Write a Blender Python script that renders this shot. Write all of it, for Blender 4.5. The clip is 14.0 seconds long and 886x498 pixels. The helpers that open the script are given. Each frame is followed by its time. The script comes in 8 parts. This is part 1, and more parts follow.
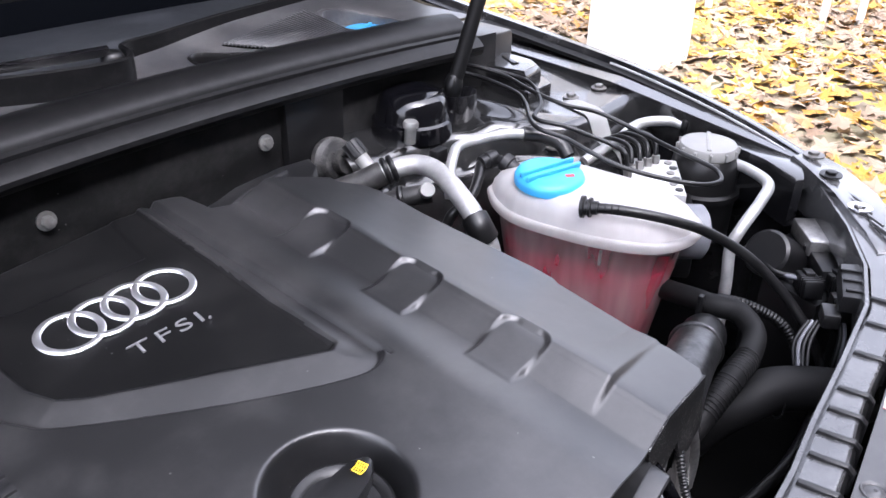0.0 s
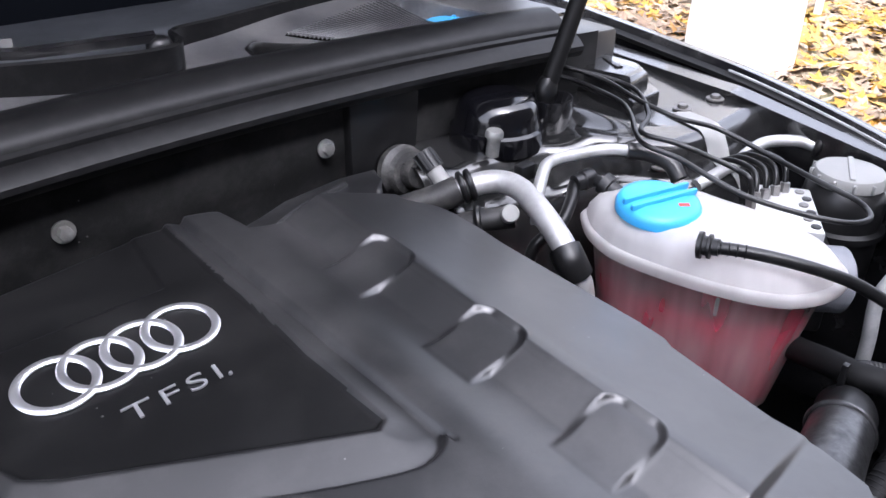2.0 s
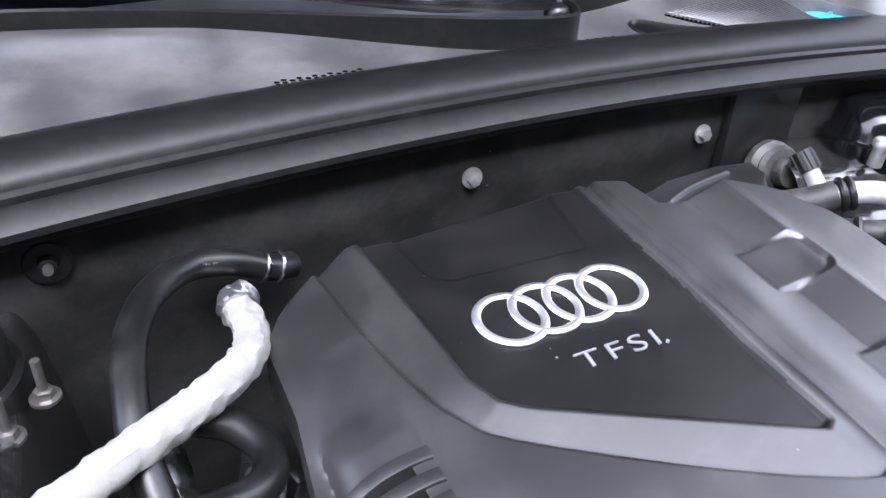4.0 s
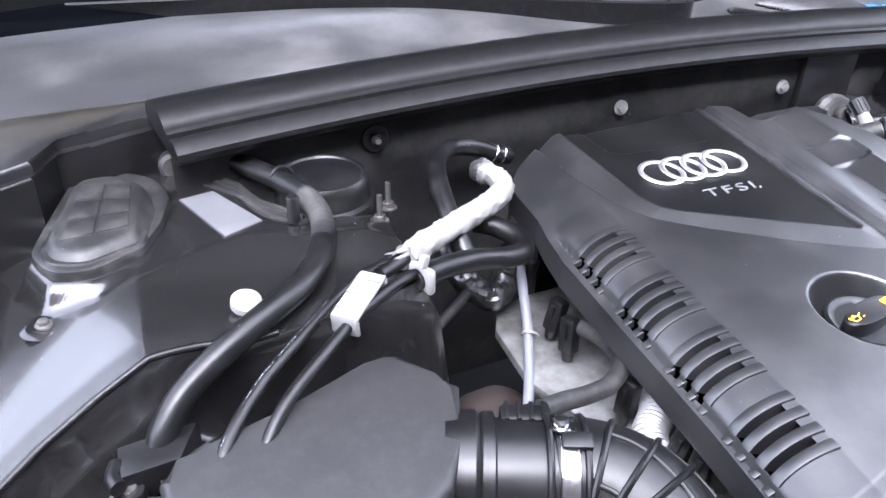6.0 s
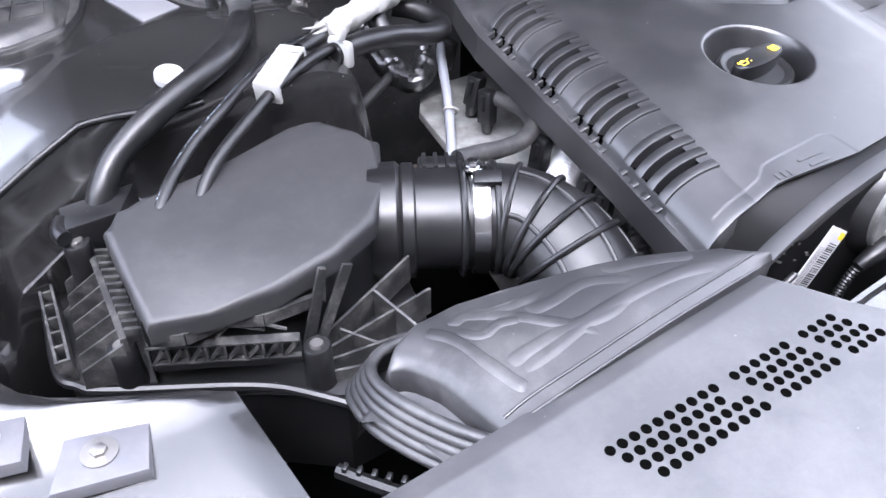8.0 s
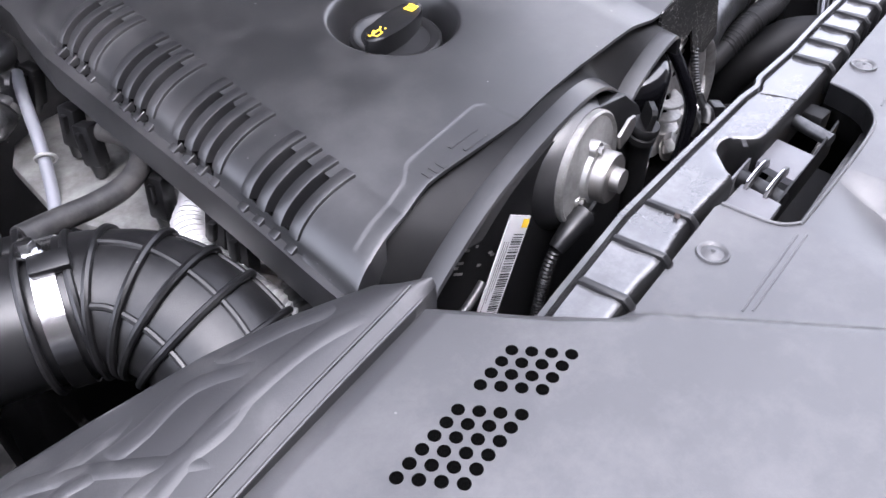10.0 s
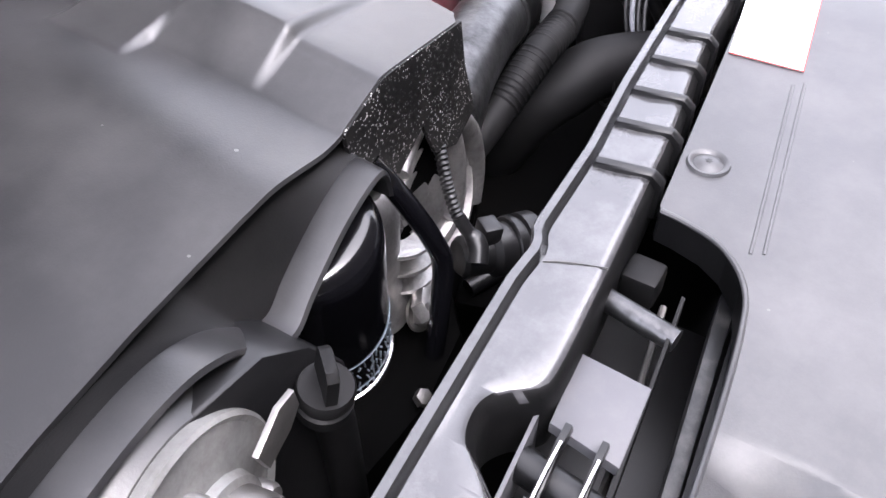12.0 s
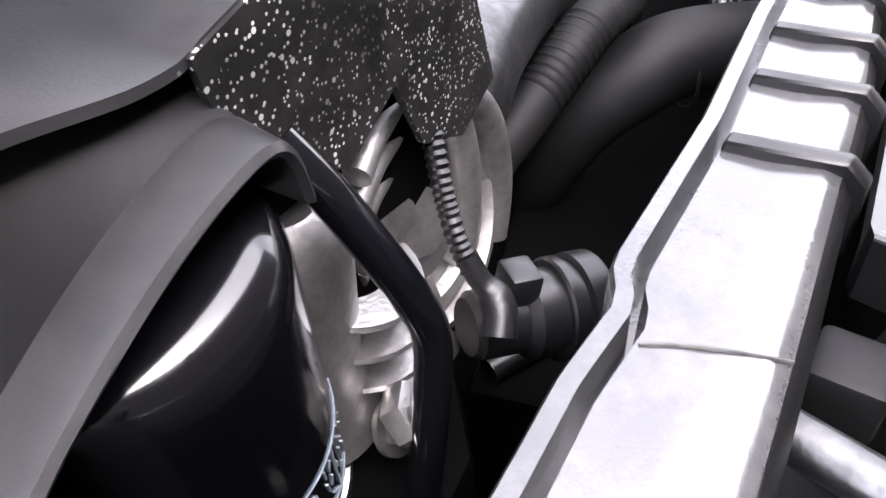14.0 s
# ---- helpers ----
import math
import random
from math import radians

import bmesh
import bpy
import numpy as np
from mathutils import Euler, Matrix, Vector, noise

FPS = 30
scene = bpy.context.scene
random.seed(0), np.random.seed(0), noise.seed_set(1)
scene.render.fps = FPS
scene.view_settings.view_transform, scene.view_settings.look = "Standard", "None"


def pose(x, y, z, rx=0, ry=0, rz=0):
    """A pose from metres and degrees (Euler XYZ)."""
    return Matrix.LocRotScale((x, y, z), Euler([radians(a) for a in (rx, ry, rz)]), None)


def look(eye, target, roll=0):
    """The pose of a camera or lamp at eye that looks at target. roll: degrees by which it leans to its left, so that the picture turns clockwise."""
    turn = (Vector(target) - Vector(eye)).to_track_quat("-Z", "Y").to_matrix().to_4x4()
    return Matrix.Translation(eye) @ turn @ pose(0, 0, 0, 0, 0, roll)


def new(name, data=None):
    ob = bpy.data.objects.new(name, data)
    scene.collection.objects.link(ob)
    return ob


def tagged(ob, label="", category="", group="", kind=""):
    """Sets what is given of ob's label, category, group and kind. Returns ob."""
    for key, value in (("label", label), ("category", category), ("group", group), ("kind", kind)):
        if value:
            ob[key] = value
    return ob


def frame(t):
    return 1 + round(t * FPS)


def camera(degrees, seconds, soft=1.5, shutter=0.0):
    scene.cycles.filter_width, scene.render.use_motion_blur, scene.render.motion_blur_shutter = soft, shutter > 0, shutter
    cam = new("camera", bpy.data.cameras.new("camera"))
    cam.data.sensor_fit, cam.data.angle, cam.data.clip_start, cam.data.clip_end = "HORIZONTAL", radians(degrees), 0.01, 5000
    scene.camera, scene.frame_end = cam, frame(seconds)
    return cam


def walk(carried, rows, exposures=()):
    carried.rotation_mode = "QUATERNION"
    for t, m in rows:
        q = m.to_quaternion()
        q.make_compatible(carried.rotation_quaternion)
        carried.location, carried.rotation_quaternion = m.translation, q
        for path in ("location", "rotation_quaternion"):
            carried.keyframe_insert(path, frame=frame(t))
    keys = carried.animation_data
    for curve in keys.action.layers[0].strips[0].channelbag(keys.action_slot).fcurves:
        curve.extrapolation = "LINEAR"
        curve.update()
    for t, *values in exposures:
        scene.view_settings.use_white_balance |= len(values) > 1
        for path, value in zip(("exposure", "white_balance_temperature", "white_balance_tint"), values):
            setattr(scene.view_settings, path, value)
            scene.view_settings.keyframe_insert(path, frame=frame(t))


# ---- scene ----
cam = camera(58.2, 14.0)
METRES, EYE, TILT, LEAN, TURN = 1.95, 1.24, -28.0, 0.0, -51.0
PATH = [
    (0, (0.043, 0.027, 1.27), (1.364, 1.144, 0.266), 0.6),
    (0.5, (0.092, 0.04, 1.265), (1.412, 1.149, 0.251), 0.9),
    (1, (0.151, 0.077, 1.238), (1.479, 1.186, 0.235), 0.9),
    (1.5, (0.171, 0.109, 1.22), (1.453, 1.272, 0.219), 0.9),
    (2, (0.158, 0.14, 1.219), (1.352, 1.39, 0.214), 0.7),
    (2.5, (0.118, 0.179, 1.223), (1.224, 1.499, 0.204), 1.3),
    (3, (0.078, 0.207, 1.217), (1.07, 1.606, 0.188), 1.9),
    (3.5, (0.034, 0.228, 1.212), (0.917, 1.687, 0.168), 2.0),
    (4, (-0.006, 0.23, 1.219), (0.77, 1.737, 0.157), 2.3),
    (4.2, (-0.03, 0.219, 1.233), (0.708, 1.754, 0.185), 2.2),
    (6.3, (-0.336, -0.137, 1.274), (0.295, 1.46, 0.249), 0.8),
    (6.5, (-0.337, -0.157, 1.268), (0.292, 1.405, 0.189), 0.3),
    (7, (-0.334, -0.187, 1.254), (0.288, 1.297, 0.065), 0.0),
    (7.2, (-0.335, -0.199, 1.249), (0.281, 1.257, 0.024), 0.1),
    (9.3, (-0.234, -0.189, 1.179), (0.679, 0.961, -0.178), -0.2),
    (9.5, (-0.202, -0.176, 1.172), (0.757, 0.932, -0.189), -0.4),
    (10, (-0.115, -0.135, 1.154), (0.917, 0.91, -0.204), -1.5),
    (10.5, (-0.019, -0.097, 1.134), (1.075, 0.834, -0.257), -1.7),
    (11, (0.084, -0.063, 1.112), (1.208, 0.735, -0.337), -1.9),
    (11.5, (0.19, -0.028, 1.086), (1.335, 0.683, -0.391), -1.3),
    (12, (0.274, 0.002, 1.049), (1.454, 0.736, -0.39), -0.7),
    (12.5, (0.323, 0.022, 0.995), (1.496, 0.793, -0.43), -1.7),
    (13, (0.361, 0.043, 0.946), (1.553, 0.869, -0.432), -2.5),
    (13.5, (0.389, 0.062, 0.914), (1.607, 0.914, -0.424), -2.7),
    (14, (0.41, 0.07, 0.894), (1.634, 0.928, -0.434), -2.8),
]
walk(cam, [(t, look(eye, target, roll)) for t, eye, target, roll in PATH], [(0.0, 2.6, 5950, 19), (1.5, 2.42, 5900, 18.5), (2.2, 2.5, 5880, 18), (3.0, 3.1, 5850, 18), (4.2, 3.3, 5820, 18), (6.5, 3.7, 5800, 18), (7.2, 3.8, 5800, 18), (9.5, 3.35, 5950, 19), (11.0, 3.15, 6150, 20), (12.5, 3.3, 6300, 20), (13.5, 3.62, 6400, 20), (14.0, 3.68, 6400, 20)])

# ==== place ====
# ---- daylight: overcast autumn sky, a weak wide sun from the front
world = bpy.data.worlds.new("overcast_sky")
scene.world = world
world.use_nodes = True
wn, wl = world.node_tree.nodes, world.node_tree.links
sky = wn.new("ShaderNodeTexSky")
sky.sky_type = "NISHITA"
sky.sun_disc = False
sky.sun_elevation, sky.sun_rotation = radians(52), radians(200)
sky.air_density, sky.dust_density, sky.ozone_density = 1.0, 4.0, 1.0
wn["Background"].inputs[1].default_value = 0.15
cloud = wn.new("ShaderNodeHueSaturation")  # cloud cover takes most of the blue out
cloud.inputs["Saturation"].default_value = 0.22
wl.new(sky.outputs[0], cloud.inputs["Color"])
wl.new(cloud.outputs[0], wn["Background"].inputs[0])
sun_data = bpy.data.lights.new("sun", "SUN")
sun_data.energy, sun_data.angle, sun_data.color = 0.6, radians(100), (1.0, 0.96, 0.92)
sun = new("sun", sun_data)
sun.matrix_world = look((0.6, -2.0, 4.0), (0.3, 0.5, 0.8))

# ---- materials
MATS = {}


def material(name, colour, rough=0.5, metal=0.0, vary=0.25, scale=9.0, grain=900.0, bump=0.08, dust=0.0, dust_colour=(0.30, 0.28, 0.26), coat=0.0, specular=0.5, dust_scale=14.0, specks=0.0, smudge=0.14, relief=0.0):
    """Principled surface with colour varied at a large and a small scale, fine relief, and patches of dust."""
    m = bpy.data.materials.new(name)
    m.use_nodes = True
    n, l = m.node_tree.nodes, m.node_tree.links
    p = n["Principled BSDF"]
    tc = n.new("ShaderNodeTexCoord")
    big = n.new("ShaderNodeTexNoise")
    big.inputs["Scale"].default_value, big.inputs["Detail"].default_value, big.inputs["Roughness"].default_value = scale, 6, 0.6
    fine = n.new("ShaderNodeTexNoise")
    fine.inputs["Scale"].default_value, fine.inputs["Detail"].default_value = grain, 3
    l.new(tc.outputs["Object"], big.inputs["Vector"])
    l.new(tc.outputs["Object"], fine.inputs["Vector"])
    ramp = n.new("ShaderNodeMapRange")
    ramp.inputs[1].default_value, ramp.inputs[2].default_value = 0.3, 0.7
    ramp.inputs[3].default_value, ramp.inputs[4].default_value = 1 - vary, 1 + vary
    l.new(big.outputs[0], ramp.inputs[0])
    info = n.new("ShaderNodeObjectInfo")
    jit = n.new("ShaderNodeMapRange")
    jit.inputs[3].default_value, jit.inputs[4].default_value = 0.94, 1.06
    l.new(info.outputs["Random"], jit.inputs[0])
    mul0 = n.new("ShaderNodeMath")
    mul0.operation = "MULTIPLY"
    l.new(ramp.outputs[0], mul0.inputs[0])
    l.new(jit.outputs[0], mul0.inputs[1])
    mul = n.new("ShaderNodeVectorMath")
    mul.operation = "SCALE"
    mul.inputs[0].default_value = colour
    l.new(mul0.outputs[0], mul.inputs["Scale"])
    col = mul.outputs[0]
    r_in = None
    if dust > 0:
        dn = n.new("ShaderNodeTexNoise")
        dn.inputs["Scale"].default_value, dn.inputs["Detail"].default_value, dn.inputs["Roughness"].default_value = dust_scale, 9, 0.72
        l.new(tc.outputs["Object"], dn.inputs["Vector"])
        dr = n.new("ShaderNodeMapRange")
        dr.inputs[1].default_value, dr.inputs[2].default_value = 0.46, 0.78
        dr.inputs[3].default_value, dr.inputs[4].default_value = 0.0, dust
        l.new(dn.outputs[0], dr.inputs[0])
        mix = n.new("ShaderNodeMix")
        mix.data_type = "RGBA"
        mix.inputs[7].default_value = (*dust_colour, 1)
        l.new(dr.outputs[0], mix.inputs[0])
        l.new(col, mix.inputs[6])
        col = mix.outputs[2]
        ra = n.new("ShaderNodeMath")
        ra.operation = "MULTIPLY_ADD"
        ra.inputs[1].default_value, ra.inputs[2].default_value = 0.35, rough - smudge / 2
        l.new(dr.outputs[0], ra.inputs[0])
        r_in = ra.outputs[0]
    if specks > 0:  # sparse pale specks of lint and grit
        vo = n.new("ShaderNodeTexVoronoi")
        vo.inputs["Scale"].default_value = 120
        l.new(tc.outputs["Object"], vo.inputs["Vector"])
        sep = n.new("ShaderNodeSeparateColor")
        l.new(vo.outputs["Color"], sep.inputs[0])
        few = n.new("ShaderNodeMath")
        few.operation = "LESS_THAN"
        few.inputs[1].default_value = specks
        l.new(sep.outputs[0], few.inputs[0])
        size = n.new("ShaderNodeMath")
        size.operation = "MULTIPLY"
        size.inputs[1].default_value = 0.13
        l.new(sep.outputs[1], size.inputs[0])
        near = n.new("ShaderNodeMath")
        near.operation = "LESS_THAN"
        l.new(vo.outputs["Distance"], near.inputs[0])
        l.new(size.outputs[0], near.inputs[1])
        spot = n.new("ShaderNodeMath")
        spot.operation = "MULTIPLY"
        l.new(few.outputs[0], spot.inputs[0])
        l.new(near.outputs[0], spot.inputs[1])
        mx = n.new("ShaderNodeMix")
        mx.data_type = "RGBA"
        mx.inputs[7].default_value = (0.13, 0.128, 0.125, 1)
        l.new(spot.outputs[0], mx.inputs[0])
        l.new(col, mx.inputs[6])
        col = mx.outputs[2]
    l.new(col, p.inputs["Base Color"])
    rr = n.new("ShaderNodeMath")
    rr.operation = "MULTIPLY_ADD"
    rr.inputs[1].default_value = smudge
    smear = n.new("ShaderNodeTexNoise")  # wiped smudges that change the gloss
    smear.inputs["Scale"].default_value, smear.inputs["Detail"].default_value, smear.inputs["Roughness"].default_value, smear.inputs["Distortion"].default_value = scale * 2.6, 7, 0.66, 0.9
    l.new(tc.outputs["Object"], smear.inputs["Vector"])
    l.new(smear.outputs[0], rr.inputs[0])
    if r_in:
        l.new(r_in, rr.inputs[2])
    else:
        rr.inputs[2].default_value = rough - smudge / 2
    l.new(rr.outputs[0], p.inputs["Roughness"])
    p.inputs["Metallic"].default_value = metal
    p.inputs["Specular IOR Level"].default_value = specular
    p.inputs["Coat Weight"].default_value = coat
    p.inputs["Coat Roughness"].default_value = 0.08
    if bump > 0:
        bn = n.new("ShaderNodeBump")
        bn.inputs["Strength"].default_value, bn.inputs["Distance"].default_value = bump, 0.0006
        l.new(fine.outputs[0], bn.inputs["Height"])
        if relief > 0:  # uneven surface at the scale of a centimetre
            bn2 = n.new("ShaderNodeBump")
            bn2.inputs["Strength"].default_value, bn2.inputs["Distance"].default_value = relief, 0.004
            l.new(smear.outputs[0], bn2.inputs["Height"])
            l.new(bn2.outputs[0], bn.inputs["Normal"])
        l.new(bn.outputs[0], p.inputs["Normal"])
    MATS[name] = m
    return m


COVER = material("cover_plastic", (0.011, 0.011, 0.012), 0.36, specular=0.95, vary=0.3, scale=7, dust=0.2, dust_colour=(0.17, 0.163, 0.16), bump=0.1, dust_scale=7, specks=0.06, relief=0.012)
COVER_DARK = material("badge_field_plastic", (0.004, 0.004, 0.0043), 0.36, vary=0.2, dust=0.07, dust_colour=(0.14, 0.135, 0.13), bump=0.1, dust_scale=9, specks=0.08)
PANEL = material("grey_panel_plastic", (0.046, 0.046, 0.0485), 0.42, specular=0.8, vary=0.2, scale=5, dust=0.22, dust_colour=(0.3, 0.29, 0.285), bump=0.16, dust_scale=8, specks=0.03, relief=0.02)
BEAM = material("weathered_beam_plastic", (0.055, 0.055, 0.057), 0.2, specular=1.0, coat=0.6, vary=0.3, scale=16, dust=0.2, dust_colour=(0.34, 0.335, 0.33), bump=0.15, dust_scale=22)
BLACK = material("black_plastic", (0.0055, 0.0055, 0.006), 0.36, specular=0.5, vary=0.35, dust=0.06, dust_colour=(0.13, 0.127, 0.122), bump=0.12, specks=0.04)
DUSTY = material("dusty_black_plastic", (0.014, 0.014, 0.0145), 0.5, vary=0.35, dust=0.55, dust_colour=(0.24, 0.23, 0.215), bump=0.15, dust_scale=30, specks=0.1)
OCTO = material("satin_black_plastic", (0.010, 0.010, 0.0105), 0.46, specular=0.5, vary=0.2, dust=0.28, dust_colour=(0.2, 0.19, 0.175), bump=0.12, dust_scale=40, specks=0.06)
FLANK = material("scuffed_black_plastic", (0.016, 0.016, 0.0165), 0.38, specular=0.6, vary=0.3, dust=0.4, dust_colour=(0.26, 0.25, 0.235), bump=0.14, dust_scale=60, specks=0.08)
# black parts, and side shade coloured onto cover wall, beam flank and latch wall
EDGE_BLACK = material("black_and_shaded_plastic", (0.005, 0.005, 0.0052), 0.5, specular=0.2, vary=0.2, dust=0.05, dust_colour=(0.14, 0.135, 0.13), bump=0.12)
RUBBER = material("black_rubber", (0.0055, 0.0055, 0.006), 0.34, specular=0.45, vary=0.3, dust=0.10, dust_colour=(0.15, 0.145, 0.14), bump=0.14, dust_scale=36, specks=0.04)
SEAL = material("seal_rubber", (0.0045, 0.0045, 0.005), 0.42, specular=0.3, vary=0.15, dust=0.05, dust_colour=(0.2, 0.195, 0.19), bump=0.06, dust_scale=60)
PAINT = material("black_body_paint", (0.006, 0.006, 0.007), 0.17, vary=0.2, dust=0.16, dust_colour=(0.26, 0.255, 0.25), coat=0.6, bump=0.0, dust_scale=12)
FELT = material("firewall_felt", (0.012, 0.012, 0.0125), 0.75, specular=0.25, vary=0.4, dust=0.32, dust_colour=(0.10, 0.097, 0.094), bump=0.35, grain=500, dust_scale=9, specks=0.06)
WRAP_FOIL = material("scuffed_foil", (0.42, 0.42, 0.43), 0.32, metal=0.9, vary=0.4, scale=60, bump=0.9, grain=160)
ALU_LIGHT = material("pale_cast_aluminium", (0.34, 0.34, 0.33), 0.42, metal=0.7, vary=0.4, scale=30, dust=0.55, dust_colour=(0.16, 0.14, 0.12), bump=0.4, grain=500, dust_scale=35)
# DARK is nearly black: the shade deep in the bay is in its colour
DARK = material("bay_shade_dark", (0.0012, 0.0012, 0.0012), 0.7, specular=0.03, vary=0.5, dust=0.04, dust_colour=(0.03, 0.027, 0.024), bump=0.3)
ALU = material("cast_aluminium", (0.42, 0.41, 0.40), 0.36, metal=0.9, vary=0.35, scale=40, dust=0.5, dust_colour=(0.09, 0.08, 0.07), bump=0.5, grain=420, dust_scale=60, relief=0.10)
PIPE_ALU = material("drawn_aluminium", (0.46, 0.46, 0.46), 0.52, metal=0.6, vary=0.22, scale=30, dust=0.3, dust_colour=(0.16, 0.155, 0.15), bump=0.15, dust_scale=45)
STEEL = material("zinc_steel", (0.26, 0.25, 0.24), 0.42, metal=0.95, vary=0.3, dust=0.35, dust_colour=(0.2, 0.18, 0.15), bump=0.2, dust_scale=60)
CHROME = material("badge_chrome", (0.88, 0.88, 0.90), 0.42, metal=1.0, vary=0.05, bump=0.0)
SATIN = material("satin_silver_lettering", (0.50, 0.50, 0.52), 0.36, metal=0.7, vary=0.05, bump=0.0)
SCUTTLE = material("scuttle_plastic", (0.045, 0.045, 0.048), 0.34, specular=0.75, vary=0.25, dust=0.6, dust_colour=(0.25, 0.245, 0.24), bump=0.16, dust_scale=6, specks=0.07)
PAINT_DUSTY = material("dusty_black_paint", (0.006, 0.006, 0.0065), 0.23, specular=0.8, vary=0.15, dust=0.13, dust_colour=(0.24, 0.225, 0.205), coat=0.6, bump=0.03, dust_scale=240, specks=0.08, smudge=0.04)
SHELF = material("dusty_wing_shelf", (0.009, 0.009, 0.0095), 0.20, specular=0.9, vary=0.3, dust=0.2, dust_colour=(0.2, 0.195, 0.185), coat=0.6, bump=0.06, dust_scale=90, specks=0.08, smudge=0.1)
SCOOP = material("dusty_scoop_rubber", (0.022, 0.022, 0.0235), 0.42, vary=0.25, specular=0.7, dust=0.38, dust_colour=(0.2, 0.195, 0.19), bump=0.12, dust_scale=12, specks=0.05, relief=0.03)
BRIGHT = material("bright_steel_band", (0.72, 0.72, 0.73), 0.22, metal=1.0, vary=0.12, bump=0.05)
GREYPLATE = material("grey_bracket_paint", (0.10, 0.10, 0.108), 0.42, vary=0.12, dust=0.15, bump=0.06, dust_scale=40)
WHITE = material("white_plastic", (0.25, 0.25, 0.243), 0.45, vary=0.08, dust=0.15, dust_colour=(0.4, 0.38, 0.34), bump=0.05)
SILVER_LABEL = material("silver_label", (0.11, 0.11, 0.118), 0.5, vary=0.15, dust=0.2, bump=0.02)
LABEL = material("paper_label", (0.55, 0.55, 0.56), 0.5, vary=0.1, dust=0.2, bump=0.02)
WRAP = material("white_fabric_wrap", (0.23, 0.227, 0.218), 0.8, vary=0.15, dust=0.5, dust_colour=(0.10, 0.09, 0.075), bump=1.0, grain=320, dust_scale=55)
BLUE = material("blue_cap_plastic", (0.05, 0.36, 0.72), 0.38, vary=0.1, bump=0.05)
GLOSS = material("gloss_black_enamel", (0.003, 0.003, 0.004), 0.15, vary=0.1, coat=0.5, bump=0.0)
YELLOW = material("yellow_print", (0.85, 0.55, 0.03), 0.5, vary=0.05, bump=0.0)
VOID = material("hole_shade_black", (0.001, 0.001, 0.001), 0.95, vary=0.05, bump=0.0, specular=0.02)
INK = material("black_print_and_shade", (0.02, 0.02, 0.02), 0.5, vary=0.05, bump=0.0)
PALE_INK = material("pale_blue_print", (0.15, 0.18, 0.21), 0.5, vary=0.05, bump=0.0)
RED_INK = material("red_print", (0.6, 0.05, 0.04), 0.5, vary=0.05, bump=0.0)
HOSE_GREY = material("grey_heat_hose", (0.016, 0.016, 0.0165), 0.55, vary=0.25, dust=0.3, bump=0.1)
SILVER_GREY = material("grey_tube_plastic", (0.16, 0.165, 0.185), 0.4, vary=0.1, bump=0.05)
PALE_METAL = material("machined_aluminium", (0.56, 0.56, 0.55), 0.42, metal=0.35, vary=0.15, scale=30, dust=0.2, dust_colour=(0.2, 0.19, 0.18), bump=0.15, dust_scale=50)
DARK_FOIL = material("dark_foil", (0.10, 0.10, 0.102), 0.30, metal=0.9, vary=0.5, scale=60, dust=0.3, dust_colour=(0.02, 0.02, 0.02), bump=0.6, grain=200, dust_scale=50)
COOLANT = material("pink_coolant", (0.42, 0.006, 0.05), 0.3, vary=0.1, bump=0.0)
MATT = material("matt_black_rubber", (0.004, 0.004, 0.0043), 0.62, specular=0.22, vary=0.3, dust=0.10, dust_colour=(0.06, 0.058, 0.055), bump=0.14, dust_scale=30)
BONNET_FELT = material("bonnet_felt", (0.0045, 0.0045, 0.005), 0.9, specular=0.1, vary=0.3, bump=0.3, grain=300)
LID_PLASTIC = material("matt_lid_plastic", (0.017, 0.017, 0.018), 0.50, specular=0.6, vary=0.2, scale=12, dust=0.14, dust_colour=(0.12, 0.117, 0.112), bump=0.18, dust_scale=60, specks=0.05)
RUST = material("rusty_steel", (0.02, 0.012, 0.009), 0.8, vary=0.4, bump=0.3)
BARK = material("whitewashed_bark", (0.80, 0.80, 0.78), 0.8, vary=0.1, scale=20, bump=0.5, grain=120)
FENCE = material("white_fence_paint", (0.78, 0.80, 0.82), 0.4, vary=0.06, bump=0.05)
WELL_FLOOR = material("wiper_well_black", (0.004, 0.0043, 0.005), 0.32, specular=0.3, vary=0.3, dust=0.15, dust_colour=(0.05, 0.052, 0.06), bump=0.08, dust_scale=10)
GLASS_DARK = material("windscreen_glass", (0.002, 0.0023, 0.003), 0.35, vary=0.05, bump=0.0, specular=0.0, smudge=0.05)


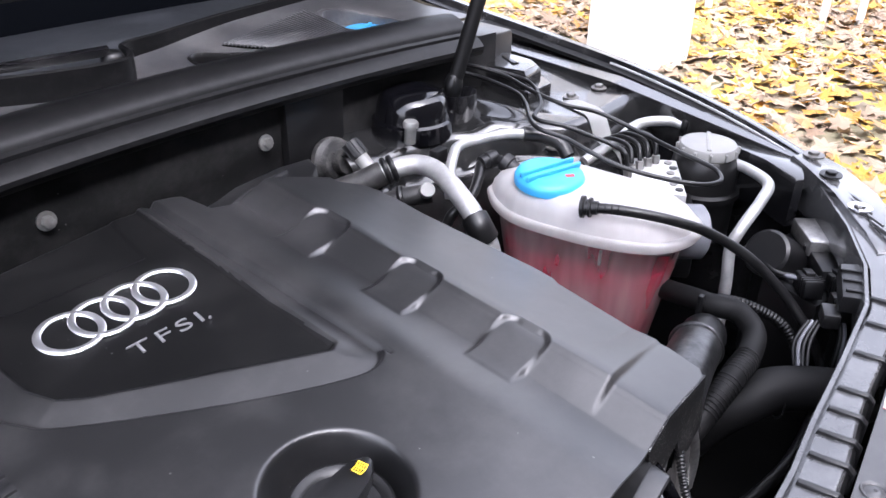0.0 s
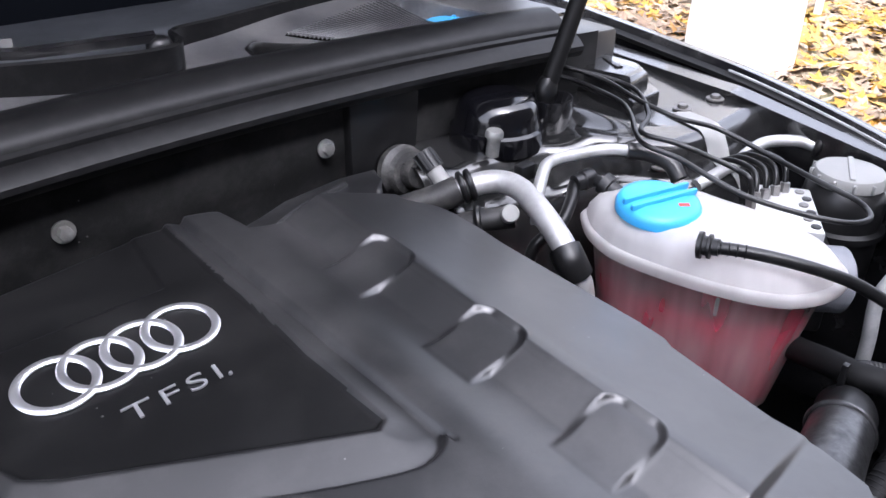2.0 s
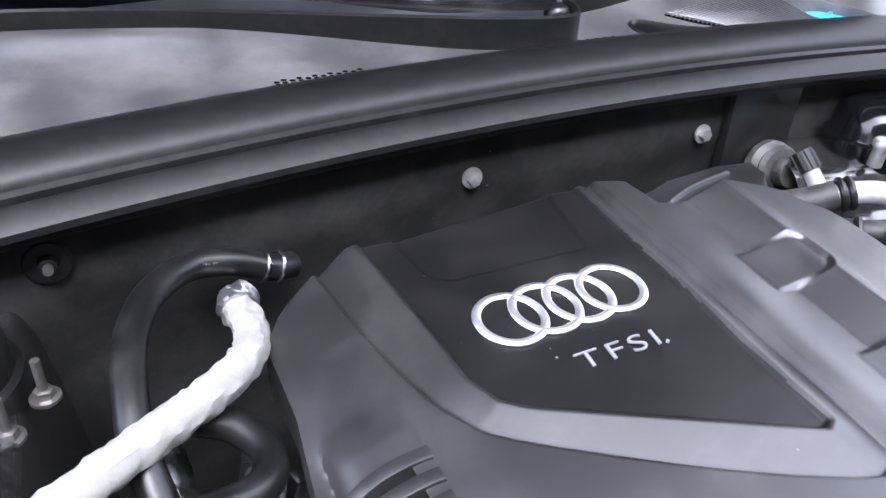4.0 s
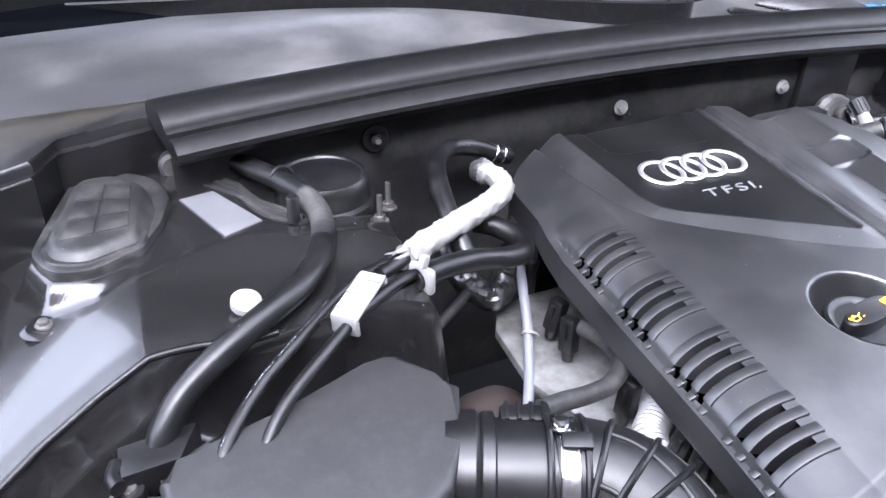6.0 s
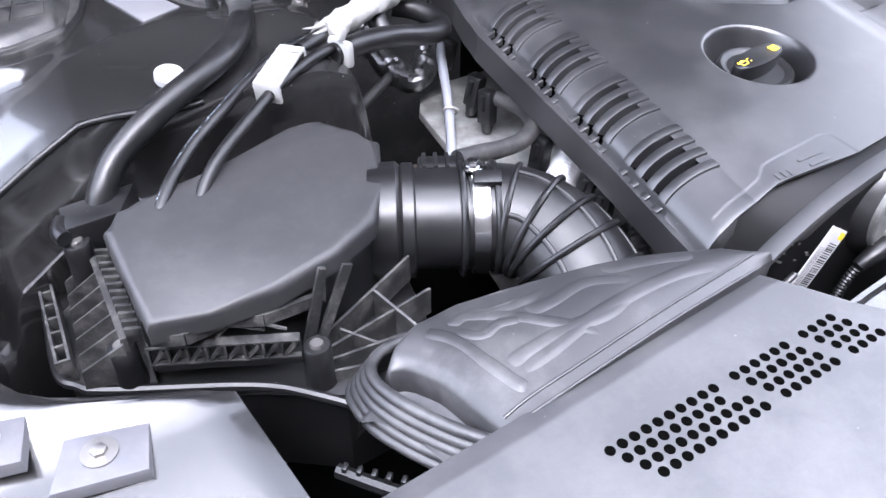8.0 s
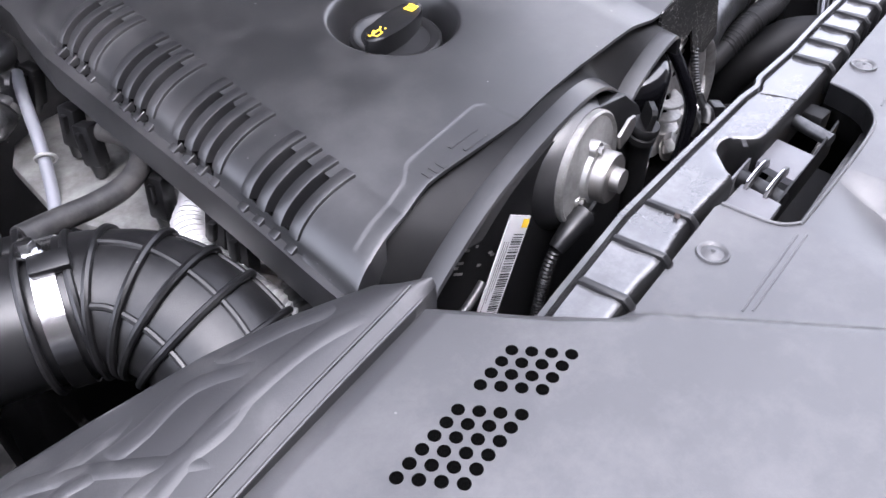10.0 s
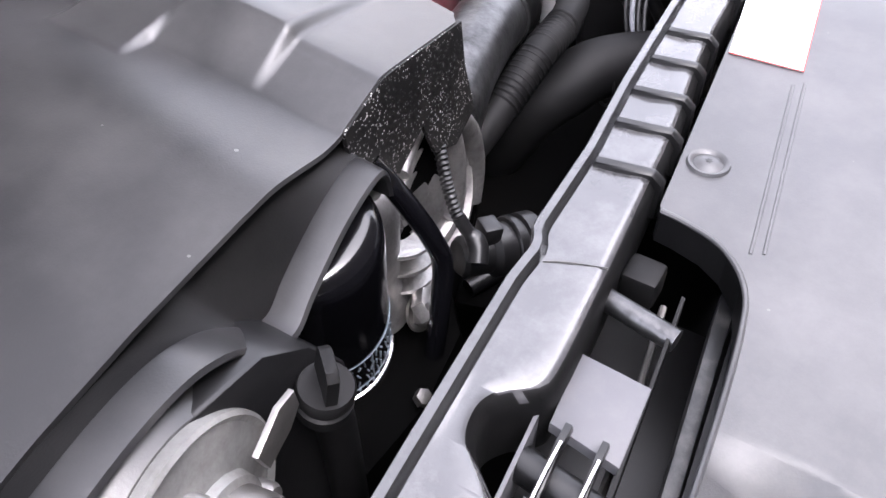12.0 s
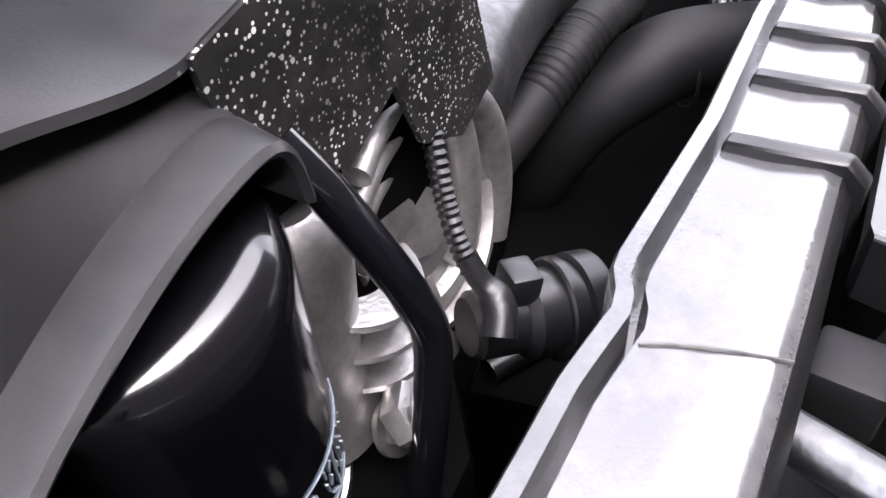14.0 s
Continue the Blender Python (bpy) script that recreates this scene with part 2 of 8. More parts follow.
def tank_material(name, low, high, milk):
    m = bpy.data.materials.new(name)
    m.use_nodes = True
    n, l = m.node_tree.nodes, m.node_tree.links
    p = n["Principled BSDF"]
    p.inputs["Base Color"].default_value = (milk, milk * 0.985, milk * 0.98, 1)
    p.inputs["Roughness"].default_value = 0.42
    tr = n.new("ShaderNodeBsdfTransparent")
    tr.inputs[0].default_value = (0.93, 0.88, 0.88, 1)
    tl = n.new("ShaderNodeBsdfTranslucent")
    tl.inputs[0].default_value = (0.85, 0.82, 0.80, 1)
    noise_tex = n.new("ShaderNodeTexNoise")
    noise_tex.inputs["Scale"].default_value = 30
    tc = n.new("ShaderNodeTexCoord")
    streak = n.new("ShaderNodeMapping")
    streak.inputs["Scale"].default_value = (1, 1, 0.16)
    l.new(tc.outputs["Object"], streak.inputs["Vector"])
    l.new(streak.outputs[0], noise_tex.inputs["Vector"])
    mr = n.new("ShaderNodeMapRange")
    mr.inputs[1].default_value, mr.inputs[2].default_value = 0.32, 0.68
    mr.inputs[3].default_value, mr.inputs[4].default_value = low, high
    l.new(noise_tex.outputs[0], mr.inputs[0])
    a, b = n.new("ShaderNodeMixShader"), n.new("ShaderNodeMixShader")
    a.inputs[0].default_value = 0.35
    l.new(p.outputs[0], a.inputs[1])
    l.new(tl.outputs[0], a.inputs[2])
    l.new(mr.outputs[0], b.inputs[0])
    l.new(a.outputs[0], b.inputs[1])
    l.new(tr.outputs[0], b.inputs[2])
    l.new(b.outputs[0], n["Material Output"].inputs["Surface"])
    return m


TANK = tank_material("milky_tank_plastic", 0.16, 0.30, 0.66)
TANK_BODY = tank_material("clear_tank_plastic", 0.42, 0.74, 0.50)


def speckled_material():
    """Black plastic with dried white splashes."""
    m = material("splashed_black_plastic", (0.004, 0.004, 0.004), 0.5, specular=0.35, vary=0.3, dust=0.1, bump=0.1)
    n, l = m.node_tree.nodes, m.node_tree.links
    p = n["Principled BSDF"]
    old = p.inputs["Base Color"].links[0].from_socket
    tc = n.new("ShaderNodeTexCoord")
    keep = None
    for s, r, lo in ((270, 0.24, 0.36), (560, 0.30, 0.45)):
        v = n.new("ShaderNodeTexVoronoi")
        v.inputs["Scale"].default_value = s
        l.new(tc.outputs["Object"], v.inputs["Vector"])
        lt = n.new("ShaderNodeMath")
        lt.operation = "LESS_THAN"
        lt.inputs[1].default_value = r
        l.new(v.outputs["Distance"], lt.inputs[0])
        sep = n.new("ShaderNodeSeparateColor")
        l.new(v.outputs["Color"], sep.inputs[0])
        pick = n.new("ShaderNodeMath")
        pick.operation = "LESS_THAN"
        pick.inputs[1].default_value = lo
        l.new(sep.outputs[0], pick.inputs[0])
        both = n.new("ShaderNodeMath")
        both.operation = "MULTIPLY"
        l.new(lt.outputs[0], both.inputs[0])
        l.new(pick.outputs[0], both.inputs[1])
        if keep:
            mx = n.new("ShaderNodeMath")
            mx.operation = "MAXIMUM"
            l.new(keep, mx.inputs[0])
            l.new(both.outputs[0], mx.inputs[1])
            keep = mx.outputs[0]
        else:
            keep = both.outputs[0]
    patch = n.new("ShaderNodeTexNoise")
    patch.inputs["Scale"].default_value = 28
    l.new(tc.outputs["Object"], patch.inputs["Vector"])
    pr = n.new("ShaderNodeMapRange")
    pr.inputs[1].default_value, pr.inputs[2].default_value, pr.inputs[3].default_value, pr.inputs[4].default_value = 0.38, 0.6, 0.1, 0.95
    l.new(patch.outputs[0], pr.inputs[0])
    amount = n.new("ShaderNodeMath")
    amount.operation = "MULTIPLY"
    l.new(keep, amount.inputs[0])
    l.new(pr.outputs[0], amount.inputs[1])
    mix = n.new("ShaderNodeMix")
    mix.data_type = "RGBA"
    mix.inputs[7].default_value = (0.5, 0.49, 0.48, 1)
    l.new(amount.outputs[0], mix.inputs[0])
    l.new(old, mix.inputs[6])
    l.new(mix.outputs[2], p.inputs["Base Color"])
    return m


SPECKLE = speckled_material()


def leaf_material():
    m = material("fallen_leaves", (0.6, 0.4, 0.1), 0.6, vary=0.15, bump=0.1)
    n, l = m.node_tree.nodes, m.node_tree.links
    p = n["Principled BSDF"]
    geo = n.new("ShaderNodeNewGeometry")
    ramp = n.new("ShaderNodeValToRGB")
    r = ramp.color_ramp
    r.elements[0].color, r.elements[1].color = (0.22, 0.13, 0.07, 1), (0.54, 0.34, 0.045, 1)
    for at, c in ((0.16, (0.33, 0.24, 0.16, 1)), (0.50, (0.42, 0.32, 0.22, 1)), (0.62, (0.46, 0.22, 0.035, 1)), (0.74, (0.52, 0.31, 0.03, 1)), (0.9, (0.42, 0.30, 0.09, 1))):
        r.elements.new(at).color = c
    drift = n.new("ShaderNodeTexNoise")  # drifts of one colour across the lawn
    drift.inputs["Scale"].default_value = 1.3
    tc = n.new("ShaderNodeTexCoord")
    l.new(tc.outputs["Object"], drift.inputs["Vector"])
    half = n.new("ShaderNodeMath")
    half.operation = "MULTIPLY"
    half.inputs[1].default_value = 0.7
    l.new(geo.outputs["Random Per Island"], half.inputs[0])
    both = n.new("ShaderNodeMath")
    both.operation = "MULTIPLY_ADD"
    both.inputs[1].default_value = 1.2
    l.new(drift.outputs[0], both.inputs[0])
    l.new(half.outputs[0], both.inputs[2])
    less = n.new("ShaderNodeMath")
    less.operation = "SUBTRACT"
    less.inputs[1].default_value = 0.42
    l.new(both.outputs[0], less.inputs[0])
    l.new(less.outputs[0], ramp.inputs[0])
    l.new(ramp.outputs[0], p.inputs["Base Color"])
    return m


LEAF = leaf_material()
# dark surface of the added wall that blocks the front sky
SKY_BLOCK = material("sky_block_dark", (0.028, 0.027, 0.026), 0.9, vary=0.2, scale=2, bump=0.4, grain=150)


def ground_material():
    m = material("autumn_lawn", (0.28, 0.225, 0.155), 0.9, vary=0.4, scale=1.5, bump=0.6, grain=60, dust=0.9, dust_colour=(0.10, 0.15, 0.035), dust_scale=1.1)
    return m


LAWN = ground_material()


# ---- modelling helpers
def part(name, bm, mat, parent=None, label="", sharp=38, solid=True):
    """Link a bmesh, given in world metres, as one mesh object under a thing or a part."""
    if solid:
        bmesh.ops.recalc_face_normals(bm, faces=bm.faces)
    root = parent
    while root and root.parent:
        root = root.parent
    if root:
        bmesh.ops.translate(bm, verts=bm.verts, vec=-root.location)
    me = bpy.data.meshes.new(name)
    bm.to_mesh(me)
    bm.free()
    for f in me.polygons:
        f.use_smooth = True
    me.set_sharp_from_angle(angle=radians(sharp))
    me.materials.append(mat)
    ob = new(name, me)
    ob.parent = parent
    if label:
        ob["label"] = label
    return ob


def thing(name, at, label, category, group="", kind=""):
    ob = new(name)
    ob.empty_display_size = 0.02
    ob.location = at
    return tagged(ob, label, category, group, kind)


def aim(at, way, up=(0, 0, 1)):
    """A pose whose z axis points along way."""
    z = Vector(way).normalized()
    x = Vector(up).cross(z)
    if x.length < 1e-4:
        x = Vector((1, 0, 0))
    x.normalize()
    y = z.cross(x)
    m = Matrix((x, y, z)).transposed().to_4x4()
    m.translation = at
    return m


def box(size, at=(0, 0, 0), bevel=0.0, m=None, seg=2):
    bm = bmesh.new()
    bmesh.ops.create_cube(bm, size=1)
    bmesh.ops.scale(bm, vec=size, verts=bm.verts)
    if bevel:
        bmesh.ops.bevel(bm, geom=bm.edges[:], offset=bevel, segments=seg, affect="EDGES", profile=0.5)
    bmesh.ops.translate(bm, vec=at, verts=bm.verts)
    if m:
        bmesh.ops.transform(bm, matrix=m, verts=bm.verts)
    return bm


def prism(poly, low, high, bevel=0.0, m=None, seg=2):
    """An extruded outline. low and high: heights, or functions of x, y."""
    bm = bmesh.new()
    lo = low if callable(low) else (lambda x, y: low)
    hi = high if callable(high) else (lambda x, y: high)
    top = [bm.verts.new((x, y, hi(x, y))) for x, y in poly]
    bot = [bm.verts.new((x, y, lo(x, y))) for x, y in poly]
    k = len(poly)
    up = bm.faces.new(top)
    bm.faces.new(bot[::-1])
    for i in range(k):
        bm.faces.new((top[i], bot[i], bot[(i + 1) % k], top[(i + 1) % k]))
    if bevel:
        bmesh.ops.bevel(bm, geom=list(up.edges), offset=bevel, segments=seg, affect="EDGES", profile=0.5)
    if m:
        bmesh.ops.transform(bm, matrix=m, verts=bm.verts)
    return bm


def smooth_path(pts, steps=8):
    p = [Vector(q) for q in pts]
    if len(p) < 3:
        return [p[0].lerp(p[-1], i / steps) for i in range(steps + 1)]
    out = []
    for i in range(len(p) - 1):
        a, b, c, d = p[max(i - 1, 0)], p[i], p[i + 1], p[min(i + 2, len(p) - 1)]
        for s in range(steps):
            t = s / steps
            out.append(0.5 * ((2 * b) + (c - a) * t + (2 * a - 5 * b + 4 * c - d) * t * t + (3 * b - a - 3 * c + d) * t ** 3))
    out.append(p[-1])
    return out


def sweep(path, rings, closed=True, caps=True):
    """Loft cross sections along a path. rings(i, s): outline points (a, b) at path point i, s from 0 to 1."""
    bm = bmesh.new()
    k = len(path)
    n = None
    rows = []
    for i, q in enumerate(path):
        d = (path[min(i + 1, k - 1)] - path[max(i - 1, 0)])
        d.normalize()
        if n is None:
            n = Vector((0, 0, 1)) if abs(d.z) < 0.9 else Vector((0, 1, 0))
        n = (n - d * n.dot(d)).normalized()
        b = d.cross(n)
        rows.append([bm.verts.new(q + b * u + n * v) for u, v in rings(i, i / (k - 1))])
    c = len(rows[0])
    for r0, r1 in zip(rows, rows[1:]):
        for j in range(c if closed else c - 1):
            bm.faces.new((r0[j], r0[(j + 1) % c], r1[(j + 1) % c], r1[j]))
    if caps and closed:
        bm.faces.new(rows[0][::-1])
        bm.faces.new(rows[-1])
    return bm


def tube(pts, r, sides=12, steps=8, ripple=0.0, pitch=0.004):
    """A round tube; r may be a function of s. ripple: height of the rings of a corrugated tube."""
    path = smooth_path(pts, steps)
    if ripple:
        fine, acc = [path[0]], 0.0
        for a, b in zip(path, path[1:]):
            m = max(1, round((b - a).length / (pitch / 4)))
            fine += [a.lerp(b, (j + 1) / m) for j in range(m)]
        path = fine
    rad = r if callable(r) else (lambda s: r)

    def ring(i, s):
        q = rad(s) + (ripple * (0.5 + 0.5 * math.cos(i * math.pi / 2)) if ripple else 0)
        return [(q * math.cos(2 * math.pi * j / sides), q * math.sin(2 * math.pi * j / sides)) for j in range(sides)]
    return sweep(path, ring)


def lathe(profile, m, sides=40):
    """Turn a profile of (radius, height) round the z axis of m."""
    bm = bmesh.new()
    rows = []
    for r, h in profile:
        if r < 1e-5:
            rows.append([bm.verts.new((0, 0, h))])
        else:
            rows.append([bm.verts.new((r * math.cos(2 * math.pi * j / sides), r * math.sin(2 * math.pi * j / sides), h)) for j in range(sides)])
    for a, b in zip(rows, rows[1:]):
        for j in range(sides):
            k = (j + 1) % sides
            if len(a) == 1 and len(b) > 1:
                bm.faces.new((a[0], b[j], b[k]))
            elif len(b) == 1 and len(a) > 1:
                bm.faces.new((a[j], a[k], b[0]))
            elif len(a) > 1:
                bm.faces.new((a[j], a[k], b[k], b[j]))
    bmesh.ops.transform(bm, matrix=m, verts=bm.verts)
    return bm


def ring(m, big, small, sides=48, minor=12, flat=1.0):
    """A torus about the z axis of m."""
    return lathe([(big + small * math.cos(2 * math.pi * j / minor), flat * small * math.sin(2 * math.pi * j / minor)) for j in range(minor + 1)], m, sides)


def sheet(us, vs, f, skirt=None):
    """A surface over the grid us x vs; skirt: depth of a rim that hangs from its border."""
    bm = bmesh.new()
    g = [[bm.verts.new(f(u, v)) for v in vs] for u in us]
    a, b = len(us), len(vs)
    for i in range(a - 1):
        for j in range(b - 1):
            bm.faces.new((g[i][j], g[i + 1][j], g[i + 1][j + 1], g[i][j + 1]))
    if skirt:
        loop = [g[i][0] for i in range(a)] + [g[a - 1][j] for j in range(1, b)] + [g[i][b - 1] for i in range(a - 2, -1, -1)] + [g[0][j] for j in range(b - 2, 0, -1)]
        sk = skirt if callable(skirt) else (lambda c: skirt)
        low = [bm.verts.new(v.co + Vector((0, 0, -sk(v.co)))) for v in loop]
        k = len(loop)
        for i in range(k):
            bm.faces.new((loop[i], loop[(i + 1) % k], low[(i + 1) % k], low[i]))
    return bm


def step(a, b, x):
    t = min(1, max(0, (x - a) / (b - a)))
    return t * t * (3 - 2 * t)


def spread(a, b, n):
    return [a + (b - a) * i / (n - 1) for i in range(n)]


def inside(poly, x, y):
    """Signed distance to an outline, positive inside."""
    d, odd = 1e9, False
    k = len(poly)
    for i in range(k):
        (x0, y0), (x1, y1) = poly[i], poly[(i + 1) % k]
        ex, ey = x1 - x0, y1 - y0
        t = min(1, max(0, ((x - x0) * ex + (y - y0) * ey) / (ex * ex + ey * ey)))
        d = min(d, math.hypot(x - x0 - t * ex, y - y0 - t * ey))
        if (y0 > y) != (y1 > y) and x < x0 + (y - y0) / (y1 - y0) * ex:
            odd = not odd
    return d if odd else -d


def along(table, x):
    """Piecewise linear value."""
    if x <= table[0][0]:
        return table[0][1]
    for (a, u), (b, v) in zip(table, table[1:]):
        if x <= b:
            return u + (v - u) * (x - a) / (b - a)
    return table[-1][1]


def join(*bms):
    out = bmesh.new()
    for b in bms:
        me = bpy.data.meshes.new("tmp")
        b.to_mesh(me)
        b.free()
        out.from_mesh(me)
        bpy.data.meshes.remove(me)
    return out


def plate(pts, thick):
    """A flat sheet of the given outline and thickness, standing anywhere."""
    bm = bmesh.new()
    ps = [Vector(p) for p in pts]
    n = (ps[1] - ps[0]).cross(ps[2] - ps[0]).normalized() * (thick / 2)
    f = [bm.verts.new(p + n) for p in ps]
    b = [bm.verts.new(p - n) for p in ps]
    bm.faces.new(f)
    bm.faces.new(b[::-1])
    for k in range(len(ps)):
        bm.faces.new((f[k], b[k], b[(k + 1) % len(ps)], f[(k + 1) % len(ps)]))
    return bm


def hexbolt(name, at, way, r, h, parent, mat=None, washer=0.0):
    m = aim(at, way)
    bm = prism([(r * math.cos(math.pi * j / 3), r * math.sin(math.pi * j / 3)) for j in range(6)], 0, h, r * 0.12, m)
    if washer:
        bm = join(bm, lathe([(0, -0.001), (washer, -0.001), (washer, 0.0015), (r * 0.8, 0.0018), (0, 0.0018)], m, 24))
    return part(name, bm, mat or STEEL, parent)

# ---- the setting: ground, body shell round the engine bay
def ground_height(x, y):
    return 0.03 * noise.noise((x * 0.5, y * 0.5, 0)) if max(abs(x), abs(y)) < 15 else 0.0


ground_line = [-900, -200, -60, -20, -10] + spread(-8, 14, 45) + [18, 30, 70, 200, 900]
tagged(part("ground", sheet(ground_line, ground_line, lambda x, y: (x, y, ground_height(x, y))), LAWN, solid=False), "autumn lawn with bare soil and dry grass", "ground", kind="structure")


# unseen plain wall added behind the walker to keep front sky light off
tagged(part("wall_front", box((18, 0.3, 4.8), (0.3, -2.6, 2.4), 0.01), SKY_BLOCK), "unseen plain dark wall added to block sky light from the front", "wall", kind="structure")


# firewall with its felt lining
def wall_y(x):
    return 0.876 - 0.13 * (x - 0.5) ** 2


firewall = tagged(part("firewall", sheet(spread(-0.30, 1.12, 60), spread(0.40, 0.915, 22), lambda x, z: (x, wall_y(x) + 0.03 * step(0.84, 0.74, z) - 0.012 * step(0.80, 0.76, z) + 0.002 * noise.noise((x * 14, z * 14, 3)), z)), FELT, solid=False), "black felt-lined firewall at the rear of the engine bay", "firewall", kind="structure")
for x, z in ((0.354, 0.847), (0.661, 0.846)):
    at = Vector((x, wall_y(x) - 0.003, z))
    hexbolt("bolt", at, (0, -1, 0.1), 0.0075, 0.009, firewall, ALU_LIGHT, 0.0115)
at = Vector((-0.045, wall_y(-0.045) - 0.002, 0.866))
part("washer_nut", lathe([(0.0, 0.012), (0.007, 0.012), (0.008, 0.003), (0.017, 0.0035), (0.019, 0), (0.0, 0)], aim(at, (0, -1, 0.1))), BLACK, firewall)
part("stud", lathe([(0.0, 0.018), (0.004, 0.018), (0.004, 0.0), (0, 0)], aim(at, (0, -1, 0.1)), 12), STEEL, firewall)
# upright duct plate and pipe grommet on the firewall
part("duct_plate", prism([(0.69, 0.72), (0.79, 0.72), (0.80, 0.905), (0.69, 0.905)], 0, 0.014, 0.003, Matrix(((1, 0, 0, 0), (0, 0, -1, 0.872), (0, 1, 0, 0), (0, 0, 0, 1)))), BLACK, firewall)
grommet = part("pipe_grommet", lathe([(0, 0.035), (0.017, 0.035), (0.019, 0.03), (0.019, 0.02), (0.027, 0.018), (0.031, 0.012), (0.027, 0.006), (0.034, 0), (0.034, -0.01), (0, -0.01)], aim((0.755, 0.838, 0.798), (-0.1, -1, 0.25))), DUSTY, firewall)

# scuttle: plastic panel before the windscreen
SCUT = [(-0.48, 0.90), (-0.3, 0.915), (0.1, 0.94), (0.45, 0.955), (0.8, 0.935), (1.15, 0.90)]


def scuttle_z(x, y):
    return 0.925 + 0.02 * step(1.0, 1.15, y) - 0.004 * step(0.0, -0.3, x)


def scuttle_f(x, v):
    y = along(SCUT, x) + v * 0.42
    z = scuttle_z(x, y)
    return (x, y, z)


scuttle = tagged(part("scuttle_panel", sheet(sorted(spread(-0.62, 1.15, 160) + spread(0.601, 0.801, 60) + spread(0.951, 1.141, 60)), spread(0, 1, 170), scuttle_f), SCUTTLE, solid=False), "grey plastic scuttle panel below the windscreen", "scuttle", kind="structure")
OVAL = ((0.664, 1.022), (0.668, 1.038), (0.686, 1.044), (0.712, 1.026), (0.742, 1.006), (0.768, 0.988), (0.752, 0.982), (0.712, 0.986), (0.678, 0.994), (0.664, 1.008))
OVAL = [(p.x, p.y) for p in smooth_path([(x, y, 0) for x, y in OVAL + OVAL[:1]], 4)[:-1]]
ROUND = [(0.984 + 0.050 * math.cos(k * math.pi / 20) - 0.006 * math.sin(k * math.pi / 20), 0.992 + 0.086 * math.sin(k * math.pi / 20) - 0.020 * math.cos(k * math.pi / 20)) for k in range(40)]
cut = bmesh.new()
cut.from_mesh(scuttle.data)
bmesh.ops.delete(cut, geom=[f for f in cut.faces if max(inside(o, *f.calc_center_median()[:2]) for o in (OVAL, ROUND)) > 0.0], context="FACES")
cut.to_mesh(scuttle.data)
cut.free()


def bowl(name, line, deep, mat, label):
    """A moulded opening with a rounded rim and a sunken floor."""
    bm = bmesh.new()
    cx, cy = sum(p[0] for p in line) / len(line), sum(p[1] for p in line) / len(line)
    rows = []
    for k, h in ((1.10, -0.0006), (1.05, 0.0022), (1.0, 0.0026), (0.955, 0.0008), (0.93, -0.006), (0.91, -deep), (0.5, -deep), (0.05, -deep)):
        rows.append([bm.verts.new((cx + (x - cx) * k, cy + (y - cy) * k, scuttle_z(x, y) + h)) for x, y in line])
    for a, b in zip(rows, rows[1:]):
        for j in range(len(a)):
            q = (j + 1) % len(a)
            bm.faces.new((a[j], a[q], b[q], b[j]))
    bm.faces.new(rows[-1])
    return part(name, bm, mat, scuttle, label)


bowl("drain_opening", OVAL, 0.05, BLACK, "dark oval opening with a moulded rim")
bowl("cap_well", ROUND, 0.024, SCUTTLE, "round well of the washer cap")
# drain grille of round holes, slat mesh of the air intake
# the holes are near-black plates on the scuttle, coloured as their shade
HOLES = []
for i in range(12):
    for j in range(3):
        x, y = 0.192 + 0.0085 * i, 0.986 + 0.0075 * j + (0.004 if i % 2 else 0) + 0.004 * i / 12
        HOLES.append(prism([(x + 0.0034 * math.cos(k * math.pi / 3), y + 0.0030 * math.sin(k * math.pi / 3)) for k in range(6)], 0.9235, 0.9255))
part("drain_holes", join(*HOLES), VOID, scuttle, "near-black six-sided plates for the shade in small drain holes")
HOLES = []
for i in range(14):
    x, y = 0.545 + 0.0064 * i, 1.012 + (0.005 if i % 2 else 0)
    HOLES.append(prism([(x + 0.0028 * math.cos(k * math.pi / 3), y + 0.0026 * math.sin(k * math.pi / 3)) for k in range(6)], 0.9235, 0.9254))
part("drain_holes", join(*HOLES), VOID, scuttle, "near-black six-sided plates for the shade in small drain holes")
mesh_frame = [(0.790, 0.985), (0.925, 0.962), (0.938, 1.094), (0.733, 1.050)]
# near-black sheet stands for the shade under the mesh
part("mesh_field", prism(mesh_frame, lambda x, y: scuttle_z(x, y) - 0.004, lambda x, y: scuttle_z(x, y) + 0.0015), VOID, scuttle, "near-black sheet for the shade behind the mesh")
bars = []
MF = [Vector((x, y, 0)) for x, y in mesh_frame]
for i in range(26):
    k = (i + 0.5) / 26
    a, b = MF[0].lerp(MF[1], k), MF[3].lerp(MF[2], k)
    for q in (a, b):
        q.z = scuttle_z(q.x, q.y) + 0.0035
    bars.append(tube([a, b], 0.0016, 6, 2))
for i in range(15):
    k = (i + 0.5) / 15
    a, b = MF[0].lerp(MF[3], k), MF[1].lerp(MF[2], k)
    for q in (a, b):
        q.z = scuttle_z(q.x, q.y) + 0.003
    bars.append(tube([a, b], 0.0019, 6, 2))
tagged(part("mesh_bars", join(*bars), SCUTTLE, scuttle, "fine crossed bars of the air intake mesh"), kind="stuff")
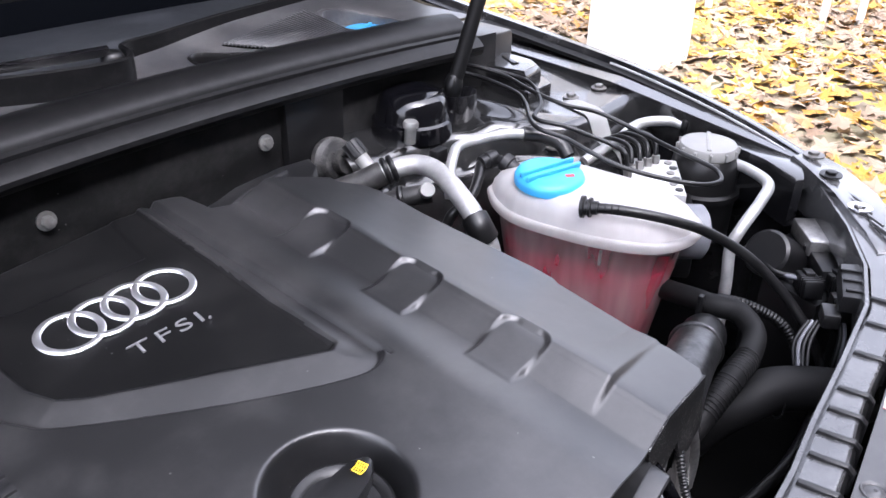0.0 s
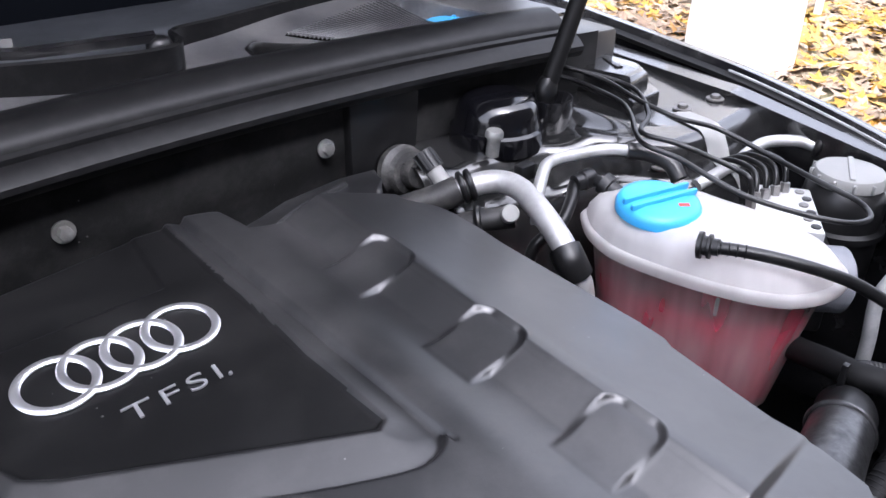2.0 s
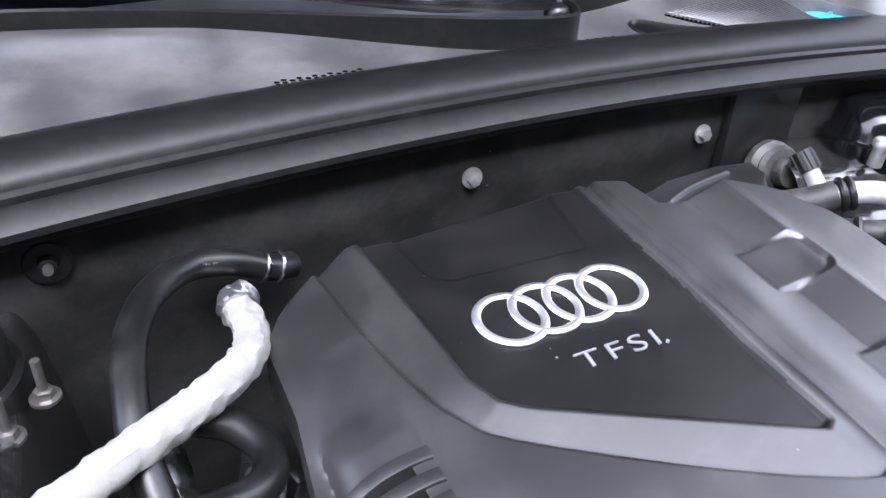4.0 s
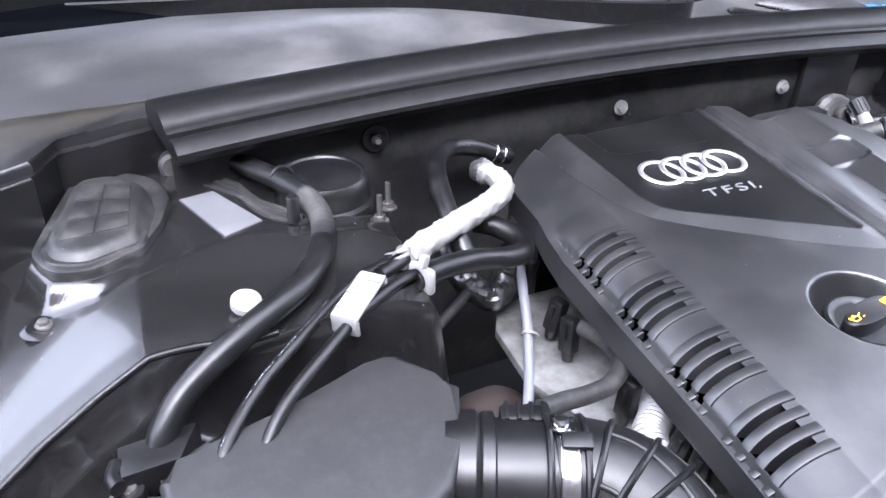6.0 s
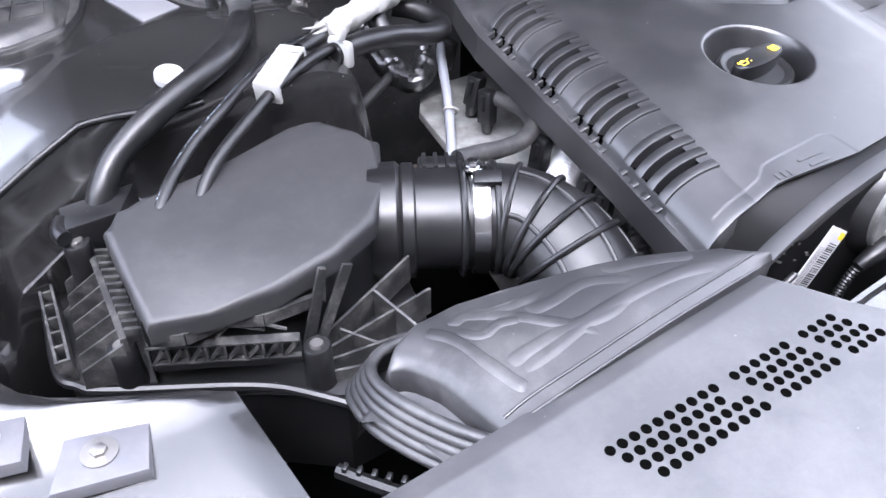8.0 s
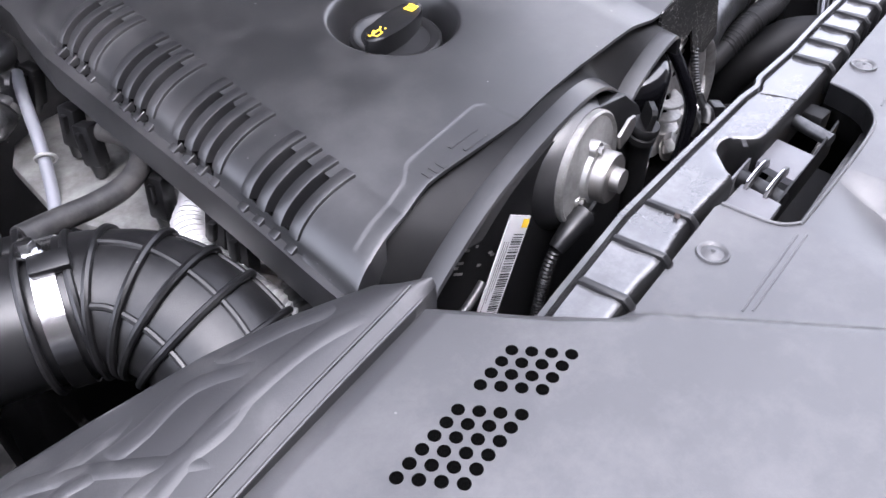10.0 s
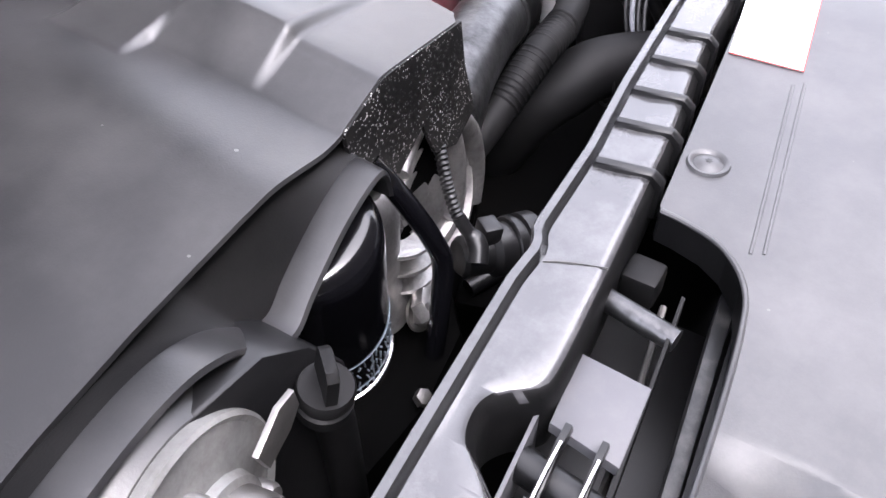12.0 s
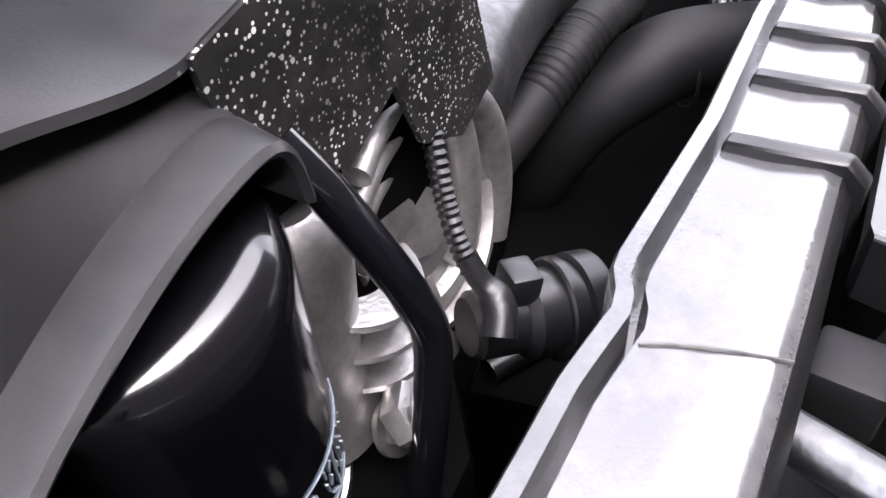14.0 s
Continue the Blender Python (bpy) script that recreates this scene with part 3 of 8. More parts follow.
# black upright trim of the wiper well
well = smooth_path([(-0.5, 1.26, 0), (-0.1, 1.215, 0), (0.09, 1.17, 0), (0.20, 1.125, 0), (0.36, 1.055, 0), (0.47, 1.012, 0), (0.545, 1.0, 0), (0.575, 1.03, 0), (0.59, 1.075, 0), (0.66, 1.09, 0), (0.80, 1.12, 0), (1.0, 1.14, 0)], 8)
part("wiper_well_trim", sweep(well, lambda i, s: [(-0.003, scuttle_z(well[i].x, well[i].y) - 0.004), (0.003, scuttle_z(well[i].x, well[i].y) - 0.004), (0.004, 0.966 - 0.010 * s), (0.0, 0.9685 - 0.010 * s), (-0.004, 0.966 - 0.010 * s)]), SEAL, scuttle, "black upright edge of the wiper well")
scuttle.data.materials.append(WELL_FLOOR)  # glossy black floor of the wiper well
well_line = [(p.x, p.y) for p in well]
for f in scuttle.data.polygons:
    c = f.center + scuttle.location
    if c.y > along(well_line, c.x):
        f.material_index = 1
windscreen = tagged(part("windscreen", sheet(spread(-0.6, 1.34, 12), spread(0, 1, 6), lambda x, v: (x, 1.25 - 0.10 * ((x - 0.36) / 0.9) ** 2 + 0.7 * v, 0.925 + 0.42 * v), ), GLASS_DARK, solid=False), "dark curved windscreen above the scuttle", "windscreen", kind="structure")
blue_cap = thing("washer_cap", (0.992, 1.006, 0.895), "blue washer filler cap sunk in the scuttle", "cap")
part("cap_disc", lathe([(0, 0.016), (0.036, 0.016), (0.043, 0.012), (0.044, 0.0), (0, 0)], aim((0.992, 1.006, 0.898), (0, 0, 1)), 36), BLUE, blue_cap)
part("rib", box((0.06, 0.006, 0.005), (0, 0, 0), 0.0015, pose(0.992, 1.006, 0.9155, 0, 0, 30)), BLUE, blue_cap)


def wiper(pts, pivot, label):
    w = thing("wiper_arm", pivot, label, "wiper")
    path = smooth_path(pts, 8)
    part("arm", sweep(path, lambda i, s: [(-0.009 + 0.003 * s, -0.004), (0.009 - 0.003 * s, -0.004), (0.007 - 0.002 * s, 0.005), (0.0, 0.008), (-0.007 + 0.002 * s, 0.005)]), PAINT, w)
    part("pivot_cap", lathe([(0, 0.009), (0.008, 0.0082), (0.013, 0.005), (0.0155, 0.0), (0.016, -0.006), (0.013, -0.008), (0.013, -0.03), (0, -0.03)], aim(pivot, (0, 0, 1)), 32), BLACK, w)
    blade = [p + Vector((-0.01, 0.022, 0.006)) for p in path[len(path) // 3:]]
    part("blade", sweep(blade, lambda i, s: [(-0.004, -0.014), (0.004, -0.014), (0.007, 0.0), (0.0, 0.008), (-0.007, 0.0)]), RUBBER, w)
    return w


wiper([(0.552, 1.045, 0.962), (0.50, 1.055, 0.962), (0.44, 1.083, 0.958), (0.40, 1.10, 0.958), (0.28, 1.165, 0.965), (0.10, 1.235, 0.975), (-0.1, 1.29, 0.985), (-0.4, 1.36, 1.0)], (0.555, 1.042, 0.955), "black wiper arm lying on the scuttle")

# rubber seal along the firewall's top, where the bonnet shuts
seal_path = [Vector((x, wall_y(x), 0.900 + 0.010 * (1 - ((x - 0.40) / 0.72) ** 2))) for x in spread(-0.30, 1.06, 70)]
SEAL_OUT = [(0.030, -0.006), (0.035, 0.002), (0.0345, 0.008), (0.024, 0.017), (0.014, 0.0205), (0.0115, 0.0195), (0.0105, 0.009), (0.004, 0.008), (0.002, 0.021), (-0.003, 0.024), (-0.006, 0.0225), (-0.008, 0.0275), (-0.012, 0.032), (-0.024, 0.040), (-0.044, 0.045), (-0.064, 0.042), (-0.078, 0.032), (-0.082, 0.022), (-0.082, 0.010), (-0.02, 0.0), (0.026, -0.008)]
bonnet_seal = thing("bonnet_seal", (0.38, 0.87, 0.90), "thick black rubber bonnet seal on top of the firewall", "seal")
part("seal_profile", sweep(seal_path, lambda i, s: SEAL_OUT), SEAL, bonnet_seal, sharp=34)
# cowl ends beyond the seal
part("end_cap", prism([(1.055, 0.845), (1.12, 0.835), (1.20, 0.85), (1.21, 0.95), (1.055, 0.955)], 0.84, lambda x, y: 0.918 - 0.12 * (x - 1.055), 0.006), COVER, bonnet_seal, "grey plastic corner piece")
COWL = [(-0.296, 0.866), (-0.340, 0.847), (-0.383, 0.827), (-0.420, 0.822), (-0.440, 0.764), (-0.50, 0.738), (-0.62, 0.70)]
part("cowl_wall", prism(COWL + [(-0.62, 0.96), (-0.296, 0.96)], 0.80, lambda x, y: 0.904 - 0.05 * max(0, -0.40 - x), 0.004), BLACK, bonnet_seal, "dark upright cowl end")
part("cowl_rail", prism([(x, y + 0.014) for x, y in COWL] + [(-0.62, 0.95), (-0.296, 0.95)], 0.89, lambda x, y: 0.917 - 0.06 * max(0, -0.40 - x), 0.005), COVER, bonnet_seal, "grey stepped cowl rail")


# inner wing of the coolant-tank side: shelf, strut tower, falling to a deep well
WR = [(0.72, 0.765), (0.80, 0.745), (0.86, 0.735), (0.92, 0.715), (1.0, 0.650), (1.06, 0.605), (1.14, 0.595), (1.24, 0.60), (1.33, 0.60)]


def wing_r(x, y):
    z = 0.828 - 0.012 * step(0.96, 1.06, x) * step(0.85, 0.70, y) - 0.010 * step(0.83, 0.76, x)
    z -= 0.014 * step(0.13, 0.08, math.hypot(x - 0.880, y - 0.80))
    z += 0.013 * step(0.05, 0.0, abs(x - 1.03 + 0.35 * (y - 0.75))) * step(0.64, 0.74, y)
    w = y - along(WR, x)
    z -= 0.05 * step(0.05, 0.0, w) ** 2 + 0.30 * step(0.0, -0.09, w)
    return z


inner_wing = tagged(part("inner_wing", sheet(spread(0.74, 1.285, 120), spread(-0.10, 0.36, 90), lambda x, w: (x, along(WR, x) + w, wing_r(x, along(WR, x) + w))), SHELF, solid=False), "black painted inner wing with strut tower beside the coolant tank", "inner wing", kind="structure")
part("wing_rail", sheet(spread(1.262, 1.312, 12), spread(0.32, 0.96, 60), lambda x, y: (x, y, along([(0.30, 0.765), (0.36, 0.775), (0.5, 0.796), (0.68, 0.822), (0.95, 0.838)], y) + 0.006 * step(1.32, 1.30, x)), 0.05), SHELF, inner_wing)
WING_TOP = [(-0.10, 0.62), (0.05, 0.655), (0.16, 0.69), (0.255, 0.715), (0.36, 0.735), (0.5, 0.76), (0.95, 0.80)]
part("wing_wall", sheet(spread(0.16, 0.95, 30), spread(0, 1, 16), lambda y, v: (1.285 - 0.9 * max(0, 0.36 - y) ** 1.5 + 0.02 * math.sin(9 * y) + 0.02 * (1 - v), y, 0.02 + (along(WING_TOP, y) - 0.02) * v)), PAINT, inner_wing, solid=False)
FLANGE = [(-0.450, 0.676), (-0.440, 0.725), (-0.410, 0.848), (-0.362, 0.856), (-0.322, 0.822), (-0.308, 0.768), (-0.322, 0.706), (-0.346, 0.655), (-0.395, 0.626), (-0.430, 0.634)]
WL = [(-0.50, 0.365), (-0.475, 0.405), (-0.441, 0.435), (-0.397, 0.464), (-0.353, 0.486), (-0.308, 0.496), (-0.26, 0.500), (-0.17, 0.515), (-0.03, 0.53)]


SWAGE = [(-0.37, 0.600), (-0.338, 0.613), (-0.300, 0.638), (-0.252, 0.657), (-0.210, 0.650), (-0.18, 0.636), (-0.13, 0.628), (-0.05, 0.62)]
SHELF_FOOT = [(-0.37, 0.590), (-0.345, 0.597), (-0.28, 0.592), (-0.22, 0.584), (-0.10, 0.570)]


def wing_l(x, y):
    z = 0.850 - 0.03 * step(-0.13, -0.04, x) - 0.30 * max(0, -0.352 - x)
    z -= 0.015 * step(0.105, 0.075, math.hypot(x + 0.134, y - 0.758))
    crest, foot = along(SWAGE, x), along(SHELF_FOOT, x)
    z -= 0.013 * step(-0.350, -0.25, x) * (1 - step(foot, crest, y)) - 0.0020 * step(0.012, 0.0, abs(y - crest - 0.003)) * step(-0.37, -0.33, x)
    z -= 0.26 * step(-0.085, -0.035, x) ** 1.5
    if -0.48 < x < -0.28 and y > 0.58:  # raised seat of the plastic cover
        seat = step(-0.022, 0.0, inside(FLANGE, x, y))
        z += seat * max(0.0, 0.850 - z)
    w = y - along(WL, x)
    ledge = step(-0.462, -0.435, x) * step(-0.27, -0.33, x)
    deep = 0.11 * step(0.0, -0.014, w) + 0.30 * step(-0.03, -0.12, w)
    shelf = 0.036 * step(0.0, -0.007, w) + 0.038 * step(-0.007, -0.030, w) + 0.34 * step(-0.032, -0.07, w)
    z -= 0.006 * step(0.03, 0.0, w) + deep + (shelf - deep) * ledge
    return z


inner_wing_b = tagged(part("inner_wing", sheet(spread(-0.50, -0.03, 160), spread(-0.13, 0.50, 150), lambda x, w: (x, along(WL, x) + w, wing_l(x, along(WL, x) + w) + 0.001 * noise.noise((x * 12, w * 12, 5)))), PAINT_DUSTY, solid=False), "dusty black painted inner wing with strut tower beside the air box", "inner wing", kind="structure")
WF = [(0.10, 0.735), (0.20, 0.757), (0.28, 0.785), (0.36, 0.812), (0.45, 0.826), (0.60, 0.830), (0.95, 0.845)]
RIMX = [(0.05, -0.26), (0.215, -0.30), (0.232, -0.36), (0.248, -0.415), (0.262, -0.440), (0.278, -0.455), (0.30, -0.463), (0.34, -0.466), (0.385, -0.468), (0.41, -0.478), (0.45, -0.494), (0.60, -0.497), (0.95, -0.497)]
part("wing_shoulder", sheet(spread(0, 1, 24), spread(0.06, 0.96, 90), lambda u, y: (along(RIMX, y) - 0.30 * u, y, along(WF, y) - 0.035 * u * u - 0.006 * step(0.08, 0.0, u)), 0.12), PAINT_DUSTY, inner_wing_b, "rounded shoulder of the wing")
# rolled rubber edge along that wing
edge = [Vector((x, along(WL, x) + 0.002, wing_l(x, along(WL, x) + 0.004) + 0.001)) for x in spread(-0.485, -0.24, 40)]
part("rolled_edge", tube(edge, lambda s: 0.0035, 10, 1), RUBBER, inner_wing_b)

# outer wing, its gutter and the lip beside the leaves
wing_line = smooth_path([(1.405, 1.25, 0.892), (1.385, 1.02, 0.872), (1.378, 0.86, 0.857), (1.372, 0.68, 0.837), (1.352, 0.50, 0.809), (1.320, 0.36, 0.782), (1.270, 0.255, 0.762), (1.195, 0.16, 0.742), (1.05, 0.05, 0.715), (0.9, -0.02, 0.69)], 8)
FEND = [(-0.060, -0.060), (-0.057, -0.014), (-0.054, -0.011), (-0.042, -0.010), (-0.038, -0.002), (-0.034, 0.002), (-0.018, 0.002), (-0.008, -0.004), (-0.001, -0.018), (0.004, -0.06), (0.008, -0.25), (0.0, -0.55), (-0.02, -0.55)]
wing_down = [Vector((p.x, p.y, p.z)) for p in wing_line]
outer_wing = tagged(part("outer_wing", sweep(wing_down, lambda i, s: [(-a, b) for a, b in FEND], closed=False, caps=False), PAINT, solid=False), "gloss black front wing of the car", "wing", kind="structure")
part("gutter_strip", sweep([p + Vector((-0.055, -0.01, -0.012)) for p in wing_line[8:56]], lambda i, s: [(-0.011, -0.004), (0.009, -0.004), (0.010, 0.003), (-0.012, 0.003)]), MATT, outer_wing)
part("bright_lip", sweep([p + Vector((-0.048, -0.008, -0.0045)) for p in wing_line[22:42]], lambda i, s: [(-0.002, -0.001), (0.002, -0.001), (0.0015, 0.0015), (-0.0015, 0.0015)]), PIPE_ALU, outer_wing, "thin bright strip along the wing's edge")
wing_line_b = smooth_path([(-0.74, 1.25, 0.93), (-0.76, 0.9, 0.90), (-0.775, 0.6, 0.87), (-0.76, 0.4, 0.83), (-0.70, 0.2, 0.78), (-0.58, 0.06, 0.745), (-0.4, -0.04, 0.72)], 8)
tagged(part("outer_wing", sweep(wing_line_b, lambda i, s: [(a, b) for a, b in FEND], closed=False, caps=False), PAINT, solid=False), "gloss black front wing of the car", "wing", kind="structure")

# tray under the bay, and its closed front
# tray's colour carries the deep shade below the engine
tagged(part("undertray", box((1.9, 1.5, 0.02), (0.33, 0.5, 0.36), 0.004), DARK), "dirty black undertray below the engine, darkened for the bay's shade", "undertray", kind="structure")
tagged(part("bumper", sheet(spread(-0.62, 1.28, 40), spread(0, 1, 20), lambda x, v: (x, -0.30 + 0.26 * ((x - 0.33) / 0.95) ** 2 - 0.06 * math.sin(math.pi * v), 0.72 - 0.55 * v)), PAINT, solid=False), "gloss black front bumper", "bumper", kind="structure")


# fallen leaves on the lawn
def leaves():
    rnd = random.Random(4)
    verts, faces = [], []
    shape = [((0.50 if k % 2 else 0.27) * (1.0 - 0.12 * math.cos(k * math.pi / 6)) * math.sin(k * math.pi / 6), (0.50 if k % 2 else 0.27) * math.cos(k * math.pi / 6)) for k in range(12)]
    while len(faces) < 26000 * 12:
        x, y = rnd.uniform(1.5, 8.0), rnd.uniform(-1.5, 7.5)
        clump = noise.noise((x * 0.9, y * 0.9, 7))
        if rnd.random() > 0.62 + 0.9 * clump:
            continue
        size, turn = rnd.uniform(0.06, 0.13), rnd.uniform(0, 6.28)
        tilt, tz = rnd.uniform(-0.5, 0.5), rnd.uniform(-0.5, 0.5)
        z0 = ground_height(x, y) + rnd.uniform(0.010, 0.030)
        b = len(verts)
        verts.append((x, y, z0 + size * 0.08))
        for u, v in shape:
            c, s = math.cos(turn), math.sin(turn)
            verts.append((x + size * (u * c - v * s), y + size * (u * s + v * c), z0 + size * (u * tilt + v * tz) + size * rnd.uniform(-0.3, 0.5) * (u * u + v * v)))
        for j in range(12):
            faces.append((b, b + 1 + j, b + 1 + (j + 1) % 12))
    me = bpy.data.meshes.new("fallen_leaves")
    me.from_pydata(verts, [], faces)
    me.materials.append(LEAF)
    return new("fallen_leaves", me)


tagged(leaves(), "yellow and brown fallen maple leaves on the lawn", "leaves", kind="stuff")
trunk_at = Vector((4.05, 2.03, 0.0))
tree = thing("tree_trunk", trunk_at, "whitewashed tree trunk standing among the leaves", "tree")
part("trunk", sweep([trunk_at + Vector((0.006 * i, 0.004 * i, -0.05 + 0.24 * i)) for i in range(16)], lambda i, s: [((0.275 - 0.004 * i + 0.008 * noise.noise((j * 0.9, i * 0.8, 2))) * math.cos(math.pi * j / 14), (0.275 - 0.004 * i + 0.008 * noise.noise((j * 0.9, i * 0.8, 2))) * math.sin(math.pi * j / 14)) for j in range(28)]), BARK, tree)
fence = thing("fence", (5.7, 1.4, 0), "white painted metal rail fence on the lawn", "fence")
FENCE_LINE = [Vector((5.22, 2.15, 0)), Vector((5.42, 1.48, 0)), Vector((5.56, 1.30, 0)), Vector((5.70, 1.10, 0)), Vector((6.0, 0.5, 0)), Vector((6.3, -0.1, 0))]
for q in FENCE_LINE:
    part("post", tube([q + Vector((0, 0, -0.1)), q + Vector((0, 0, 0.9))], 0.024, 10, 2), FENCE, fence)
for h in (0.20, 0.82):
    part("rail", tube([q + Vector((0, 0, h)) for q in FENCE_LINE], 0.022, 10, 3), FENCE, fence)

# the raised bonnet overhead, propped on its strut
bonnet_dir = Vector((0, -0.44, 0.898))
tagged(part("bonnet", sheet(spread(-0.62, 1.34, 30), spread(0, 1, 20), lambda x, v: (x, 1.20 + bonnet_dir.y * 1.15 * v, 1.03 + bonnet_dir.z * 1.12 * v - 0.05 * ((x - 0.36) / 0.98) ** 2), 0.02), BONNET_FELT, solid=False), "raised bonnet with a black felt lining", "bonnet", kind="structure")

# ---- the engine cover
def top_plane(x, y):
    return 0.853 + 0.09 * (y - 0.5) - 0.004 * step(0.30, 0.18, y)


INNER = [(0.410, 0.80), (0.411, 0.463), (0.404, 0.459), (0.23, 0.549), (0.212, 0.563), (0.201, 0.588), (0.197, 0.64), (0.182, 0.80)]
OUTER = [(0.428, 0.80), (0.436, 0.450), (0.434, 0.428), (0.420, 0.417), (0.392, 0.420), (0.312, 0.460), (0.205, 0.528), (0.180, 0.558), (0.167, 0.593), (0.154, 0.66), (0.138, 0.80)]
OUTER = [(p.x, p.y) for p in smooth_path([(x, y, 0) for x, y in OUTER], 4)]
SUB = [(0.368, 0.690), (0.384, 0.80), (0.208, 0.80), (0.225, 0.700), (0.240, 0.690)]
NAMEPLATE = [(0.112, 0.177), (0.170, 0.190), (0.183, 0.201), (0.266, 0.214), (0.274, 0.210), (0.281, 0.172), (0.112, 0.150)]
PADS = (0.609, 0.479, 0.351)
WELL = (0.303, 0.342)
RIGHT = [(0.17, 0.630), (0.217, 0.639), (0.26, 0.655), (0.40, 0.678), (0.412, 0.686), (0.44, 0.688), (0.60, 0.681), (0.64, 0.684), (0.675, 0.682), (0.70, 0.672), (0.72, 0.654), (0.735, 0.645), (0.78, 0.645)]
LEFT = [(0.15, 0.090), (0.30, 0.088), (0.55, 0.082), (0.63, 0.092), (0.74, 0.092), (0.78, 0.12)]


RIB0, RIB_GROUP, RIB_STEP = 0.2255, 0.0885, 0.0178


def slot(y):
    """The twelve slots in the rolled edge, three to a group."""
    for g in range(4):
        for s in range(3):
            if abs(y - (RIB0 + RIB_GROUP * g + RIB_STEP * (s + 0.5))) < 0.0048:
                return 1.0
    return 0.0


def cover_z(x, y):
    z = top_plane(x, y)
    lean = 0.046 * (max(0.0, 0.2 - x) / 0.115) ** 2
    if x < 0.152:  # rolled edge that carries the slats
        arch = 0.008 + 0.034 * (1 - math.sqrt(max(0.0, 1 - (min(1.0, (0.152 - x) / 0.056)) ** 2)))
        lean += (arch - lean) * step(0.605, 0.565, y)
    z -= lean
    soft = max(0.0, x - 0.538)
    fall = along([(0.20, 0.15), (0.262, 0.24), (0.30, 0.30), (0.78, 0.32)], y) * (soft * soft / 0.04 if soft < 0.02 else soft - 0.01)
    # valley beside a raised bar on the coolant side; pockets cut into the bar
    crest = -0.0005 + 0.0060 * step(0.2515 + 0.10 * (x - 0.5), 0.2590 + 0.10 * (x - 0.5), y)
    if x < 0.506:
        bar = -0.0095 * step(0.446, 0.506, x)
    elif x < 0.546:
        bar = -0.0095 + (crest + 0.0095) * ((x - 0.506) / 0.040 if x < 0.538 else 0.8 + 0.2 * step(0.538, 0.546, x))
    else:
        bar = crest * (1 - 0.6 * step(0.55, 0.68, x))
    for yc in PADS:
        d = min(x - 0.484, 0.556 - x, y - (yc - 0.028), (yc + 0.028) - y)
        if x > 0.538 and abs(y - yc) > 0.010:  # rounded far corners
            d = min(d, 0.018 - math.hypot(x - 0.538, abs(y - yc) - 0.010))
        if d > -0.003:
            rim = step(-0.003, 0.0, d) * (1 - step(0.0002, 0.0020, d)) * step(0.487, 0.52, x)
            floor = step(-0.0006, 0.0055 + 0.0025 * step(0.530, 0.545, x) * step(0.016, 0.008, abs(y - yc)), d)
            bar = bar * (1 - floor) + (-0.0066 + 0.0076 * step(0.492, 0.552, x)) * floor + 0.0002 * rim
    z += bar - fall
    di, do = inside(INNER, x, y), inside(OUTER, x, y)
    if do > -0.003:
        rise = min(1.0, max(0.1, 1.0 - 0.9 * do / max(0.004, do - di)))
        sink = 0.0085 * step(-0.003, 0.004, do) * rise
        sink += (0.0065 - sink) * step(-0.004, 0.003, di)
        if di > 0:
            sink += 0.0022 * step(-0.002, 0.0015, inside(SUB, x, y))
        z -= sink
    z -= 0.0004 * step(-0.001, 0.001, inside(NAMEPLATE, x, y))
    r = math.hypot(x - WELL[0], y - WELL[1])
    if r < 0.060:
        z -= 0.0006 * step(0.060, 0.054, r) + 0.050 * step(0.0575, 0.0415, r)
    return z


FRONT_EDGE = [(0.08, 0.158), (0.115, 0.163), (0.18, 0.177), (0.28, 0.180), (0.32, 0.187), (0.368, 0.193), (0.43, 0.198), (0.49, 0.2015), (0.515, 0.2045), (0.535, 0.206), (0.624, 0.212), (0.70, 0.219)]
REAR_EDGE = [(0.08, 0.715), (0.118, 0.738), (0.175, 0.764), (0.215, 0.762), (0.38, 0.780), (0.43, 0.777), (0.460, 0.768), (0.470, 0.730), (0.53, 0.731), (0.62, 0.733), (0.69, 0.730)]
COVER_Y = spread(0.166, 0.778, 420)


def front_roll(x, y):
    """The rounded front edge of the cover's top."""
    q = min(1.0, max(0.0, (along(FRONT_EDGE, x) + 0.008 - y) / 0.008))
    return 0.0008 * (1 - math.sqrt(1 - q * q)) * step(0.22, 0.13, x)


def cover_f(u, y):
    xl, xr = along(LEFT, y), along(RIGHT, y)
    x = xl + (xr - xl) * u
    z = cover_z(x, y)
    if slot(y) and xl + 0.010 < x < 0.138:
        z -= 0.045
    yy = y
    if y < 0.2:
        yf = along(FRONT_EDGE, x)
        yy = yf + (0.2201 - yf) * (y - 0.166) / (0.2201 - 0.166) if yf < 0.2 else max(yf, y)
        if yf >= 0.2:
            yy = yf + (0.2201 - yf) * (y - 0.166) / (0.2201 - 0.166)
        z = cover_z(x, yy)
    elif y < 0.2201:
        yf = along(FRONT_EDGE, x)
        yy = yf + (0.2201 - yf) * (y - 0.166) / (0.2201 - 0.166)
        if not slot(y):
            z = cover_z(x, yy)
    elif y > 0.69:
        yy = 0.69 + (y - 0.69) * (along(REAR_EDGE, x) - 0.69) / (0.778 - 0.69)
        z = cover_z(x, yy) - 0.010 * step(along(REAR_EDGE, x) - 0.012, along(REAR_EDGE, x), yy) ** 2
    return (x, yy, z - front_roll(x, yy))


def cover_skirt(c):
    if c.x > 0.62 and c.y > 0.219:
        return 0.06
    if c.y > 0.70:
        return 0.05
    return 0.034 if c.x < 0.13 else 0.003


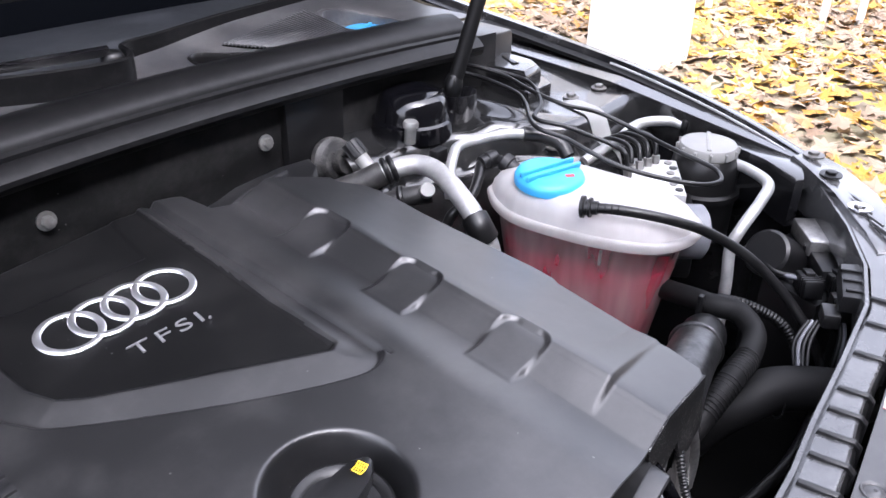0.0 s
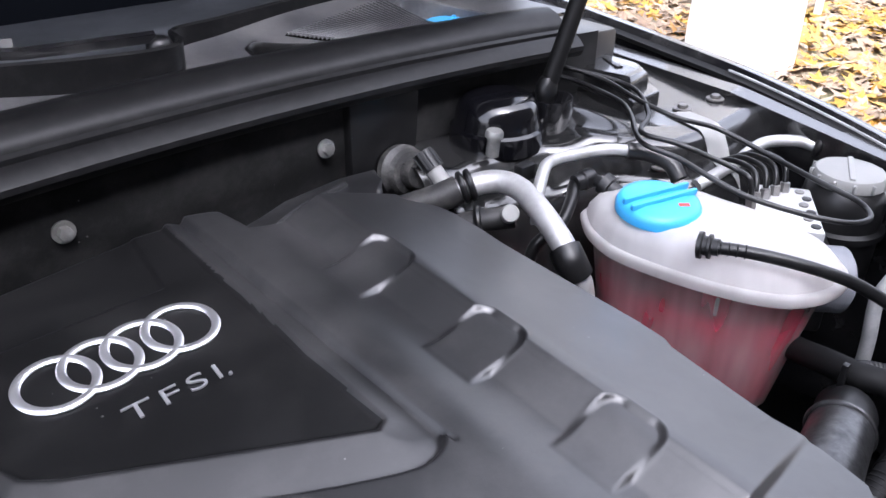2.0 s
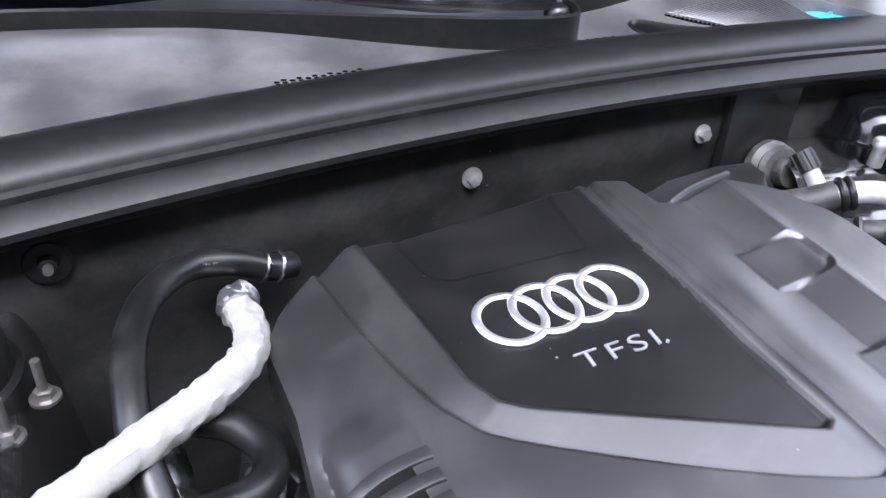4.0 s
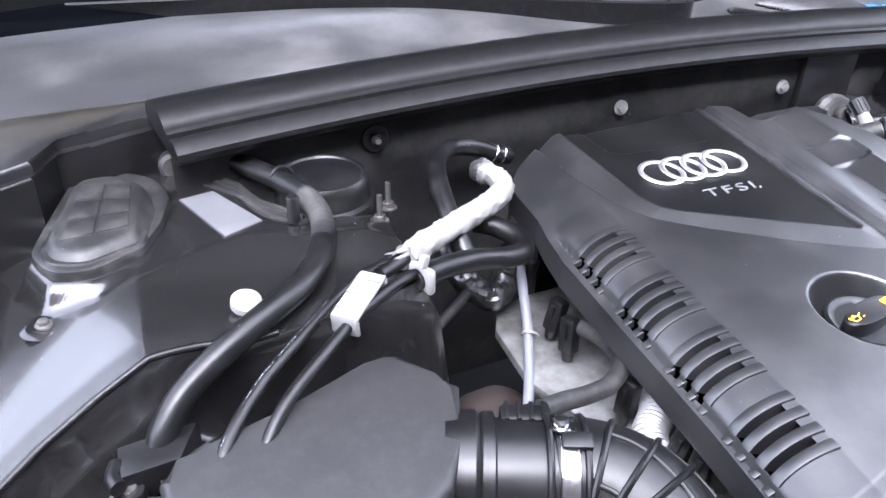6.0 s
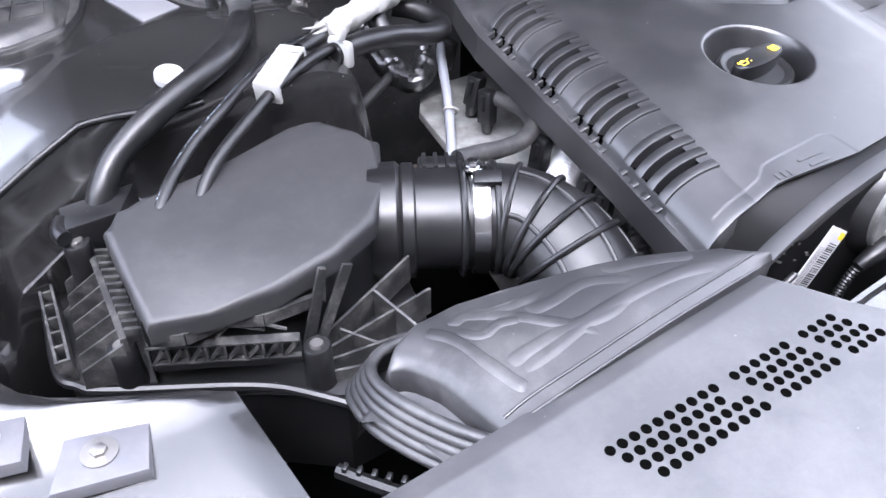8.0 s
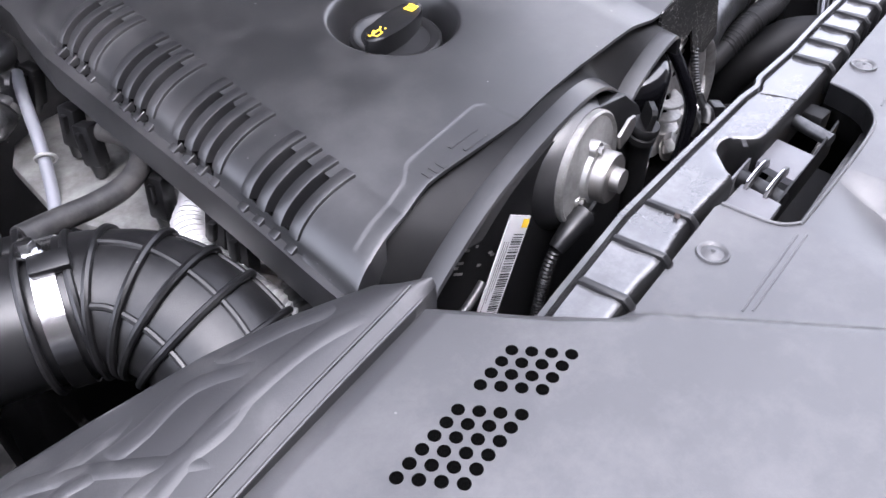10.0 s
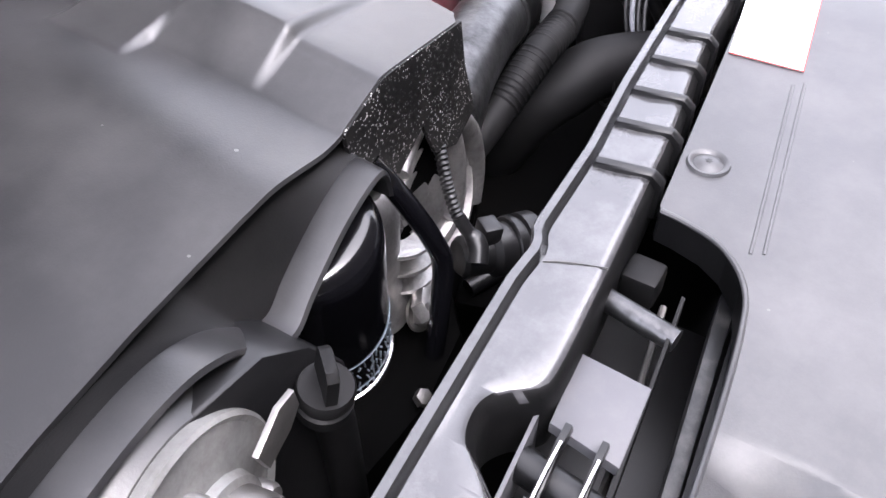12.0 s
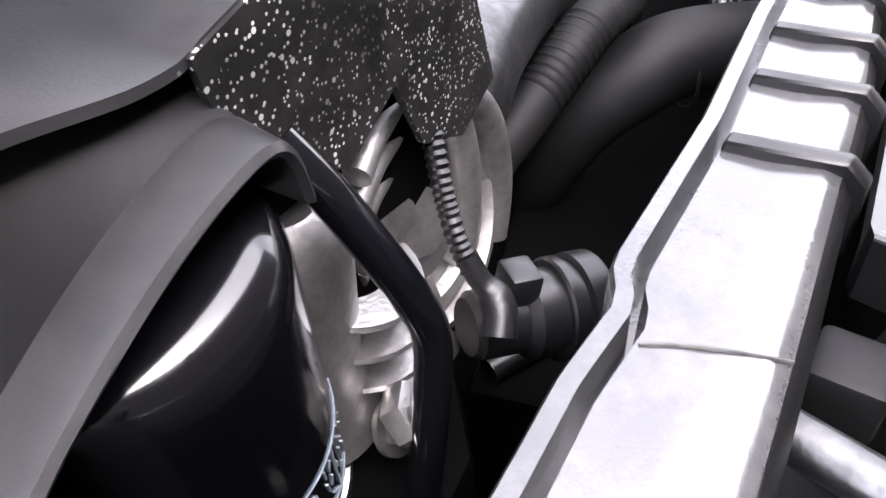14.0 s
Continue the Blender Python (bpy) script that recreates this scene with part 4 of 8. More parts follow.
engine_cover = thing("engine_cover", (0.38, 0.47, 0.76), "large dusty black plastic engine cover with a ring badge", "engine cover")
cover_shell = part("cover_shell", sheet(spread(0, 1, 400), COVER_Y, cover_f, cover_skirt), COVER, engine_cover, sharp=42)
opened = bmesh.new()  # the slots are open right through
opened.from_mesh(cover_shell.data)
gone = []
for f in opened.faces:
    c = f.calc_center_median() + engine_cover.location
    if 0.215 < c.y < 0.56 and along(LEFT, c.y) + 0.009 < c.x < 0.139 and c.z < cover_z(c.x, c.y) - 0.010:
        gone.append(f)
bmesh.ops.delete(opened, geom=gone, context="FACES")
opened.to_mesh(cover_shell.data)
opened.free()
cover_shell.data.materials.append(COVER_DARK)  # matt darker field round the badge
for f in cover_shell.data.polygons:
    c = f.center + engine_cover.location
    if 0.17 < c.x < 0.42 and inside(INNER, c.x, c.y) > -0.0005:
        f.material_index = 1

# front wall of the cover and its flanged lip, arched over the pulley and the filter
LIP = [(0.128, 0.149, 0.752), (0.150, 0.151, 0.770), (0.180, 0.154, 0.789), (0.212, 0.158, 0.803), (0.250, 0.163, 0.8125), (0.285, 0.168, 0.818), (0.33, 0.174, 0.8215), (0.362, 0.179, 0.817), (0.385, 0.182, 0.806), (0.402, 0.184, 0.790), (0.412, 0.186, 0.778), (0.425, 0.187, 0.773), (0.440, 0.190, 0.779), (0.460, 0.1925, 0.788), (0.480, 0.195, 0.7945), (0.500, 0.197, 0.7985), (0.512, 0.1985, 0.7965), (0.518, 0.1995, 0.788), (0.521, 0.200, 0.775)]
lip = smooth_path(LIP, 6)


def front_rows(span):
    bm = bmesh.new()
    rows = []
    for i, q in enumerate(lip):
        s = i / (len(lip) - 1)
        x = q.x
        tx = 0.085 + (x - 0.128) * (0.517 - 0.085) / (0.521 - 0.128)
        ty = along(FRONT_EDGE, tx)
        t = Vector((tx, ty, cover_z(tx, ty) - front_roll(tx, ty)))
        n = (lip[min(i + 1, len(lip) - 1)] - lip[max(i - 1, 0)]).normalized()
        out = Vector((-n.z, 0, n.x))
        rows.append([bm.verts.new(v) for v in (t, t + Vector((0, 0.0005, -0.0025)), t + Vector((0, 0.012, -0.006)), q + out * 0.001 + Vector((0, 0.0015, 0)), q + out * 0.0012, q + Vector((0, -0.0145, -0.0005)), q + Vector((0, -0.016, -0.001)) - out * 0.0015, q + Vector((0, -0.015, 0)) - out * 0.0040, q + Vector((0, 0.004, 0)) - out * 0.0045)])
    for a, b in zip(rows, rows[1:]):
        for j in span:
            bm.faces.new((a[j], b[j], b[j + 1], a[j + 1]))
    bmesh.ops.delete(bm, geom=[v for v in bm.verts if not v.link_faces], context="VERTS")
    return bm


# wall darker than the cover's top: the shade of this side is coloured in
part("front_wall", front_rows(range(0, 3)), EDGE_BLACK, engine_cover, "front wall, darkened for its shade", sharp=40)
part("front_flange", front_rows(range(3, 8)), COVER, engine_cover, "arched flange over pulley and filter", sharp=40)
# splashed apron under the front block
APRON = [(0.640, 0.775), (0.656, 0.733), (0.628, 0.722), (0.600, 0.735), (0.585, 0.766), (0.556, 0.752), (0.538, 0.766), (0.524, 0.778), (0.512, 0.790)]
front_y = FRONT_EDGE
bma = bmesh.new()
rim_top = [Vector((x, along(front_y, x) - 0.0015, cover_z(x, along(front_y, x)) - 0.0008)) for x in (0.508, 0.517, 0.525, 0.533, 0.540, 0.546, 0.553, 0.56, 0.575, 0.59, 0.605, 0.62, 0.634)]
rim_low = [Vector((x, along(front_y, x) - 0.0015, z)) for x, z in APRON]
fa = bma.faces.new([bma.verts.new(v) for v in rim_top + rim_low])
ext = bmesh.ops.extrude_face_region(bma, geom=[fa])
bmesh.ops.translate(bma, vec=(0, 0.003, 0), verts=[g for g in ext["geom"] if isinstance(g, bmesh.types.BMVert)])
part("splashed_apron", bma, SPECKLE, engine_cover, "front apron covered in dried white splashes")
# arched slats between the slots
for g in range(4):
    for s in range(4):
        y = RIB0 + RIB_GROUP * g + RIB_STEP * s
        pts = [(x, y, cover_z(x, y) + 0.0004) for x in (0.1525, 0.146, 0.138, 0.128, 0.118, 0.110, 0.104, 0.1005, 0.098)]
        part("slat", sweep(smooth_path(pts, 3), lambda i, q: [(-0.0052, -0.026), (0.0052, -0.026), (0.0057, -0.0006), (0.0052, 0.0012), (0.0036, 0.0016), (-0.0036, 0.0016), (-0.0052, 0.0012), (-0.0057, -0.0006)]), COVER, engine_cover)
        foot = Vector((0.0955, y, cover_z(0.0955, y)))
        part("slat_foot", prism([(-0.0045, -0.0045), (0.0045, -0.0045), (0.0045, 0.0045), (-0.0045, 0.0045)], -0.003, lambda a, b: 0.0035 + 0.5 * a, 0.0008, Matrix.Translation(foot)), COVER, engine_cover)
# lower rear block of the cover, behind the coolant-side bar
part("rear_block", prism([(0.478, 0.722), (0.600, 0.724), (0.640, 0.738), (0.668, 0.775), (0.690, 0.812), (0.640, 0.822), (0.560, 0.806), (0.488, 0.785)], 0.75, lambda x, y: 0.843 - 0.12 * (y - 0.73), 0.009, seg=3), COVER, engine_cover, "lower rear block")
part("rear_block_rib", tube([(0.50, 0.745, 0.8415), (0.56, 0.775, 0.838), (0.63, 0.792, 0.836)], 0.004, 8, 6), COVER, engine_cover)
# badge of four rings and the engine type below it
for i in range(4):
    x, y = 0.2605 + 0.0316 * i, 0.6320 + 0.0012 * i
    m = pose(x, y, cover_z(x, y) + 0.0012) @ pose(0, 0, 0, 5.2, 0, 0)
    part("badge_ring", ring(m, 0.0262, 0.0036, 64, 12, 0.5), CHROME, engine_cover, "bright chrome ring")


def lettering(text, size, m, mat, parent, name="lettering", depth=0.001, bold=0.0, spacing=1.0):
    cu = bpy.data.curves.new(name, "FONT")
    cu.body, cu.size, cu.extrude, cu.offset, cu.space_character = text, size, depth, bold, spacing
    tmp = bpy.data.objects.new(name, cu)
    me = bpy.data.meshes.new_from_object(tmp)
    bpy.data.objects.remove(tmp)
    bm = bmesh.new()
    bm.from_mesh(me)
    bpy.data.meshes.remove(me)
    bmesh.ops.transform(bm, matrix=m, verts=bm.verts)
    return part(name, bm, mat, parent)


lettering("TFSI", 0.0225, pose(0.2800, 0.5655, cover_z(0.31, 0.565) + 0.0022, 5.2, 0, 1) @ Matrix(((1.60, 0.10, 0, 0), (0, 1, 0, 0), (0, 0, 1, 0), (0, 0, 0, 1))), SATIN, engine_cover, "type_lettering", 0.0007, -0.00025, 1.20)
part("type_dot", lathe([(0, 0.002), (0.0012, 0.002), (0.0015, 0.0), (0, 0)], pose(0.3575, 0.5672, cover_z(0.3575, 0.5672) + 0.0012), 12), SATIN, engine_cover)
# raised maker's text, unreadable, as bars
for k, (u, w) in enumerate(((0.232, 0.030), (0.236, 0.026))):
    y = 0.193 - 0.009 * k
    part("raised_text", box((w, 0.003, 0.0006), (0, 0, 0), 0, pose(u, y, cover_z(u, y) + 0.0002, 5, 0, 4)), COVER, engine_cover)
for k in range(3):
    x = 0.186 + 0.007 * k
    part("raised_mark", box((0.0045, 0.008, 0.0006), (0, 0, 0), 0, pose(x, 0.183, cover_z(x, 0.183) + 0.0002, 5, 0, 4)), COVER, engine_cover)

# oil filler cap in its well
oil_cap = thing("oil_filler_cap", (0.303, 0.342, 0.80), "black oil filler cap with yellow pictograms, in a round well", "cap")
part("cap_body", lathe([(0, 0.0150), (0.030, 0.0155), (0.0335, 0.0185), (0.0375, 0.0190), (0.0400, 0.0170), (0.0408, 0.010), (0.0408, -0.025), (0, -0.025)], aim((0.303, 0.341, 0.806), (0, -0.09, 1)), 56), BLACK, oil_cap)
hm = pose(0.303, 0.341, 0.8245, 4, 0, 14)
grip = part("grip", prism([(0.0405 * math.cos(a), 0.0135 * math.sin(a)) for a in spread(0, 6.283 * 23 / 24, 24)], -0.006, 0.0125, 0.003, hm), BLACK, oil_cap)
def stroke(pts, r=0.0007):
    """A thin printed line on the grip's top."""
    return join(*[tube([hm @ Vector((*a, 0.0128)), hm @ Vector((*b, 0.0128))], r, 5, 1) for a, b in zip(pts, pts[1:])])


part("pictogram", join(stroke([(-0.031, -0.003), (-0.023, -0.003), (-0.021, 0.002), (-0.0315, 0.002), (-0.031, -0.003)]), stroke([(-0.021, 0.0005), (-0.0175, 0.0032), (-0.016, 0.003)]), stroke([(-0.0285, 0.002), (-0.0285, 0.004), (-0.025, 0.004), (-0.025, 0.002)]), stroke([(-0.0315, 0.001), (-0.034, 0.0025), (-0.0335, 0.004)]), stroke([(-0.0165, -0.001), (-0.0165, -0.0025)], 0.0009)), YELLOW, oil_cap, "yellow oil can pictogram")
part("pictogram", join(stroke([(0.0215, -0.004), (0.0215, 0.004), (0.0265, 0.0034), (0.0315, 0.004), (0.0315, -0.004), (0.0265, -0.0046), (0.0215, -0.004)]), stroke([(0.0265, 0.0034), (0.0265, -0.0046)]), *[stroke([(x, y), (x + 0.0024, y)]) for x in (0.0228, 0.0278) for y in (0.0018, -0.0002, -0.0022)]), YELLOW, oil_cap, "yellow open book pictogram")

# engine under the cover
engine_block = thing("engine_block", (0.38, 0.45, 0.37), "dirty engine block under the plastic cover, darkened for the bay's shade", "engine")
# block painted nearly black for the shade under the cover
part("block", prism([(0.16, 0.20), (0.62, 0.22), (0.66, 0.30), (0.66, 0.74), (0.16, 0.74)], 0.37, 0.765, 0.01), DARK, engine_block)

# ---- the front: radiator panel, lock carrier, latch, intake scoop
EDGE = [(-0.40, 0.045), (-0.142, 0.0835), (0.123, 0.1265), (0.138, 0.108), (0.165, 0.072), (0.198, 0.036), (0.215, 0.034), (0.232, 0.035), (0.364, 0.051), (0.3715, 0.049), (0.3735, 0.030), (0.376, 0.012), (0.381, 0.002), (0.390, -0.005), (0.40, -0.006), (0.49, 0.0), (0.545, 0.006), (0.568, 0.013), (0.583, 0.025), (0.591, 0.038), (0.5955, 0.055), (0.597, 0.066), (0.602, 0.068), (0.703, 0.078), (0.9, 0.098), (1.0, 0.115), (1.12, 0.14)]


def panel_z(x, y):
    side = 0.205 - 0.80 * (y - 0.03)
    hump = min(1.0, max(0.0, (side + 0.026 - x) / 0.034))
    z = 0.757 + 0.029 * hump
    rear = along(EDGE, x)
    z -= 0.010 * hump * max(0.0, 1 - (rear - y) / 0.020)
    crease = 0.0135 + 0.10 * x
    z -= 0.05 * max(0, crease - y) * hump * 0.35
    # shallow bay before the latch, with a steep flank on one side
    crisp = along([(-0.30, 0.36), (-0.102, 0.463), (-0.074, 0.479), (-0.040, 0.485), (0.02, 0.481)], y)
    left = along([(-0.30, 0.27), (-0.13, 0.345), (-0.062, 0.378), (-0.008, 0.390), (0.02, 0.395)], y)
    depth = along([(-0.20, 0.040), (-0.10, 0.034), (-0.064, 0.027), (-0.03, 0.015), (0.004, 0.0)], y)
    if left < x < crisp:
        floor = (x - left) / (crisp - 0.019 - left)
        z -= depth * (1 - hump) * (floor ** 1.5 if floor < 1 else (crisp - x) / 0.019)
    z -= 0.05 * step(-0.16, -0.32, y)
    z -= 0.03 * step(0.85, 1.12, x)
    return z


panel_x = sorted(set([round(v, 4) for v in spread(-0.40, 1.12, 230)] + [p[0] for p in EDGE] + spread(0.3712, 0.402, 16) + spread(0.545, 0.603, 22) + spread(0.42, 0.495, 32)))
front_panel = thing("radiator_shroud", (0.35, -0.05, 0.70), "grey plastic panel over the radiator with a latch opening", "radiator cover")
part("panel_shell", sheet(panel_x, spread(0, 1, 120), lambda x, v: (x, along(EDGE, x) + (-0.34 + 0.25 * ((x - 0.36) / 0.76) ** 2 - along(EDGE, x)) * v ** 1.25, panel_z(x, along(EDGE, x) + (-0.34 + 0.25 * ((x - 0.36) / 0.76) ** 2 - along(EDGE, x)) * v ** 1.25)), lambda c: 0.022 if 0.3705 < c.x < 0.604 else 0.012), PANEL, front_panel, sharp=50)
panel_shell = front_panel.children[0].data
panel_shell.materials.append(BLACK)  # wall of the latch opening: shade put into the grey panel's colour
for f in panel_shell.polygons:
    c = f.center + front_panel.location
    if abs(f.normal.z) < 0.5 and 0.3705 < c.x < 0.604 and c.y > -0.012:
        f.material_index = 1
# rolled rim round the latch opening
rim = [(x, y, panel_z(x, y) + 0.0005) for x, y in EDGE if 0.37 < x < 0.60]
part("opening_rim", tube(rim, 0.0016, 8, 4), PANEL, front_panel)
for a, b in (((0.377, -0.010), (0.280, -0.019)), ((0.382, -0.015), (0.285, -0.024)), ((0.750, 0.036), (0.590, 0.016)), ((0.755, 0.030), (0.593, 0.010))):
    part("stiffening_rib", tube([(a[0] + (b[0] - a[0]) * s, a[1] + (b[1] - a[1]) * s, panel_z(a[0] + (b[0] - a[0]) * s, a[1] + (b[1] - a[1]) * s) - 0.0004) for s in (0, 0.5, 1)], 0.0012, 6, 4), PANEL, front_panel)
for x, y in ((0.317, 0.025), (0.648, 0.057)):
    z = panel_z(x, y)
    s = part("panel_screw", lathe([(0, 0.0016), (0.004, 0.0016), (0.0055, 0.0008), (0.0085, -0.0004), (0.0105, 0.0014), (0.0118, 0.0015), (0.0125, -0.0005), (0, -0.0005)], aim((x, y, z + 0.0005), (0, 0, 1)), 36), PANEL, front_panel)
    # dark star on the screw head, the socket's shade as colour
    part("socket", prism([((0.0022 if k % 2 else 0.0013) * math.cos(k * math.pi / 6), (0.0022 if k % 2 else 0.0013) * math.sin(k * math.pi / 6)) for k in range(12)], 0, 0.0018, 0, aim((x, y, z + 0.0006), (0, 0, 1))), INK, s)
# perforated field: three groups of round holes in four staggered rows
# each hole is a near-black disc laid on the panel for its shade
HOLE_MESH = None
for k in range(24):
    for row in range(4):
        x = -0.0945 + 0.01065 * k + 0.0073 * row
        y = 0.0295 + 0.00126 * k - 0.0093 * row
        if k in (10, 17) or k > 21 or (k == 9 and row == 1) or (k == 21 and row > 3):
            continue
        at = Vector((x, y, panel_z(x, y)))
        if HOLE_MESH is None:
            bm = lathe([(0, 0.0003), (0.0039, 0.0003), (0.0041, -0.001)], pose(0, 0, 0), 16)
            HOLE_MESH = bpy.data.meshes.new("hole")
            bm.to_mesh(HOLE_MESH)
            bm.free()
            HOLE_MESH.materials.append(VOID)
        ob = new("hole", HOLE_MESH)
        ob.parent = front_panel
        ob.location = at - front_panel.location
stk = [(0.765, 0.082), (0.767, 0.034), (0.869, 0.046), (0.841, 0.093)]
part("paper_label", prism(stk, 0.7574, 0.7580), LABEL, front_panel, "white paper label with a red edge")
part("label_edge", tube([(0.765, 0.082, 0.758), (0.767, 0.034, 0.758), (0.868, 0.046, 0.758)], 0.0004, 6, 1), RED_INK, front_panel)

# lock carrier: ribbed beam along the front
REAR = [(0.05, 0.050), (0.198, 0.079), (0.30, 0.096), (0.40, 0.104), (0.508, 0.112), (0.534, 0.111), (0.545, 0.117), (0.617, 0.120), (0.69, 0.128), (0.80, 0.136), (0.93, 0.148), (1.02, 0.175), (1.114, 0.224), (1.20, 0.282), (1.262, 0.335)]
FRONT = [(0.05, 0.010), (0.226, 0.037), (0.278, 0.041), (0.323, 0.050), (0.395, 0.055), (0.403, 0.059), (0.412, 0.069), (0.420, 0.078), (0.429, 0.0825), (0.440, 0.083), (0.450, 0.077), (0.458, 0.068), (0.470, 0.063), (0.528, 0.067), (0.605, 0.074), (0.666, 0.080), (0.75, 0.092), (0.90, 0.103), (1.02, 0.126), (1.12, 0.172), (1.20, 0.225), (1.27, 0.275)]
FRONT = [(p.x, p.y) for p in smooth_path([(x, y, 0) for x, y in FRONT], 4)]
lock_carrier = thing("lock_carrier", (0.6, 0.1, 0.70), "long dusty black ribbed lock carrier across the car's front", "beam")


def carrier_ring(x):
    r, f = along(REAR, x), along(FRONT, x)
    w = r - f
    sag = 0.0014
    t = 0.764
    return [(f + 0.001, 0.715), (f, t - 0.008), (f + 0.004, t - 0.002), (f + w * 0.2, t - sag * 0.3), (f + w * 0.5, t - sag), (r - 0.0092, t - sag * 0.5), (r - 0.0088, t - 0.020), (r - 0.0058, t - 0.020), (r - 0.0054, t + 0.002), (r - 0.001, t + 0.002), (r, t), (r + 0.001, 0.715)]


def carrier():
    bm = bmesh.new()
    xs = sorted(set([round(v, 4) for v in spread(0.05, 1.262, 200)] + spread(0.39, 0.46, 40)))
    rows = [[bm.verts.new((x, y, z)) for y, z in carrier_ring(x)] for x in xs]
    for a, b in zip(rows, rows[1:]):
        for j in range(len(a)):
            k = (j + 1) % len(a)
            bm.faces.new((a[j], a[k], b[k], b[j]))
    bm.faces.new(rows[0])
    bm.faces.new(rows[-1][::-1])
    return bm


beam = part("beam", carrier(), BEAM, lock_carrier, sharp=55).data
beam.materials.append(EDGE_BLACK)  # front flank: its shaded side put into the colour
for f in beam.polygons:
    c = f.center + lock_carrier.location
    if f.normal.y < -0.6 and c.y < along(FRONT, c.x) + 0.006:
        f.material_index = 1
for x, w in ((0.230, 0.011), (0.283, 0.010), (0.333, 0.009), (0.615, 0.011), (0.655, 0.010), (0.690, 0.010), (0.728, 0.010), (0.765, 0.010), (0.835, 0.011), (0.90, 0.010), (0.955, 0.010)):
    r, f = along(REAR, x), along(FRONT, x)
    t = 0.764
    prof = [(f - 0.0035, 0.735), (f - 0.0035, t - 0.004), (f + 0.003, t + 0.0024), (r - 0.010, t + 0.0024), (r - 0.0092, t - 0.003), (f + 0.006, t - 0.006), (f + 0.002, 0.735)]
    sk = 0.18
    bm = bmesh.new()
    w *= 0.62
    a = [bm.verts.new((x - w / 2 - sk * (y - f), y, z)) for y, z in prof]
    b = [bm.verts.new((x + w / 2 - sk * (y - f), y, z)) for y, z in prof]
    bm.faces.new(a)
    bm.faces.new(b[::-1])
    for j in range(len(prof)):
        k = (j + 1) % len(prof)
        bm.faces.new((a[j], b[j], b[k], a[k]))
    bmesh.ops.recalc_face_normals(bm, faces=bm.faces)
    bmesh.ops.bevel(bm, geom=bm.edges[:], offset=0.0008, segments=1, affect="EDGES")
    part("strap", bm, BLACK, lock_carrier, "raised cross strap")
for x in (0.538,):
    r, f = along(REAR, x), along(FRONT, x)
    part("joint_line", tube([(x - 0.012, r - 0.012, 0.7634), (x - 0.006, (r + f) / 2, 0.7632), (x, f + 0.004, 0.7636)], 0.0005, 6, 6), DUSTY, lock_carrier)
bug = thing("dead_leaf", (0.327, 0.062, 0.764), "small dry brown leaf scrap lying on the lock carrier", "leaf")
part("blade", sheet(spread(-0.0045, 0.0045, 5), spread(-0.0022, 0.0022, 4), lambda u, v: (0.327 + u, 0.062 + v + 0.3 * u, 0.7655 + 6 * u * u + 0.3 * abs(v))), RUST, bug, solid=False)

# bonnet latch in the opening
latch = thing("bonnet_latch", (0.46, 0.04, 0.70), "grey painted bonnet latch with dark hooks", "latch")
part("plate", prism([(0.384, 0.054), (0.386, 0.017), (0.418, 0.020), (0.421, 0.056)], 0.738, 0.745, 0.001), GREYPLATE, latch)
part("plate", prism([(0.457, 0.062), (0.452, 0.027), (0.497, 0.030), (0.499, 0.066)], 0.738, 0.745, 0.001), GREYPLATE, latch)
part("side_wall", prism([(0.40, 0.713), (0.55, 0.713), (0.545, 0.752), (0.50, 0.7445), (0.45, 0.7445), (0.42, 0.7445), (0.40, 0.7445)], 0, 0.002, 0.0005, Matrix(((1, 0, 0, 0), (0.09, 0, -1, 0.0285), (0, 1, 0, 0), (0, 0, 0, 1))) @ pose(0, 0, 0)), GREYPLATE, latch)
# second wall of the grey latch, blackened for the shade in the pit
part("side_wall", prism([(0.40, 0.713), (0.555, 0.713), (0.55, 0.752), (0.50, 0.7445), (0.40, 0.7445)], 0, 0.002, 0.0005, Matrix(((1, 0, 0, 0), (0.09, 0, -1, -0.013), (0, 1, 0, 0), (0, 0, 0, 1)))), EDGE_BLACK, latch)
part("cross_pin", tube([(0.536, 0.072, 0.745), (0.529, 0.030, 0.744)], 0.0062, 14, 2), DARK_FOIL, latch)
part("drum", tube([(0.438, 0.066, 0.736), (0.432, 0.024, 0.736)], 0.0085, 16, 2), BLACK, latch)
for y in (0.0515, 0.0345):
    h = part("hook", prism([(0.413, 0.742), (0.418, 0.749), (0.428, 0.753), (0.446, 0.756), (0.456, 0.753), (0.459, 0.745), (0.452, 0.744), (0.445, 0.749), (0.430, 0.746), (0.420, 0.741)], -0.0016, 0.0016, 0.0004, Matrix(((1, 0, 0, 0), (0.06, 0, -1, y - 0.026), (0, 1, 0, 0), (0, 0, 0, 1)))), BLACK, latch)
    part("bright_edge", tube([(0.418, y, 0.7505), (0.430, y, 0.7550), (0.444, y, 0.7570)], 0.0012, 6, 2), BRIGHT, h)
part("release_box", box((0.02, 0.02, 0.02), (0.565, 0.060, 0.735), 0.003), EDGE_BLACK, latch)
part("pull_rod", tube([(0.56, 0.045, 0.728), (0.50, 0.036, 0.724), (0.44, 0.03, 0.722)], 0.002, 8, 3), STEEL, latch)
part("back_wall", prism([(0.37, -0.008), (0.60, 0.012), (0.60, 0.0), (0.37, -0.02)], 0.64, 0.725), BLACK, latch)
part("inner_ledge", prism([(0.42, 0.004), (0.585, 0.022), (0.588, 0.014), (0.42, -0.003)], 0.70, 0.728, 0.001), FLANK, latch, "dusty ledge")
